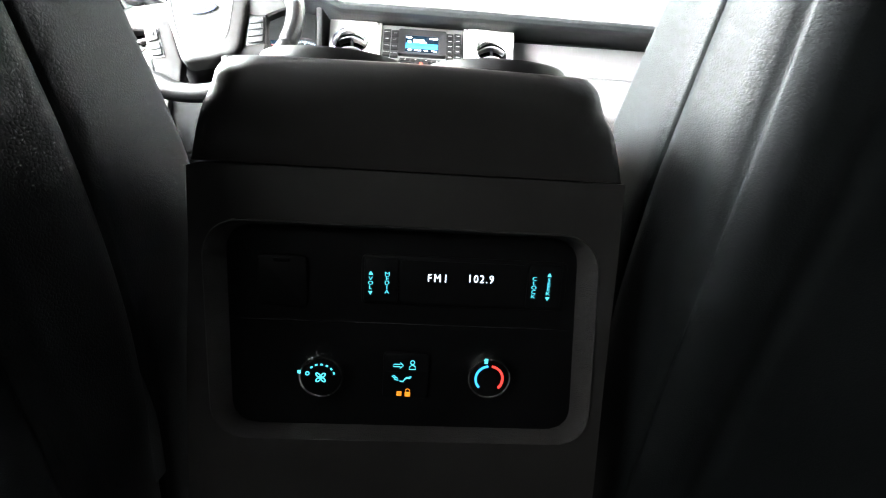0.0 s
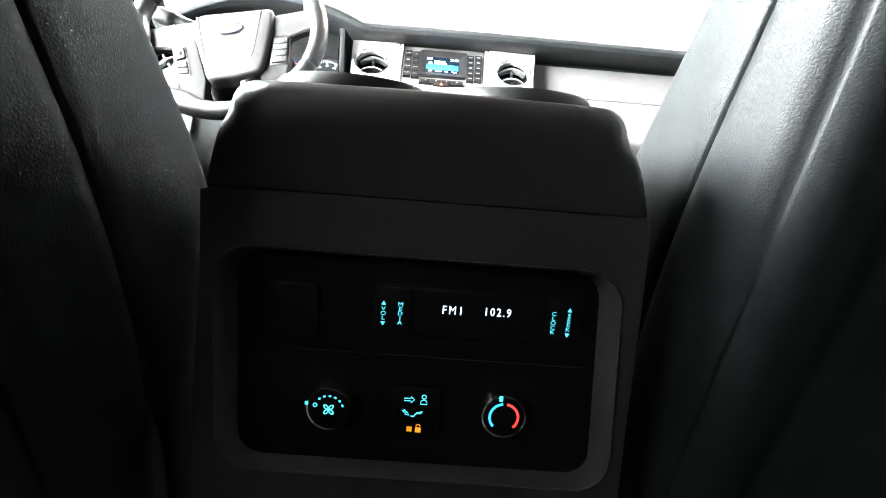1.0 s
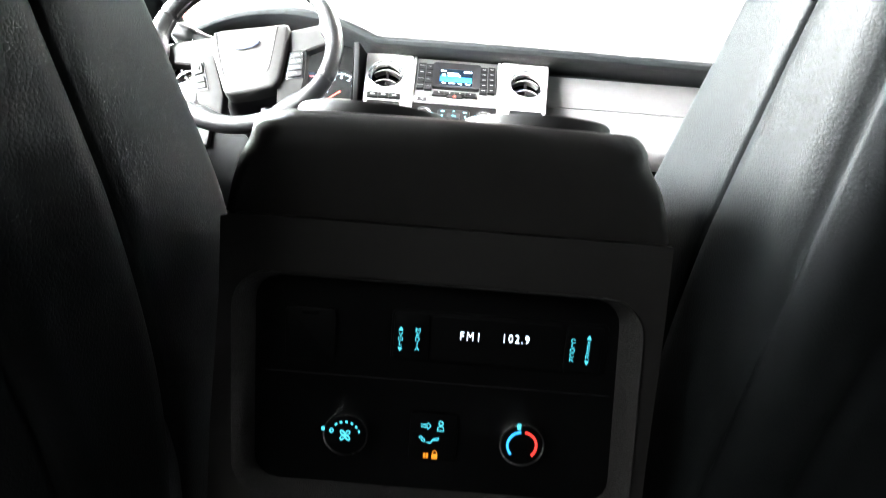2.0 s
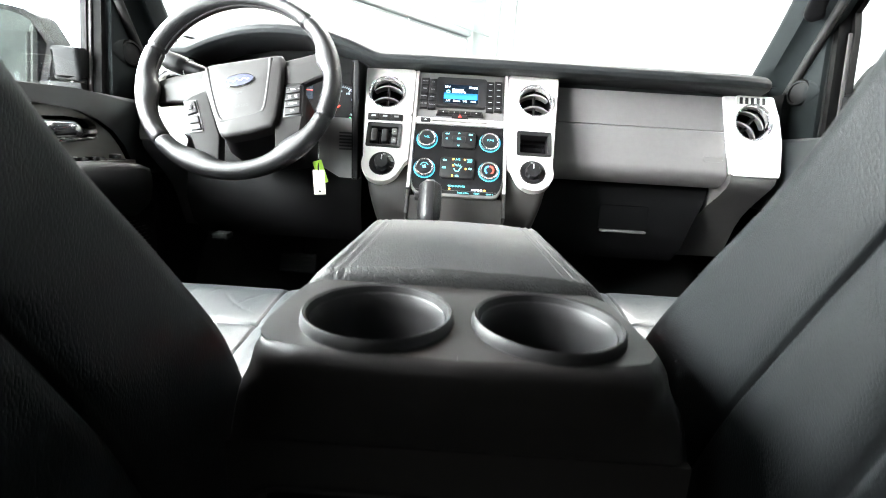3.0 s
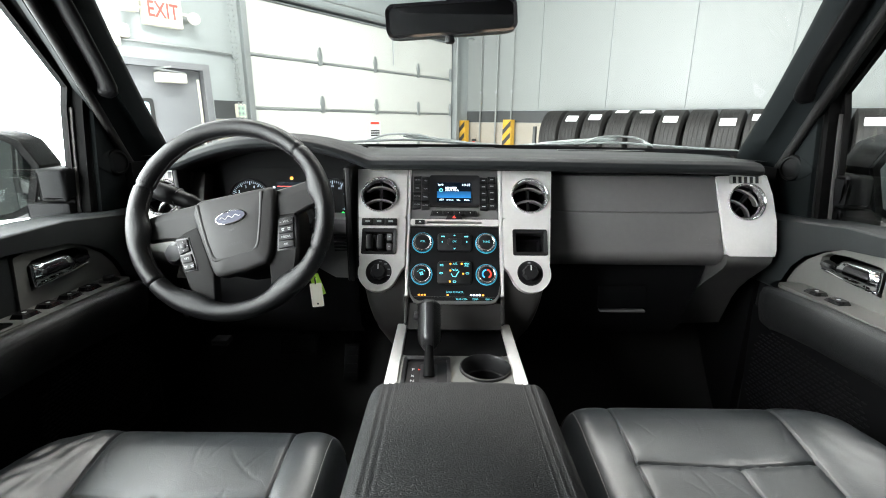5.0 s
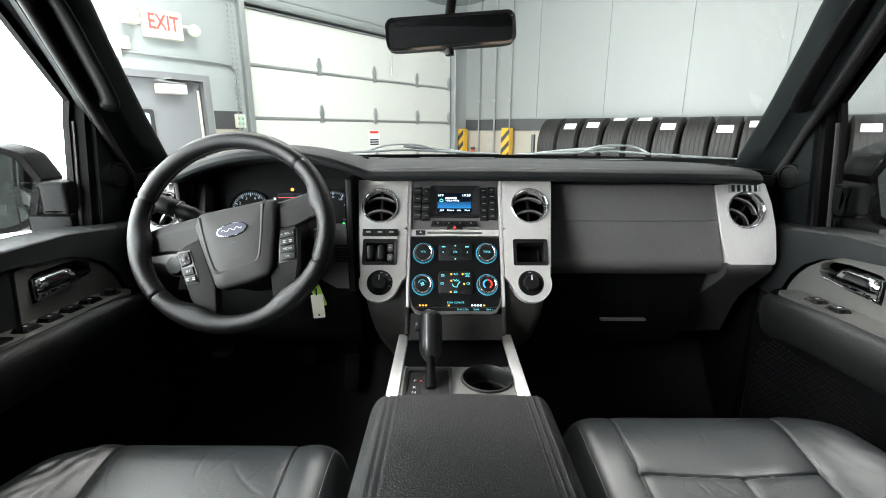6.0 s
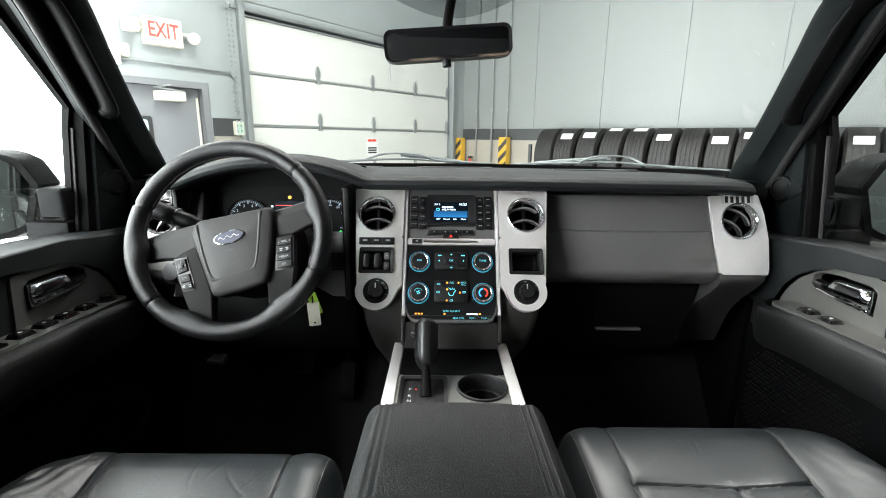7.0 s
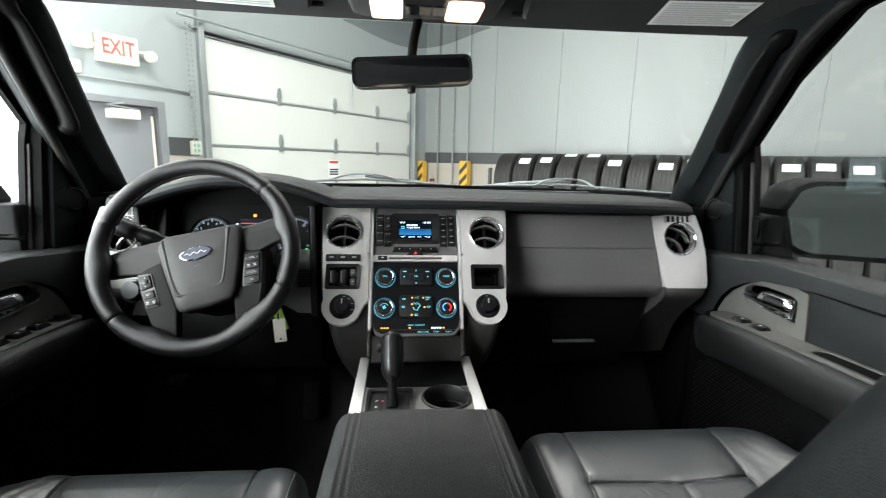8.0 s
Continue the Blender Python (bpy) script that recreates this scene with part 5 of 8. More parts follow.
def dashboard():
    d = thing("dashboard", (0, 1.35, 0.4), "black grained dashboard with satin silver panels and round vents", "dashboard")

    # padded top with its lip over the face
    def lip(u, v):
        x = -0.775 + 1.55 * u
        back = wind_low(x).y + 0.015
        front = 1.165 + 0.16 * smooth(0.67, 0.765, abs(x))
        s = (x + 0.405) / 0.215
        brow = 0.047 * max(0.0, 1 - abs(s) ** 2.2) ** 1.1 if abs(s) < 1 else 0.0
        zt = 0.787 - 0.012 * smooth(0.60, 0.80, abs(x))
        prof = [(back, 0.772), (1.62 if back > 1.66 else back - 0.02, 0.780), (1.45 if back > 1.5 else back - 0.03, zt - 0.002), (1.30, zt), (front + 0.045, zt - 0.001), (front + 0.018, zt - 0.004), (front + 0.005, zt - 0.011), (front, zt - 0.020), (front + 0.004, zt - 0.028), (front + 0.02, zt - 0.033), (max(1.29, front + 0.03), zt - 0.036), (max(1.30, front + 0.04), zt - 0.037 - 0.03 * smooth(0.20, 0.23, x))]
        t = v * (len(prof) - 1)
        i = min(int(t), len(prof) - 2)
        a, b = prof[i], prof[i + 1]
        w = t - i
        y = a[0] + (b[0] - a[0]) * w
        return Vector((x, y - 0.25 * brow * smooth(1.30, 1.17, y), a[1] + (b[1] - a[1]) * w + 0.006 * math.exp(-(x / 0.5) ** 2) + brow * smooth(1.62, 1.22, y)))
    bm = bmesh.new()
    sheet(bm, lip, 160, 44)
    part("top_pad", bm, vinyl, d, sharp=70)
    # defroster slots on the top
    for x0, x1, y in ((-0.10, 0.13, 1.56), (-0.36, -0.20, 1.55), (0.30, 0.55, 1.50)):
        bm = bmesh.new()
        box(bm, x0, x1, y - 0.012, y + 0.012, 0.784, 0.7905, 0.002, 1)
        part("defroster_slot", bm, satin_black, d)
    # cavity walls of the instruments
    bm = bmesh.new()
    box(bm, -0.665, -0.215, 1.315, 1.33, 0.50, 0.805)
    part("cluster_wall", bm, shaded_black_plastic, d)
    bm = bmesh.new()
    box(bm, -0.645, -0.632, 1.20, 1.32, 0.56, 0.765, 0.004, 2)
    part("cluster_cheek", bm, plastic, d)
    bm = bmesh.new()
    box(bm, -0.248, -0.232, 1.17, 1.32, 0.50, 0.765, 0.004, 2)
    part("cluster_cheek", bm, plastic, d)

    # centre: silver flanks round vents and knobs
    def edge_x(z):
        return 0.211 + (z - 0.585) * 0.085
    for sx in (-1, 1):
        bm = bmesh.new()
        top = P([(sx * 0.109, 0.757), (sx * 0.225, 0.754), (sx * edge_x(0.652), 0.652), (sx * 0.109, 0.652)])
        ring(bm, star(top, ((sx * 0.1715), 0.0), 72), star(circle(sx * 0.1715, 0.0, 0.0425, 72), (sx * 0.1715, 0.0), 72), STACK, -0.02, 0.004)
        mid = P([(sx * 0.109, 0.652), (sx * edge_x(0.652), 0.652), (sx * edge_x(0.585), 0.576), (sx * 0.109, 0.576)])
        cm = (sx * 0.168, (0.6045 - 0.70) * KS)
        ring(bm, star(mid, cm, 96), star(P([(sx * 0.131, 0.629), (sx * 0.205, 0.629), (sx * 0.203, 0.580), (sx * 0.130, 0.580)]), cm, 96), STACK, -0.02, 0.004)
        arc = [(sx * 0.109, 0.576), (sx * 0.2105, 0.576)] + [(sx * 0.168 + sx * 0.0435 * math.cos(radians(a)), 0.545 + 0.037 * math.sin(radians(a))) for a in range(20, -161, -10)] + [(sx * 0.118, 0.548), (sx * 0.109, 0.556)]
        ck = (sx * 0.166, (0.545 - 0.70) * KS)
        ring(bm, star(P(arc), ck, 90), star(circle(ck[0], ck[1], 0.0285, 90), ck, 90), STACK, -0.02, 0.004)
        flank = part("silver_panel", bm, silver, d, "satin silver dash panel")
        air_vent(d, at_stack(sx * 0.1715, 0.70, 0.004), 0.043)
        bm = bmesh.new()
        prism(bm, P([(sx * 0.113, 0.75), (sx * 0.221, 0.75), (sx * 0.205, 0.575), (sx * 0.19, 0.515), (sx * 0.14, 0.515), (sx * 0.113, 0.56)]), STACK, -0.075, -0.056)
        part("panel_backing", bm, satin_black, d)
        # lower knob
        km = at_stack(sx * 0.166, 0.545, -0.004)
        bm = bmesh.new()
        lathe(bm, [(0.0290, -0.012), (0.0285, 0.006), (0.0265, 0.0075), (0.0245, 0.006), (0.0, 0.005)], km, 40)
        part("knob_bezel", bm, satin_black, d)
        bm = bmesh.new()
        rows = []
        for h, s in ((0.005, 0.92), (0.016, 0.86), (0.019, 0.78)):
            rows.append([km @ Vector((0.0185 * s * (1 + 0.06 * math.cos(9 * a)) * math.cos(a), 0.0185 * s * (1 + 0.06 * math.cos(9 * a)) * math.sin(a), h)) for a in [2 * math.pi * k / 54 for k in range(54)]])
        loft(bm, rows)
        rk = part("rotary_knob", bm, plastic, d)
        bm = bmesh.new()
        prism(bm, [(-0.0012, 0.004), (0.0012, 0.004), (0.0012, 0.015), (-0.0012, 0.015)], km, 0.019, 0.0195)
        part("pointer", bm, white_print, rk)
        bars(km, [(-0.003 + 0.023 * math.sin(radians(a)), 0.003 + 0.023 * math.sin(radians(a)), 0.023 * math.cos(radians(a)) - 0.001, 0.023 * math.cos(radians(a)) + 0.001) for a in ((8, 40, 75, 110) if sx < 0 else (-5,))], grey_print, rk).matrix_basis = Matrix.Translation(km.to_3x3() @ Vector((0, 0, 0.0075)))
        # vertical silver strips beside the black middle
        bm = bmesh.new()
        prism(bm, P([(sx * 0.1005, 0.757), (sx * 0.1080, 0.757), (sx * 0.1080, 0.500), (sx * 0.1005, 0.500)]), STACK, -0.03, 0.002, 0.002, 2)
        part("silver_strip", bm, silver, d)
        # lower run of the strip, its shade put into the colour
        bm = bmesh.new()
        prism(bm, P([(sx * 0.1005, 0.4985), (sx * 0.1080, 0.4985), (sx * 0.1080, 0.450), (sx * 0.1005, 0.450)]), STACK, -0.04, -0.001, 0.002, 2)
        part("lower_strip", bm, silver_shaded, d)
        # flank below the knob, silver darkened for the shade there
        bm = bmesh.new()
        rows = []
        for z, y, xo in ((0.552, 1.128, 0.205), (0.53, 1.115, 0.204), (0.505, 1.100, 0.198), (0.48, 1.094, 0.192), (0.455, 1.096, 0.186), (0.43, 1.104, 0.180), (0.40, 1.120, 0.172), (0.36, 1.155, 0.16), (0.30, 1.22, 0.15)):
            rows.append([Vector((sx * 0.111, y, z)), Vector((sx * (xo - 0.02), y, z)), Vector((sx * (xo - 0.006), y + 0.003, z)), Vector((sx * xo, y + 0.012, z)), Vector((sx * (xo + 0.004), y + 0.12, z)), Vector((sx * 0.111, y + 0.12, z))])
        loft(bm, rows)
        part("lower_flank", bm, silver_shaded, d, "satin silver lower panel with its shade in the colour", sharp=55)
        bm = bmesh.new()
        prism(bm, P([(sx * 0.218, 0.75), (sx * 0.228, 0.75), (sx * 0.214, 0.57), (sx * 0.204, 0.57)]), STACK, -0.14, -0.004)
        part("flank_return", bm, plastic, d)
    # left switches, row and box
    row = at_stack(-0.169, 0.6435, 0.004)
    pad(d, row, rrect(-0.040, 0.040, -0.0085, 0.0085, 0.002, 2), 0.0025, satin_black, "switch_row", 0.001)
    for k in range(3):
        b = pad(d, row, rrect(-0.038 + 0.0258 * k, -0.0135 + 0.0258 * k, -0.007, 0.007, 0.002, 2), 0.0055, plastic, "switch", 0.0012)
        bars(row, [(-0.031 + 0.0258 * k, -0.021 + 0.0258 * k, -0.002, 0.002)], grey_print, b).matrix_basis = Matrix.Translation(row.to_3x3() @ Vector((0, 0, 0.0054)))
    for sx in (-1, 1):
        bxm = at_stack(sx * 0.168, 0.6045, 0.0)
        bm = bmesh.new()
        ring(bm, rrect(-0.0385, 0.0385, -0.030, 0.030, 0.004, 4), rrect(-0.031, 0.031, -0.022, 0.022, 0.003, 4), bxm, -0.02, 0.007, 0.004)
        part("switch_frame", bm, plastic, d)
        bm = bmesh.new()
        prism(bm, rrect(-0.034, 0.034, -0.025, 0.025, 0.003, 3), bxm, -0.042, -0.036 if sx > 0 else -0.012)
        part("switch_floor", bm, gloss_black, d)
        if sx < 0:
            for x in (-0.022, 0.002):
                bm = bmesh.new()
                prism(bm, rrect(x - 0.007, x + 0.007, -0.017, 0.016, 0.004, 3), bxm, -0.012, 0.008, 0.004, 2)
                part("brake_slider", bm, satin_black, d)
            for y in (-0.012, 0.010):
                bm = bmesh.new()
                prism(bm, rrect(0.017, 0.029, y - 0.008, y + 0.008, 0.002, 2), bxm, -0.012, 0.006, 0.002, 2)
                pp = part("gain_button", bm, charcoal, d)
                bars(bxm, [(0.021, 0.025, y - 0.0008, y + 0.0008)], white_print, pp).matrix_basis = Matrix.Translation(bxm.to_3x3() @ Vector((0, 0, 0.0058)))

    # radio head: recessed face, screen, button blocks
    head = part("radio_head", prism(bmesh.new(), P([(-0.100, 0.757), (0.100, 0.757), (0.100, 0.6535), (-0.100, 0.6535)]), STACK, -0.03, -0.004), charcoal, d, "charcoal radio head")
    bm = bmesh.new()
    ring(bm, P(rrect(-0.058, 0.058, 0.677, 0.742, 0.006, 4)), P(rrect(-0.041, 0.039, 0.6855, 0.7285, 0.003, 4)), STACK, -0.004, 0.006, 0.002)
    part("screen_surround", bm, satin_black, head)
    part("screen", prism(bmesh.new(), P([(-0.0415, 0.685), (0.0395, 0.685), (0.0395, 0.729), (-0.0415, 0.729)]), STACK, -0.004, 0.0015), screen_dark, head, "lit colour radio display")
    sm = at_stack(-0.001, 0.7070, 0.0016) @ Matrix.Diagonal((0.86, 0.76, 1, 1))
    part("screen_field", prism(bmesh.new(), [(-0.0455, -0.018), (0.0445, -0.018), (0.0445, 0.003), (-0.0455, 0.003)], sm, 0.0, 0.0004), screen_blue, head)
    words("70\u00b0F", 0.0085, sm @ Matrix.Translation((-0.037, 0.0235, 0)), glow_white, head, "temperature")
    words("10:33", 0.0105, sm @ Matrix.Translation((0.032, 0.0240, 0)), glow_white, head, "clock_digits")
    words("102.9 MHz", 0.0085, sm @ Matrix.Translation((-0.006, 0.0065, 0.0004)), glow_white, head, "station")
    for bar_x0, bar_x1 in ((-0.024, -0.014), (-0.012, 0.006)):
        bars(sm @ Matrix.Translation((0, 0, 0.0004)), [(bar_x0, bar_x1, 0.0125, 0.0165)], glow_white, head, "station_bar")
    part("antenna_mark", ring(bmesh.new(), circle(-0.035, 0.007, 0.0052, 20), circle(-0.035, 0.007, 0.0036, 20), sm, 0.0, 0.0008), glow_cyan, head)
    for k, s in enumerate(("AST", "Direct", "Info", "Mute")):
        words(s, 0.0068, sm @ Matrix.Translation((-0.0335 + 0.0225 * k, -0.0245, 0)), glow_white, head, "soft_key")
    names = (("RADIO", "CD"), ("", "AUX"), ("PHONE", "MENU"), ("SOUND", "CLOCK"))
    for sx in (-1, 1):
        rows, hgt = (4, 0.0172) if sx < 0 else (5, 0.0138)
        for r in range(rows):
            for c in range(2):
                xa = sx * (0.0945 - 0.019 * c) - (0.018 if sx > 0 else 0)
                z0 = 0.7405 - hgt * (r + 0.5) - 0.0015 * c
                bmx = at_stack(xa + 0.009, z0, -0.004)
                b = pad(head, bmx, [(-0.0088, -hgt * 0.54 + sx * 0.0006), (0.0088, -hgt * 0.54 - sx * 0.0006), (0.0088, hgt * 0.54 - sx * 0.0006), (-0.0088, hgt * 0.54 + sx * 0.0006)], 0.008, plastic, "radio_button", 0.0012)
                if sx < 0 and names[r][c]:
                    words(names[r][c], 0.0042, bmx @ Matrix.Translation((0, 0, 0.008)), grey_print, b)
                else:
                    bars(bmx @ Matrix.Translation((0, 0, 0.0079)), [(-0.004, 0.004, -0.0008, 0.0008)], grey_print, b)
    bar = at_stack(-0.001, 0.6635, -0.004)
    pad(head, bar, [(-0.054, -0.006), (0.054, -0.006), (0.051, 0.006), (-0.051, 0.006)], 0.007, satin_black, "key_bar", 0.001)
    for k in range(4):
        b = pad(head, bar, rrect(-0.0495 + 0.025 * k, -0.0265 + 0.025 * k, -0.004, 0.004, 0.0015, 2), 0.009, plastic, "radio_button", 0.001)
        bars(bar @ Matrix.Translation((0, 0, 0.0089)), [(-0.039 + 0.025 * k, -0.037 + 0.025 * k, -0.001, 0.001)], white_print, b)
    hz = at_stack(-0.001, 0.6535, -0.003)
    b = pad(head, hz, [(-0.019, -0.004), (0.019, -0.004), (0.015, 0.006), (-0.015, 0.006)], 0.010, plastic, "hazard_button", 0.0015)
    pad(b, hz @ Matrix.Translation((0, 0, 0.010)), [(-0.0042, -0.002), (0.0042, -0.002), (0, 0.0045)], 0.0005, glow_red, "triangle", 0, "red hazard triangle")
    # silver bar with the disc slot
    bm = bmesh.new()
    outer, inner = P([(-0.1, 0.6375), (0.1, 0.6375), (0.1, 0.6505), (-0.1, 0.6505)]), P([(-0.063, 0.6415), (0.062, 0.6415), (0.062, 0.6465), (-0.063, 0.6465)])
    cc = (0, (0.644 - 0.70) * KS)
    ring(bm, star(outer, cc, 160), star(inner, cc, 160), STACK, -0.02, 0.003)
    part("disc_bar", bm, silver, d, "silver bar with the disc slot")
    part("disc_slot", prism(bmesh.new(), P([(-0.066, 0.640), (0.066, 0.640), (0.066, 0.648), (-0.066, 0.648)]), STACK, -0.018, -0.014), panel_black, d)
    ej = at_stack(-0.078, 0.644, 0.003)
    b = pad(d, ej, rrect(-0.011, 0.011, -0.0055, 0.0055, 0.001, 2), 0.002, satin_black, "eject_button", 0.001)
    pad(b, ej @ Matrix.Translation((0, 0, 0.002)), [(-0.003, -0.001), (0.003, -0.001), (0, 0.003)], 0.0004, white_print, "mark", 0)

    # climate panel
    face = P([(-0.0995, 0.636), (0.0995, 0.636), (0.0995, 0.515), (0.096, 0.503), (0.088, 0.494), (0.078, 0.490), (-0.078, 0.490), (-0.088, 0.494), (-0.096, 0.503), (-0.0995, 0.515)])
    cl = part("climate_panel", prism(bmesh.new(), face, STACK, -0.03, 0.001, 0.001, 1), panel_black, d, "black climate control panel")
    bm = bmesh.new()
    rim_o = P([(-0.1005, 0.52), (-0.097, 0.501), (-0.089, 0.4895), (-0.078, 0.4855), (0.078, 0.4855), (0.089, 0.4895), (0.097, 0.501), (0.1005, 0.52)])
    rim_i = P([(-0.0985, 0.52), (-0.095, 0.5035), (-0.0875, 0.4945), (-0.0775, 0.4905), (0.0775, 0.4905), (0.0875, 0.4945), (0.095, 0.5035), (0.0985, 0.52)])
    prism(bm, rim_o + rim_i[::-1], STACK, -0.01, 0.004, 0.001, 1)
    part("panel_rim", bm, bezel_silver, d)
    for x, z, s in ((-0.071, 0.603, "VOL"), (0.070, 0.603, "TUNE"), (-0.072, 0.5415, ""), (0.070, 0.5415, "")):
        km = at_stack(x, z, 0.001)
        kn = ring_knob(cl, km, 0.0215)
        top = km @ Matrix.Translation((0, 0, 0.0088))
        if s:
            words(s, 0.0062, top @ Matrix.Translation((0, 0.001, 0)), glow_cyan, cl)
        elif x < 0:
            for a in range(4):
                pad(cl, top @ pose(0, 0, 0, 0, 0, 90 * a), [(0, 0.0005), (0.0028, 0.002), (0.0022, 0.0045), (-0.0006, 0.0035)], 0.0004, glow_cyan, "fan_mark", 0)
            bars(top, [(0.009 * math.cos(radians(a)) - 0.0006, 0.009 * math.cos(radians(a)) + 0.0006, 0.009 * math.sin(radians(a)) - 0.0006, 0.009 * math.sin(radians(a)) + 0.0006) for a in range(30, 160, 14)], glow_cyan, cl, "fan_scale")
        else:
            bm = bmesh.new()
            prism(bm, circle(0, 0, 0.0105, 12, 95, 240) + circle(0, 0, 0.0075, 12, 240, 95), top, 0.0, 0.0005)
            part("cold_scale", bm, glow_blue, cl)
            bm = bmesh.new()
            prism(bm, circle(0, 0, 0.0105, 12, -60, 85) + circle(0, 0, 0.0075, 12, 85, -60), top, 0.0, 0.0005)
            part("warm_scale", bm, glow_red, cl)
    pm = at_stack(0.0, 0.604, 0.001)
    b = pad(cl, pm, rrect(-0.0375, 0.0375, -0.0215, 0.0205, 0.007, 4), 0.006, plastic, "seek_pad", 0.003)
    pad(b, pm @ Matrix.Translation((0, 0, 0.006)), rrect(-0.015, 0.015, -0.008, 0.008, 0.003, 3), 0.0015, satin_black, "ok_button", 0.001)
    words("OK", 0.0065, pm @ Matrix.Translation((0, 0, 0.0076)), glow_cyan, b)
    for x, y, a in ((0, 0.0145, 0), (0, -0.0155, 180), (-0.027, 0, 90), (0.027, 0, -90)):
        pad(b, pm @ Matrix.Translation((x, y, 0.006)) @ pose(0, 0, 0, 0, 0, a), [(-0.0025, -0.001), (0.0025, -0.001), (0, 0.0022)], 0.0004, glow_cyan, "arrow", 0)
    bars(pm @ Matrix.Translation((0, 0, 0.006)), [(-0.030, -0.022, 0.011, 0.0135), (0.022, 0.030, 0.011, 0.0135)], glow_cyan, b)
    am = at_stack(0.0, 0.5445, 0.001)
    b = pad(cl, am, rrect(-0.0375, 0.0375, -0.026, 0.0255, 0.008, 4), 0.006, plastic, "air_pad", 0.003)
    tm = am @ Matrix.Translation((0, 0, 0.0062))
    words("A/C", 0.0062, tm @ Matrix.Translation((0.001, 0.019, 0)), glow_cyan, b)
    words("MAX\nA/C", 0.0058, tm @ Matrix.Translation((0.0265, 0.017, 0)), glow_cyan, b)
    for x, y in ((-0.009, 0.019), (0.016, 0.019), (-0.009, 0.004), (0.019, -0.003), (-0.010, -0.0205)):
        pad(b, tm @ Matrix.Translation((x, y, 0)), circle(0, 0, 0.0022, 12), 0.0005, glow_orange, "indicator", 0)
    for x, y in ((-0.028, 0.016), (-0.029, -0.002), (0.028, -0.002), (0.0, -0.0205)):
        part("mark", ring(bmesh.new(), rrect(x - 0.0035, x + 0.0035, y - 0.002, y + 0.002, 0.001, 2), rrect(x - 0.0025, x + 0.0025, y - 0.0012, y + 0.0012, 0.0005, 2), tm, 0.0, 0.0004), glow_cyan, b)
    bm = bmesh.new()
    tube(bm, [tm @ Vector(p) for p in ((-0.004, -0.009, 0.0005), (0.003, -0.010, 0.0005), (0.006, -0.003, 0.0005), (0.010, 0.002, 0.0005))], 0.0009, 6)
    tube(bm, [tm @ Vector(p) for p in ((-0.004, -0.009, 0.0005), (-0.007, -0.003, 0.0005))], 0.0009, 6)
    for k in range(4):
        tube(bm, [tm @ Vector((-0.006 + 0.004 * k, 0.008 - 0.0015 * (k % 2), 0.0005)), tm @ Vector((-0.001 + 0.003 * k, 0.003, 0.0005))], 0.0006, 6)
    part("airflow_mark", bm, glow_cyan, b)
    words("REAR CLIMATE", 0.0056, at_stack(0.0005, 0.5075, 0.0022), glow_cyan, cl)
    words("REAR CTRL", 0.0050, at_stack(0.016, 0.4945, 0.0022), glow_cyan, cl)
    words("TEMP -", 0.0050, at_stack(0.046, 0.4945, 0.0022), glow_cyan, cl)
    words("TEMP +", 0.0050, at_stack(0.073, 0.4945, 0.0022), glow_cyan, cl)
    for k in range(4):
        pad(cl, at_stack(0.036 + 0.0062 * k, 0.5025, 0.001), rrect(-0.0022, 0.0022, -0.0016, 0.0016, 0.0005, 2), 0.0008, glow_white, "level_light", 0)
    for x in (0.062, -0.0145):
        pad(cl, at_stack(x, 0.5025, 0.001), rrect(-0.0022, 0.0022, -0.0016, 0.0016, 0.0005, 2), 0.0008, glow_orange, "level_light", 0)
    for k in range(3):
        pad(cl, at_stack(-0.077 + 0.0065 * k, 0.5025, 0.001), rrect(-0.0022, 0.0022, -0.0016, 0.0016, 0.0005, 2), 0.0008, glow_orange, "level_light", 0)
    bars(at_stack(0, 0.499, 0.001), [(-0.088, 0.088, -0.0002, 0.0002)], charcoal, cl, "divider")
    # silver apron under the panel, darkened for the shade there
    part("apron", prism(bmesh.new(), P([(-0.100, 0.488), (0.100, 0.488), (0.100, 0.44), (-0.100, 0.44)]), STACK, -0.05, -0.006), silver_shaded, d, "silver apron with its shade in the colour")

    # passenger side
    def pas(u, v):
        x = 0.232 + (0.628 - 0.232) * u
        z = 0.742 - 0.217 * v
        y = 1.25 + 0.33 * (z - 0.70) - 0.012 * math.sin(math.pi * v) * math.sin(math.pi * u) ** 0.5
        z2 = z
        if 0.368 < v < 0.381:
            y += 0.003
        if v > 0.78:
            y += 0.05 * ((v - 0.78) / 0.22) ** 2
        return Vector((x + 0.022 * v * smooth(0.5, 1, u) - 0.016 * v * (1 - smooth(0, 0.5, u)), y, z2))
    bm = bmesh.new()
    slab(bm, pas, 40, 120, (0, 0.03, 0))
    part("passenger_panel", bm, charcoal, d, "smooth charcoal passenger dash panel", sharp=50)
    words("AIRBAG", 0.0095, at_right(0.604, 0.592, 0.0125) @ pose(0, 0, 0, 0, 0, 0), charcoal, d, "embossed_word")
    part("embossed_frame", ring(bmesh.new(), rrect(0.580, 0.628, -0.120, -0.106, 0.006, 4), rrect(0.5815, 0.6265, -0.1185, -0.1075, 0.005, 4), RIGHT, 0.011, 0.0122), charcoal, d)
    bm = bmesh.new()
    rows = []
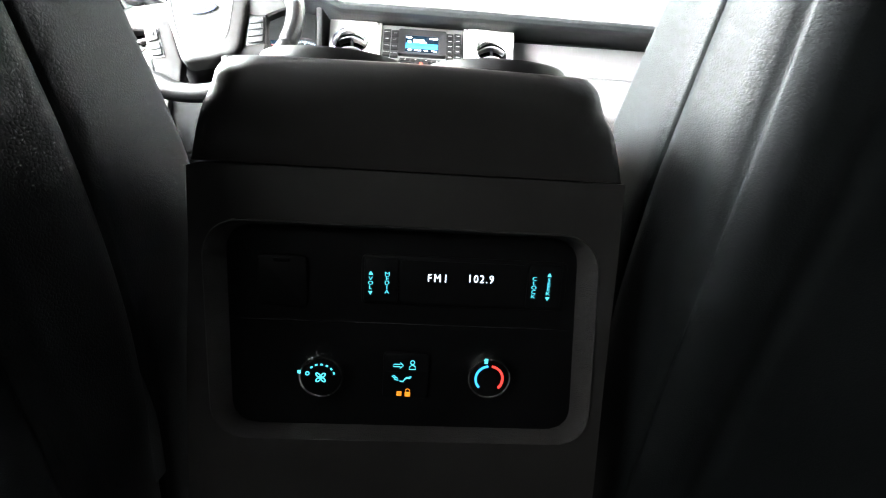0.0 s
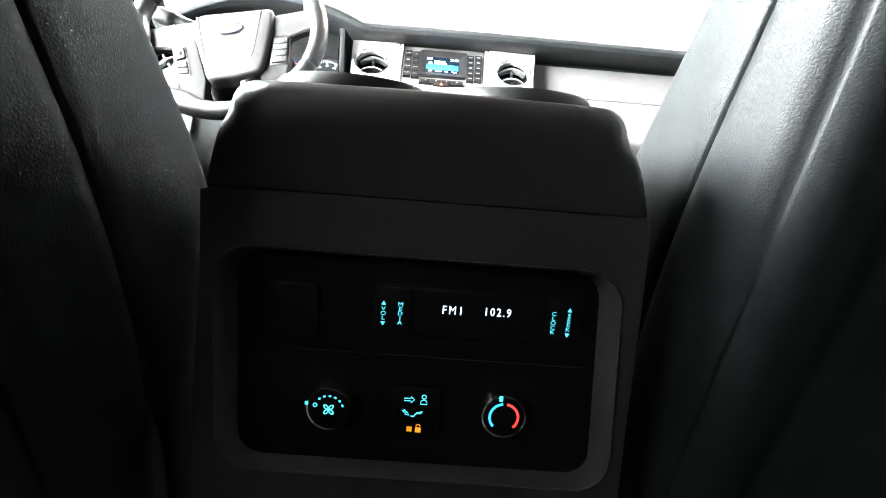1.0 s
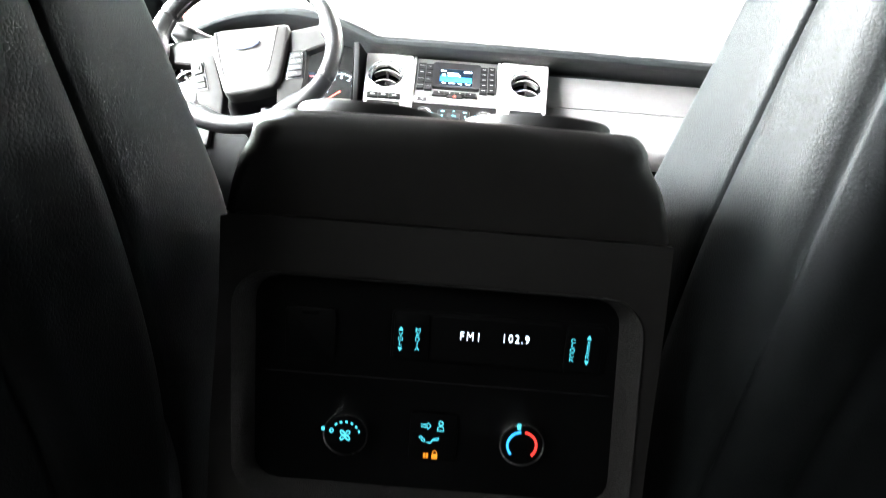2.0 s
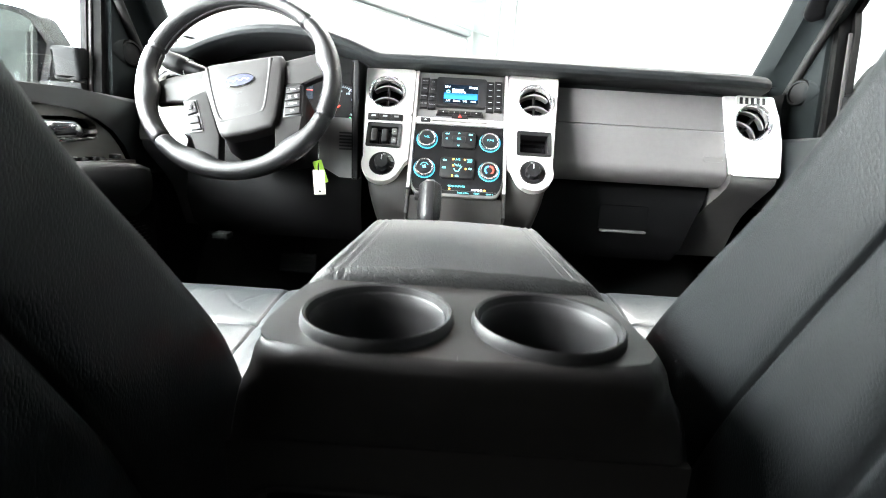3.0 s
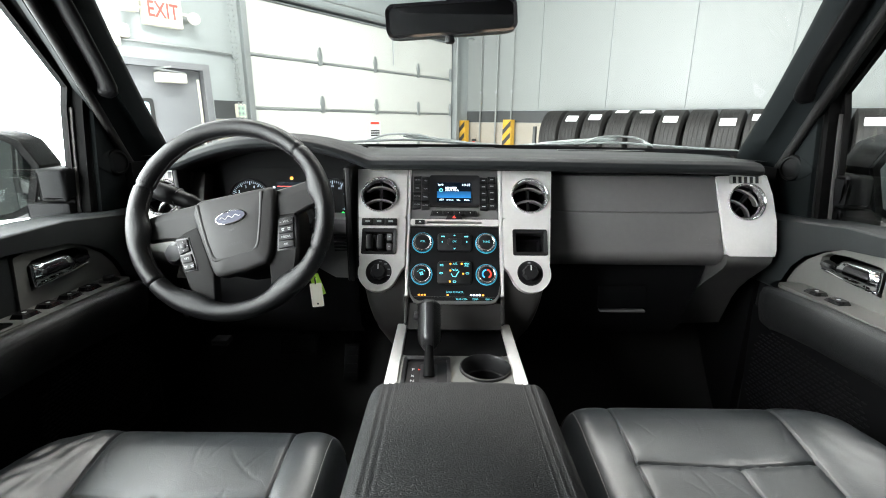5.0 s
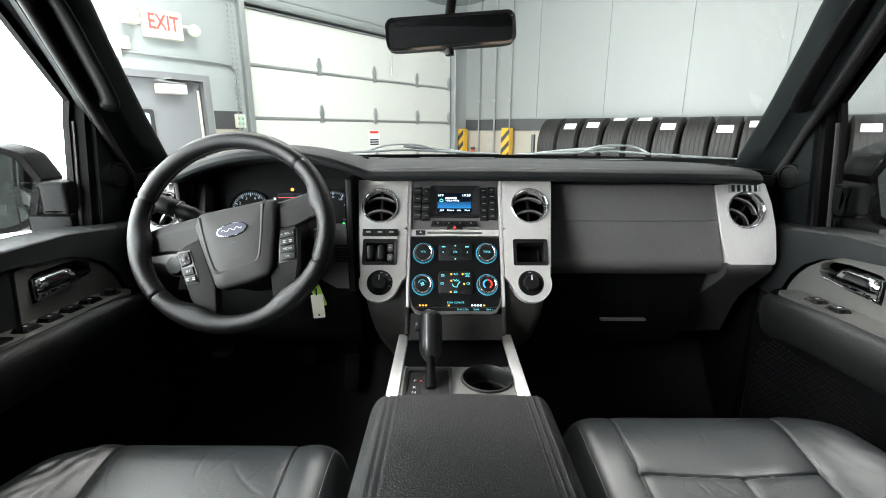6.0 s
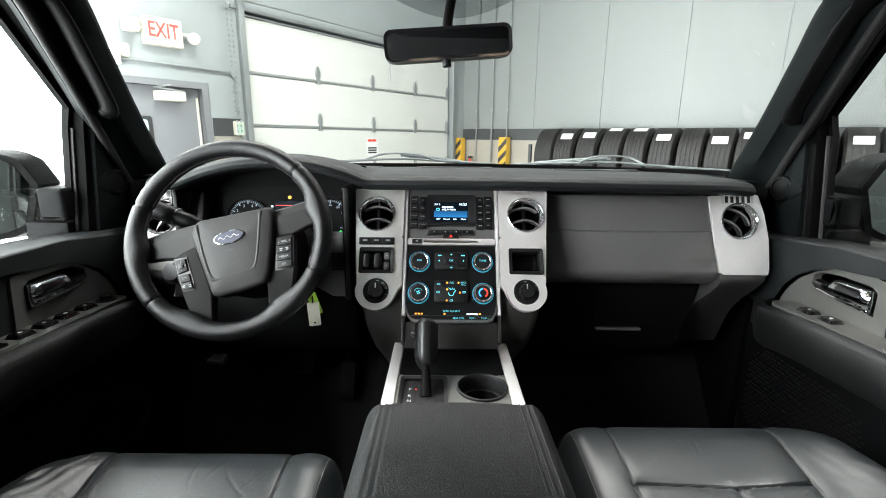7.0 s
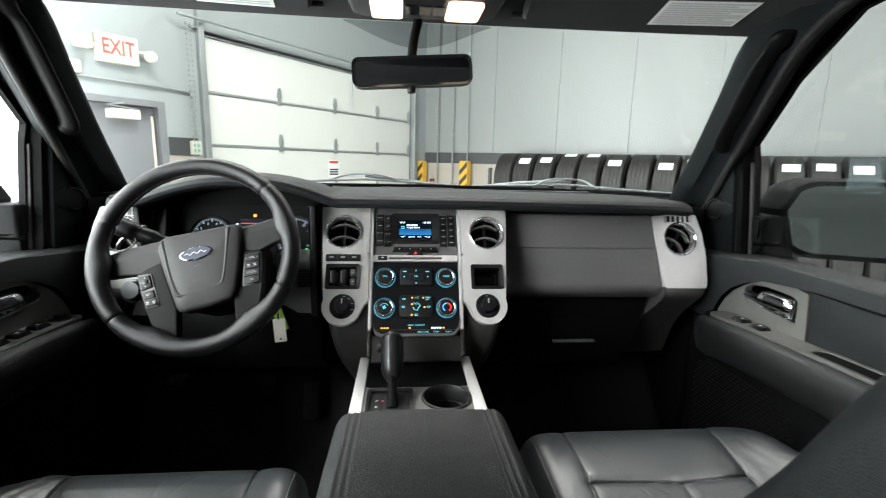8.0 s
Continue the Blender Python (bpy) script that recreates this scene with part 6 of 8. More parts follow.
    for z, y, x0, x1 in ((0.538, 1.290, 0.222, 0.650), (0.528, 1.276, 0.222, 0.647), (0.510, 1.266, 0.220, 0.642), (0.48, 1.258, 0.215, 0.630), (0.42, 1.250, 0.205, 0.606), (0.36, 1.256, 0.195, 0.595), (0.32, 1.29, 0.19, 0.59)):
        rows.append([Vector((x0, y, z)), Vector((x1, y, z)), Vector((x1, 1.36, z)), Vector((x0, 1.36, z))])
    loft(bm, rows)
    gb = part("glove_box", bm, shaded_black_plastic, d, "black glove box lid")
    bm = bmesh.new()
    prism(bm, rrect(0.372, 0.496, 0.0, 0.062, 0.006, 3), frame_of((0, 1.2505, 0.405), (1, 0, 0), (0, 0.10, 1)), 0.0, 0.004, 0.002, 2)
    part("latch_plate", bm, shaded_black_plastic, gb)
    bm = bmesh.new()
    box(bm, 0.376, 0.492, 1.236, 1.252, 0.399, 0.405, 0.0025, 2)
    part("latch", bm, material("latch_grey", (0.09, 0.09, 0.09), 0.4), gb, "grey latch lip")
    for sx in (-1, 1):
        top = [(0.628, 0.742), (0.748, 0.746), (0.762, 0.70), (0.770, 0.64), (0.767, 0.560), (0.650, 0.560), (0.641, 0.62)]
        c = (sx * 0.700, (0.684 - 0.70) * KR)
        bm = bmesh.new()
        ring(bm, star(P([(sx * x, z) for x, z in top], KR), c, 90), star(circle(c[0], c[1], 0.0445, 90), c, 90), RIGHT, -0.03, 0.006)
        # uneven light painted in: paler silver on the right end, darker on the left
        part("end_panel", bm, end_silver_lit if sx > 0 else bezel_silver, d, "satin silver end panel")
        bm = bmesh.new()
        rows = []
        for z, y, xa, xb in ((0.58, 1.2085, 0.651, 0.767), (0.5595, 1.1985, 0.650, 0.767), (0.545, 1.1965, 0.650, 0.764), (0.53, 1.204, 0.649, 0.760), (0.51, 1.222, 0.646, 0.756), (0.48, 1.250, 0.638, 0.752), (0.45, 1.274, 0.631, 0.750), (0.42, 1.292, 0.625, 0.75), (0.37, 1.312, 0.617, 0.75), (0.33, 1.325, 0.612, 0.748)):
            rows.append([Vector((sx * xa, y, z)), Vector((sx * xb, y + 0.01, z)), Vector((sx * xb, 1.36, z)), Vector((sx * xa, 1.36, z))])
        loft(bm, rows)
        part("end_leg", bm, leg_silver_shaded, d, "silver end panel leg curving under", sharp=60)
        air_vent(d, RIGHT @ Matrix.Translation((c[0], c[1], 0.006)), 0.0455, turn=-sx * 38)
        part("vent_well", prism(bmesh.new(), circle(c[0], c[1], 0.046, 32), RIGHT, -0.06, -0.055), satin_black, d)
        gm = at_right(sx * 0.697, 0.736, 0.006)
        bm = bmesh.new()
        ring(bm, rrect(-0.038, 0.038, -0.0125, 0.009, 0.003, 3), rrect(-0.034, 0.034, -0.0105, 0.0065, 0.002, 3), gm, -0.01, 0.003, 0.001)
        g = part("demister_frame", bm, silver, d)
        for k in range(5):
            bm = bmesh.new()
            box(bm, -0.030 + 0.0135 * k, -0.0225 + 0.0135 * k, -0.010, 0.006, -0.008, 0.0005, m=gm)
            part("demister_slot", bm, satin_black, g)
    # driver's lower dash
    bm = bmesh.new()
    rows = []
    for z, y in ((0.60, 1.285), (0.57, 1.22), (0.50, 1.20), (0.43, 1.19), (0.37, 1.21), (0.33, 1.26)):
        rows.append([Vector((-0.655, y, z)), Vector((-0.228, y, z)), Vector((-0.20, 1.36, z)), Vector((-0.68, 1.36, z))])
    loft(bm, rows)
    knee = part("knee_panel", bm, shaded_black_plastic, d)
    bm = bmesh.new()
    rows = [[Vector((x, y - 0.1 * (0.60 - z), z)) for x, y in ((-0.335, 1.215), (-0.335, 1.30), (-0.232, 1.30), (-0.232, 1.205))] for z in (0.64, 0.56, 0.50)]
    loft(bm, rows)
    ip = part("ignition_panel", bm, charcoal, d)
    bm = bmesh.new()
    for k in range(6):
        box(bm, -0.283, -0.252, 1.1985, 1.204, 0.566 + 0.0075 * k, 0.570 + 0.0075 * k)
    part("slots", bm, satin_black, ip)
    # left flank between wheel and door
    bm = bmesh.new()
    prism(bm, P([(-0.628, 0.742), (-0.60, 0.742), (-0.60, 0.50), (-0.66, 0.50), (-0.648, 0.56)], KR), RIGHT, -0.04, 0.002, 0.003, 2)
    part("left_flank", bm, silver_shaded, d)
    lm = at_right(-0.675, 0.555, 0.004)
    bm = bmesh.new()
    lathe(bm, [(0.028, -0.01), (0.028, 0.006), (0.022, 0.008), (0.019, 0.022), (0, 0.023)], lm @ Matrix.Translation((0.02, 0.0, 0.0)), 28)
    part("light_switch", bm, satin_black, d, "black light switch")

    # instruments
    cm = frame_of((0, 1.30, 0.682), (1, 0, 0), (0, 0.15, 1))
    fc = part("cluster_face", prism(bmesh.new(), rrect(-0.625, -0.235, -0.13, 0.07, 0.02, 4), cm, -0.01, 0.0), shaded_black_plastic, d, "black instrument face with lit dials")
    for x, r, n in ((-0.513, 0.047, 8), (-0.305, 0.050, 9)):
        y = -0.012
        bm = bmesh.new()
        ring(bm, circle(x, y, r * 1.12, 48), circle(x, y, r * 1.06, 48), cm, 0.0, 0.006, 0.002)
        g = part("dial_ring", bm, satin_black, fc)
        bm = bmesh.new()
        for k in range(41):
            a = radians(215 - 250 * k / 40)
            w, l = (0.0011, 0.009) if k % 5 == 0 else (0.0005, 0.005)
            box(bm, r - l, r, -w, w, 0.0002, 0.0008, m=cm @ Matrix.Translation((x, y, 0)) @ pose(0, 0, 0, 0, 0, math.degrees(a)))
        part("tick_marks", bm, dim_white, g)
        for k in range(n):
            a = radians(215 - 250 * k / (n - 1))
            words(str(k if n == 8 else 20 * k), 0.0095 if n == 8 else 0.0070, cm @ Matrix.Translation((x + r * 0.72 * math.cos(a), y + r * 0.72 * math.sin(a), 0)), dim_white, g, "dial_number")
        a = radians(215 if n == 9 else 190)
        bm = bmesh.new()
        prism(bm, [(0, -0.0015), (r * 0.85, -0.0004), (r * 0.85, 0.0004), (0, 0.0015)], cm @ Matrix.Translation((x, y, 0.003)) @ pose(0, 0, 0, 0, 0, math.degrees(a)), 0, 0.001)
        part("needle", bm, glow_red, g)
    part("info_screen", prism(bmesh.new(), rrect(-0.445, -0.375, 0.0, 0.034, 0.002, 2), cm, 0.0, 0.001), screen_dark, fc)
    bars(cm @ Matrix.Translation((0, 0, 0.001)), [(-0.443, -0.377, 0.022, 0.0235)], glow_red, fc, "screen_line")
    for x0, x1, z0, z1 in ((-0.42, -0.395, 0.012, 0.016), (-0.454, -0.449, 0.018, 0.022)):
        bars(cm @ Matrix.Translation((0, 0, 0.001)), [(x0, x1, z0, z1)], glow_white, fc, "screen_bar")
    pad(fc, cm, circle(-0.407, 0.043, 0.0042, 14), 0.001, glow_orange, "warning_lamp", 0, "orange warning lamp")
    pad(fc, cm, circle(-0.279, -0.043, 0.0036, 14), 0.001, glow_green, "gear_lamp", 0, "green lamp")
    return d


dashboard()


# ---- steering wheel ----
def steering_wheel():
    d = thing("steering_wheel", (-0.42, 1.15, 0.60), "black leather steering wheel with a grey hub and switch pads", "steering wheel")
    m = frame_of((-0.42, 0.988, 0.690), (1, 0, 0), (0, 0.45, 1)) @ pose(0, 0, 0, 0, 0, 9.0)
    R, r = 0.1755, 0.0165
    bm = bmesh.new()
    rings = []
    for k in range(360):
        a = 2 * math.pi * k / 360
        cl = math.degrees(a)
        swell = sum(0.0105 * math.exp(-(((cl - c + 180) % 360 - 180) / w) ** 2) for c, w in ((11, 9), (180, 9), (242, 12), (303, 12)))
        cut = 1.0 - sum(0.17 * math.exp(-(((cl - c + 180) % 360 - 180) / 0.75) ** 2) for c in (38.4, 152.5, 216.0, 331.3))
        row = []
        for j in range(24):
            b = 2 * math.pi * j / 24
            rad = R + r * cut * math.cos(b) - swell * max(0.0, -math.cos(b))
            row.append(m @ Vector((rad * math.cos(a), rad * math.sin(a), 1.08 * r * cut * math.sin(b))))
        rings.append(row)
    loft(bm, rings, closed=True)
    rim = part("rim", bm, leather_wheel, d, "black leather wheel rim", sharp=70)
    bm = bmesh.new()
    for a0, a1, cnt in ((41, 150, 100), (190, 214, 24), (22, 36, 14), (334, 356, 22), (155, 170, 15)):
        for k in range(cnt):
            a = radians(a0 + (a1 - a0) * k / (cnt - 1))
            c = m @ Vector(((R - r * 0.98) * math.cos(a), (R - r * 0.98) * math.sin(a), 0.002))
            box(bm, -0.0016, 0.0016, -0.0009, 0.0009, -0.0022, 0.0022, m=Matrix.Translation(c) @ m.to_3x3().to_4x4() @ pose(0, 0, 0, 0, 0, math.degrees(a)) @ pose(0, 0, 0, 30))
    tagged(part("rim_stitching", bm, thread_dark, rim), kind="stuff")
    # airbag cover with its raised shield line and badge
    face = m
    hub = [(-0.0707, 0.0137), (-0.063, 0.0345), (-0.0526, 0.0395), (0.0109, 0.0435), (0.0734, 0.0479), (0.0835, 0.046), (0.086, 0.0378), (0.078, -0.0253), (0.0682, -0.080), (0.0588, -0.0957), (0.0202, -0.1045), (-0.0285, -0.1095), (-0.0386, -0.1034), (-0.0483, -0.0687)]
    hc = (0.006, -0.030)
    outline = star(hub, hc, 96)
    bm = bmesh.new()
    rows = []
    for s, h in ((1.0, -0.028), (1.0, -0.004), (0.985, 0.0), (0.955, 0.0025), (0.90, 0.004), (0.5, 0.0065), (0.1, 0.007)):
        rows.append([m @ Vector((hc[0] + (x - hc[0]) * s, hc[1] + (y - hc[1]) * s, h)) for x, y in outline])
    loft(bm, rows)
    hb = part("hub", bm, wheel_grey, d, "charcoal grained airbag cover", sharp=50)
    so = arc_line([(-0.0625, 0.030, 0), (-0.0507, -0.0325, 0), (-0.0425, -0.069, 0), (-0.037, -0.0795, 0), (-0.0231, -0.0815, 0), (0.0384, -0.0711, 0), (0.0490, -0.063, 0), (0.0525, -0.050, 0), (0.0588, -0.0122, 0), (0.0660, 0.0400, 0)], 6)
    si = arc_line([(-0.0550, 0.030, 0), (-0.0445, -0.0310, 0), (-0.0355, -0.063, 0), (-0.031, -0.0705, 0), (-0.0215, -0.0730, 0), (0.0330, -0.0630, 0), (0.0405, -0.057, 0), (0.0445, -0.047, 0), (0.0505, -0.0110, 0), (0.0570, 0.0390, 0)], 6)
    bm = bmesh.new()
    rows = []
    for p, q in zip(so, si):
        rows.append([m @ Vector((p.x + (q.x - p.x) * t, p.y + (q.y - p.y) * t, h)) for t, h in ((0.0, 0.001), (0.12, 0.0050), (0.35, 0.0062), (0.7, 0.0060), (1.0, 0.004))])
    loft(bm, rows)
    part("shield_line", bm, material("shield_grey", (0.028, 0.0275, 0.027), 0.45, spec=0.25), hb, "grey raised shield outline", sharp=50)
    bm = bmesh.new()
    oval = [(0.0285 * math.cos(2 * math.pi * k / 48), 0.0122 * math.sin(2 * math.pi * k / 48)) for k in range(48)]
    om = m @ Matrix.Translation((0.0027, -0.0024, 0.0085)) @ pose(0, 0, 0, 0, 0, 8)
    prism(bm, oval, om, -0.004, 0.001, 0.001, 2)
    em = part("badge_rim", bm, chrome, hb, "blue and chrome oval badge")
    bm = bmesh.new()
    prism(bm, [(x * 0.945, y * 0.885) for x, y in oval], om, 0.001, 0.0016)
    part("badge_field", bm, oval_blue, em)
    bm = bmesh.new()
    tube(bm, [om @ Vector((-0.019 + 0.038 * k / 60, 0.0003 + 0.0022 * math.sin(k * 0.31), 0.0019)) for k in range(61)], 0.00055, 5)
    part("badge_shape", bm, label_paper, em)
    words("AIRBAG", 0.0075, m @ Matrix.Translation((0.006, -0.053, 0.0066)) @ pose(0, 0, 0, 0, 0, 8), satin_black, hb, "embossed_word")
    bars(m @ Matrix.Translation((0.003, -0.026, 0.0066)) @ pose(0, 0, 0, 0, 0, 8), [(-0.005, 0.005, -0.0015, 0.0015)], satin_black, hb)
    # spokes: a creased arm to each side and a lower leg under it
    arms = ([(-0.164, 0.022, 0.006, -0.022), (-0.13, 0.0305, 0.012, -0.0215), (-0.10, 0.0335, 0.014, -0.026), (-0.06, 0.038, 0.016, -0.03)],
            [(0.07, 0.041, 0.024, -0.012), (0.11, 0.047, 0.029, -0.010), (0.1419, 0.053, 0.036, 0.003), (0.164, 0.056, 0.04, 0.008)])
    legs = ([(-0.1113, -0.0253), (-0.1054, -0.0584), (-0.091, -0.1155), (-0.082, -0.135), (-0.0448, -0.158), (-0.043, -0.0989), (-0.0677, -0.005), (-0.095, -0.015)],
            [(0.0744, -0.0059), (0.1168, -0.0062), (0.1104, -0.0763), (0.1032, -0.1087), (0.096, -0.130), (0.058, -0.155), (0.0599, -0.095)])
    keys = ([("", ((-0.1076, -0.0275), (-0.0863, -0.0268), (-0.0811, -0.0521), (-0.1012, -0.0575))), ("SET", ((-0.1012, -0.0575), (-0.0800, -0.0565), (-0.0763, -0.0725), (-0.0968, -0.0741))), ("", ((-0.0968, -0.0741), (-0.0763, -0.0725), (-0.0734, -0.0864), (-0.0939, -0.0877)))],
            [(t, tuple((0.0846 - 0.0060 * e / 4 + 0.0296 * f - 0.0019 * f * e / 4 * -1, -0.0158 - 0.0571 * e / 4 + 0.0016 * f) for e, f in ((k, 0), (k, 1), (k + 1, 1), (k + 1, 0)))) for k, t in enumerate(("VOL", "", "MEDIA", "OK"))])
    for side in (0, 1):
        bm = bmesh.new()
        rows = []
        ends = arms[side]
        for e in range(19):
            t = e / 18 * (len(ends) - 1)
            k = min(int(t), len(ends) - 2)
            x, up, mid, lo = [p + (q - p) * (t - k) for p, q in zip(ends[k], ends[k + 1])]
            rows.append([m @ Vector((x, y, h)) for y, h in ((up, -0.030), (up, -0.014), (up - 0.003, -0.0105), (mid + 0.001, -0.0065), (mid - 0.001, -0.0068), (lo + 0.003, -0.0125), (lo, -0.016), (lo, -0.030))])
        loft(bm, rows)
        sp = part("spoke", bm, wheel_grey, d, "charcoal creased wheel spoke", sharp=30)
        bm = bmesh.new()
        prism(bm, legs[side], m, -0.032, -0.0095, 0.0035, 3)
        part("lower_spoke", bm, spoke_dark, d, "charcoal lower wheel spoke", sharp=40)
        quads = keys[side]
        us = [p for _, q in quads for p in q]
        pod = [(quads[0][1][0][0] - 0.002, quads[0][1][0][1] + 0.002), (quads[0][1][1][0] + 0.002, quads[0][1][1][1] + 0.002)] + [(q[2][0] + 0.002, q[2][1] - (0.002 if i == len(quads) - 1 else 0)) for i, (_, q) in enumerate(quads)] + [(quads[-1][1][3][0] - 0.002, quads[-1][1][3][1] - 0.002)]
        bm = bmesh.new()
        prism(bm, pod, m, -0.014, -0.0080, 0.001, 2)
        pd = part("switch_pod", bm, satin_black, d, "black switch pod")
        for txt, q in quads:
            cx, cy = sum(p[0] for p in q) / 4, sum(p[1] for p in q) / 4
            bm = bmesh.new()
            prism(bm, [(cx + (x - cx) * 0.92, cy + (y - cy) * 0.90) for x, y in q], m, -0.010, -0.0045, 0.0015, 3)
            key = part("wheel_key", bm, plastic, pd)
            tm = m @ Matrix.Translation((cx, cy, -0.0044)) @ pose(0, 0, 0, 0, 0, 3)
            if txt:
                words(txt, 0.0058, tm, grey_print, key)
                if txt == "VOL":
                    bars(tm, [(-0.0115, -0.0090, -0.0003, 0.0003), (0.0090, 0.0115, -0.0003, 0.0003), (0.0099, 0.0106, -0.0011, 0.0011)], grey_print, key)
            elif side == 0 and cy > -0.05:
                for a in range(4):
                    pad(key, tm @ pose(0, 0, 0, 0, 0, 90 * a) @ Matrix.Translation((0.0082, 0, 0)), [(-0.0009, -0.0012), (0.0011, 0.0), (-0.0009, 0.0012)], 0.0003, grey_print, "arrow", 0)
                pad(key, tm, rrect(-0.0045, 0.0045, -0.0045, 0.0045, 0.001, 2), 0.0015, satin_black, "middle_key", 0.0008)
            else:
                bars(tm, [(-0.0085, -0.0030, 0.0004, 0.0020), (-0.0080, -0.0035, -0.0026, -0.0010), (0.0030, 0.0085, 0.0004, 0.0020), (0.0035, 0.0080, -0.0026, -0.0010)], grey_print, key)
    m = face
    # column and stalk
    bm = bmesh.new()
    rows = []
    for h, a, b in ((-0.03, 0.050, 0.05), (-0.06, 0.070, 0.065), (-0.14, 0.085, 0.08), (-0.24, 0.08, 0.08)):
        rows.append([m @ Vector((x, y - 0.01, h)) for x, y in rrect(-a, a, -b, b, 0.03, 5)])
    loft(bm, rows)
    col = part("column_shroud", bm, plastic, d)
    bm = bmesh.new()
    pts = [m @ Vector(p) for p in ((-0.05, 0.034, -0.06), (-0.0955, 0.0557, -0.052), (-0.13, 0.074, -0.050), (-0.168, 0.094, -0.050))]
    tube(bm, arc_line(pts, 5), [0.012] * 5 + [0.0155] * 5 + [0.0185] * 5 + [0.016], 18)
    st = part("stalk", bm, handle_black, d, "black turn signal stalk")
    bm = bmesh.new()
    for t in (0.62, 0.70, 0.80):
        p = pts[0].lerp(pts[3], t)
        q = (pts[3] - pts[0]).normalized()
        tube(bm, [p - q * 0.0005, p + q * 0.0005], 0.0187, 16)
    part("stalk_marks", bm, grey_print, st)
    # keys with a card tag
    k = thing("key_tag", (-0.30, 1.10, 0.44), "pale cardboard key tag with a green card, hanging from the ignition", "key tag")
    f = frame_of((-0.2985, 1.085, 0.496), (1, 0.15, 0.06), (-0.06, 0, 1))
    bm = bmesh.new()
    prism(bm, rrect(-0.0125, 0.0125, -0.024, 0.030, 0.002, 2), f, 0, 0.0012)
    part("card", bm, pale_card, k)
    bm = bmesh.new()
    prism(bm, rrect(-0.009, 0.011, -0.010, 0.040, 0.002, 2), f @ Matrix.Translation((0.006, 0.010, -0.004)) @ pose(0, 0, 0, 0, 0, 14), 0, 0.0012)
    part("green_tag", bm, green_card, k)
    bm = bmesh.new()
    prism(bm, circle(0, -0.017, 0.0022, 12), f, 0.0012, 0.0016)
    part("hole", bm, satin_black, k)
    bm = bmesh.new()
    tube(bm, [f @ Vector((0, 0.028, 0.001)), f @ Vector((0.0, 0.06, -0.01)), f @ Vector((0.0, 0.09, -0.03))], 0.002, 8)
    part("key_ring", bm, chrome, k)


steering_wheel()


# ---- centre console ----
def console():
    d = thing("centre_console", (0, 0.7, 0.0), "black centre console with a padded lid, shifter and cup holders", "centre console")

    # body: cross sections from the rear face to the dash
    def section(y, w, low, top, r):
        pts = [(-w * 1.02, low)] + [(-w + r * (1 - math.cos(a)), top - r + r * math.sin(a)) for a in [math.pi / 2 * k / 5 for k in range(6)]]
        pts += [(-x, z) for x, z in pts[::-1]]
        return [Vector((x, y, z)) for x, z in pts]
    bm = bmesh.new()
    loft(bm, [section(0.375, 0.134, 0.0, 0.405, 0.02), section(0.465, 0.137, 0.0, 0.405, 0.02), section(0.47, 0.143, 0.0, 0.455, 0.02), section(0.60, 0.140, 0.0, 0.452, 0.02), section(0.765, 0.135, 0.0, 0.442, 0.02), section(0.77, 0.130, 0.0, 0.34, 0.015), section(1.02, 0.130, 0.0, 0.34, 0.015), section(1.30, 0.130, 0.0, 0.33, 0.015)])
    part("body", bm, shaded_black_plastic, d)

    # padded lid
    def lid(u, v):
        y = 0.462 + 0.298 * v
        s = -1 + 2 * u
        zc = 0.503 - 0.012 * v
        ends = smooth(-0.012, 0.010, v) * smooth(1.012, 0.965, v)
        a = abs(s)
        if a < 0.72:
            x, z = a / 0.72 * 0.110, zc + 0.004 * (1 - (a / 0.72) ** 2)
        else:
            t = (a - 0.72) / 0.28
            x, z = 0.110 + 0.028 * math.sin(t * math.pi / 2), zc - 0.052 * (1 - math.cos(t * math.pi / 2)) ** 0.9
        for c in (0.097, 0.107):
            z -= 0.0010 * math.exp(-((x - c) / 0.0016) ** 2)
        z -= 0.014 * (1 - ends)
        z += 0.0006 * noise.noise(Vector((s * 8, y * 25, 3)))
        return Vector((math.copysign(x, s), y + 0.004 * (1 - ends) * (1 if v > 0.5 else -1), z))
    bm = bmesh.new()
    slab(bm, lid, 150, 70, (0, 0, -0.012))
    ld = part("lid", bm, leather_lid, d, "padded black leather armrest lid", sharp=70)
    for sx in (-1, 1):
        bm = bmesh.new()
        for x in (0.0935, 0.1025, 0.1105):
            for k in range(62):
                p = lid(0.5 + sx * 0.5 * x / 0.110 * 0.72, 0.03 + 0.94 * k / 61) if x < 0.110 else lid(0.5 + sx * 0.5 * (0.72 + 0.28 * 0.03), 0.03 + 0.94 * k / 61)
                box(bm, p.x - 0.0006, p.x + 0.0006, p.y - 0.0016, p.y + 0.0016, p.z - 0.0004, p.z + 0.0005)
        tagged(part("lid_stitching", bm, thread_dark, ld), kind="stuff")

    # rear deck with two cup wells, its shoulders and the rear cap
    cups = ((-0.0550, 0.383), (0.0620, 0.383))
    outline = [(-0.120, 0.457), (0.120, 0.457), (0.131, 0.44), (0.135, 0.37), (0.132, 0.346), (0.122, 0.333), (0.10, 0.327), (0.0, 0.320), (-0.10, 0.327), (-0.119, 0.333), (-0.128, 0.346), (-0.131, 0.37), (-0.128, 0.44)]
    dz = 0.4945
    deckm = frame_of((0, 0, dz), (1, 0, 0), (0, 1, 0))
    inset = [(x * 0.945, 0.39 + (y - 0.39) * (0.88 if y < 0.39 else 1.0)) for x, y in outline]
    bm = bmesh.new()
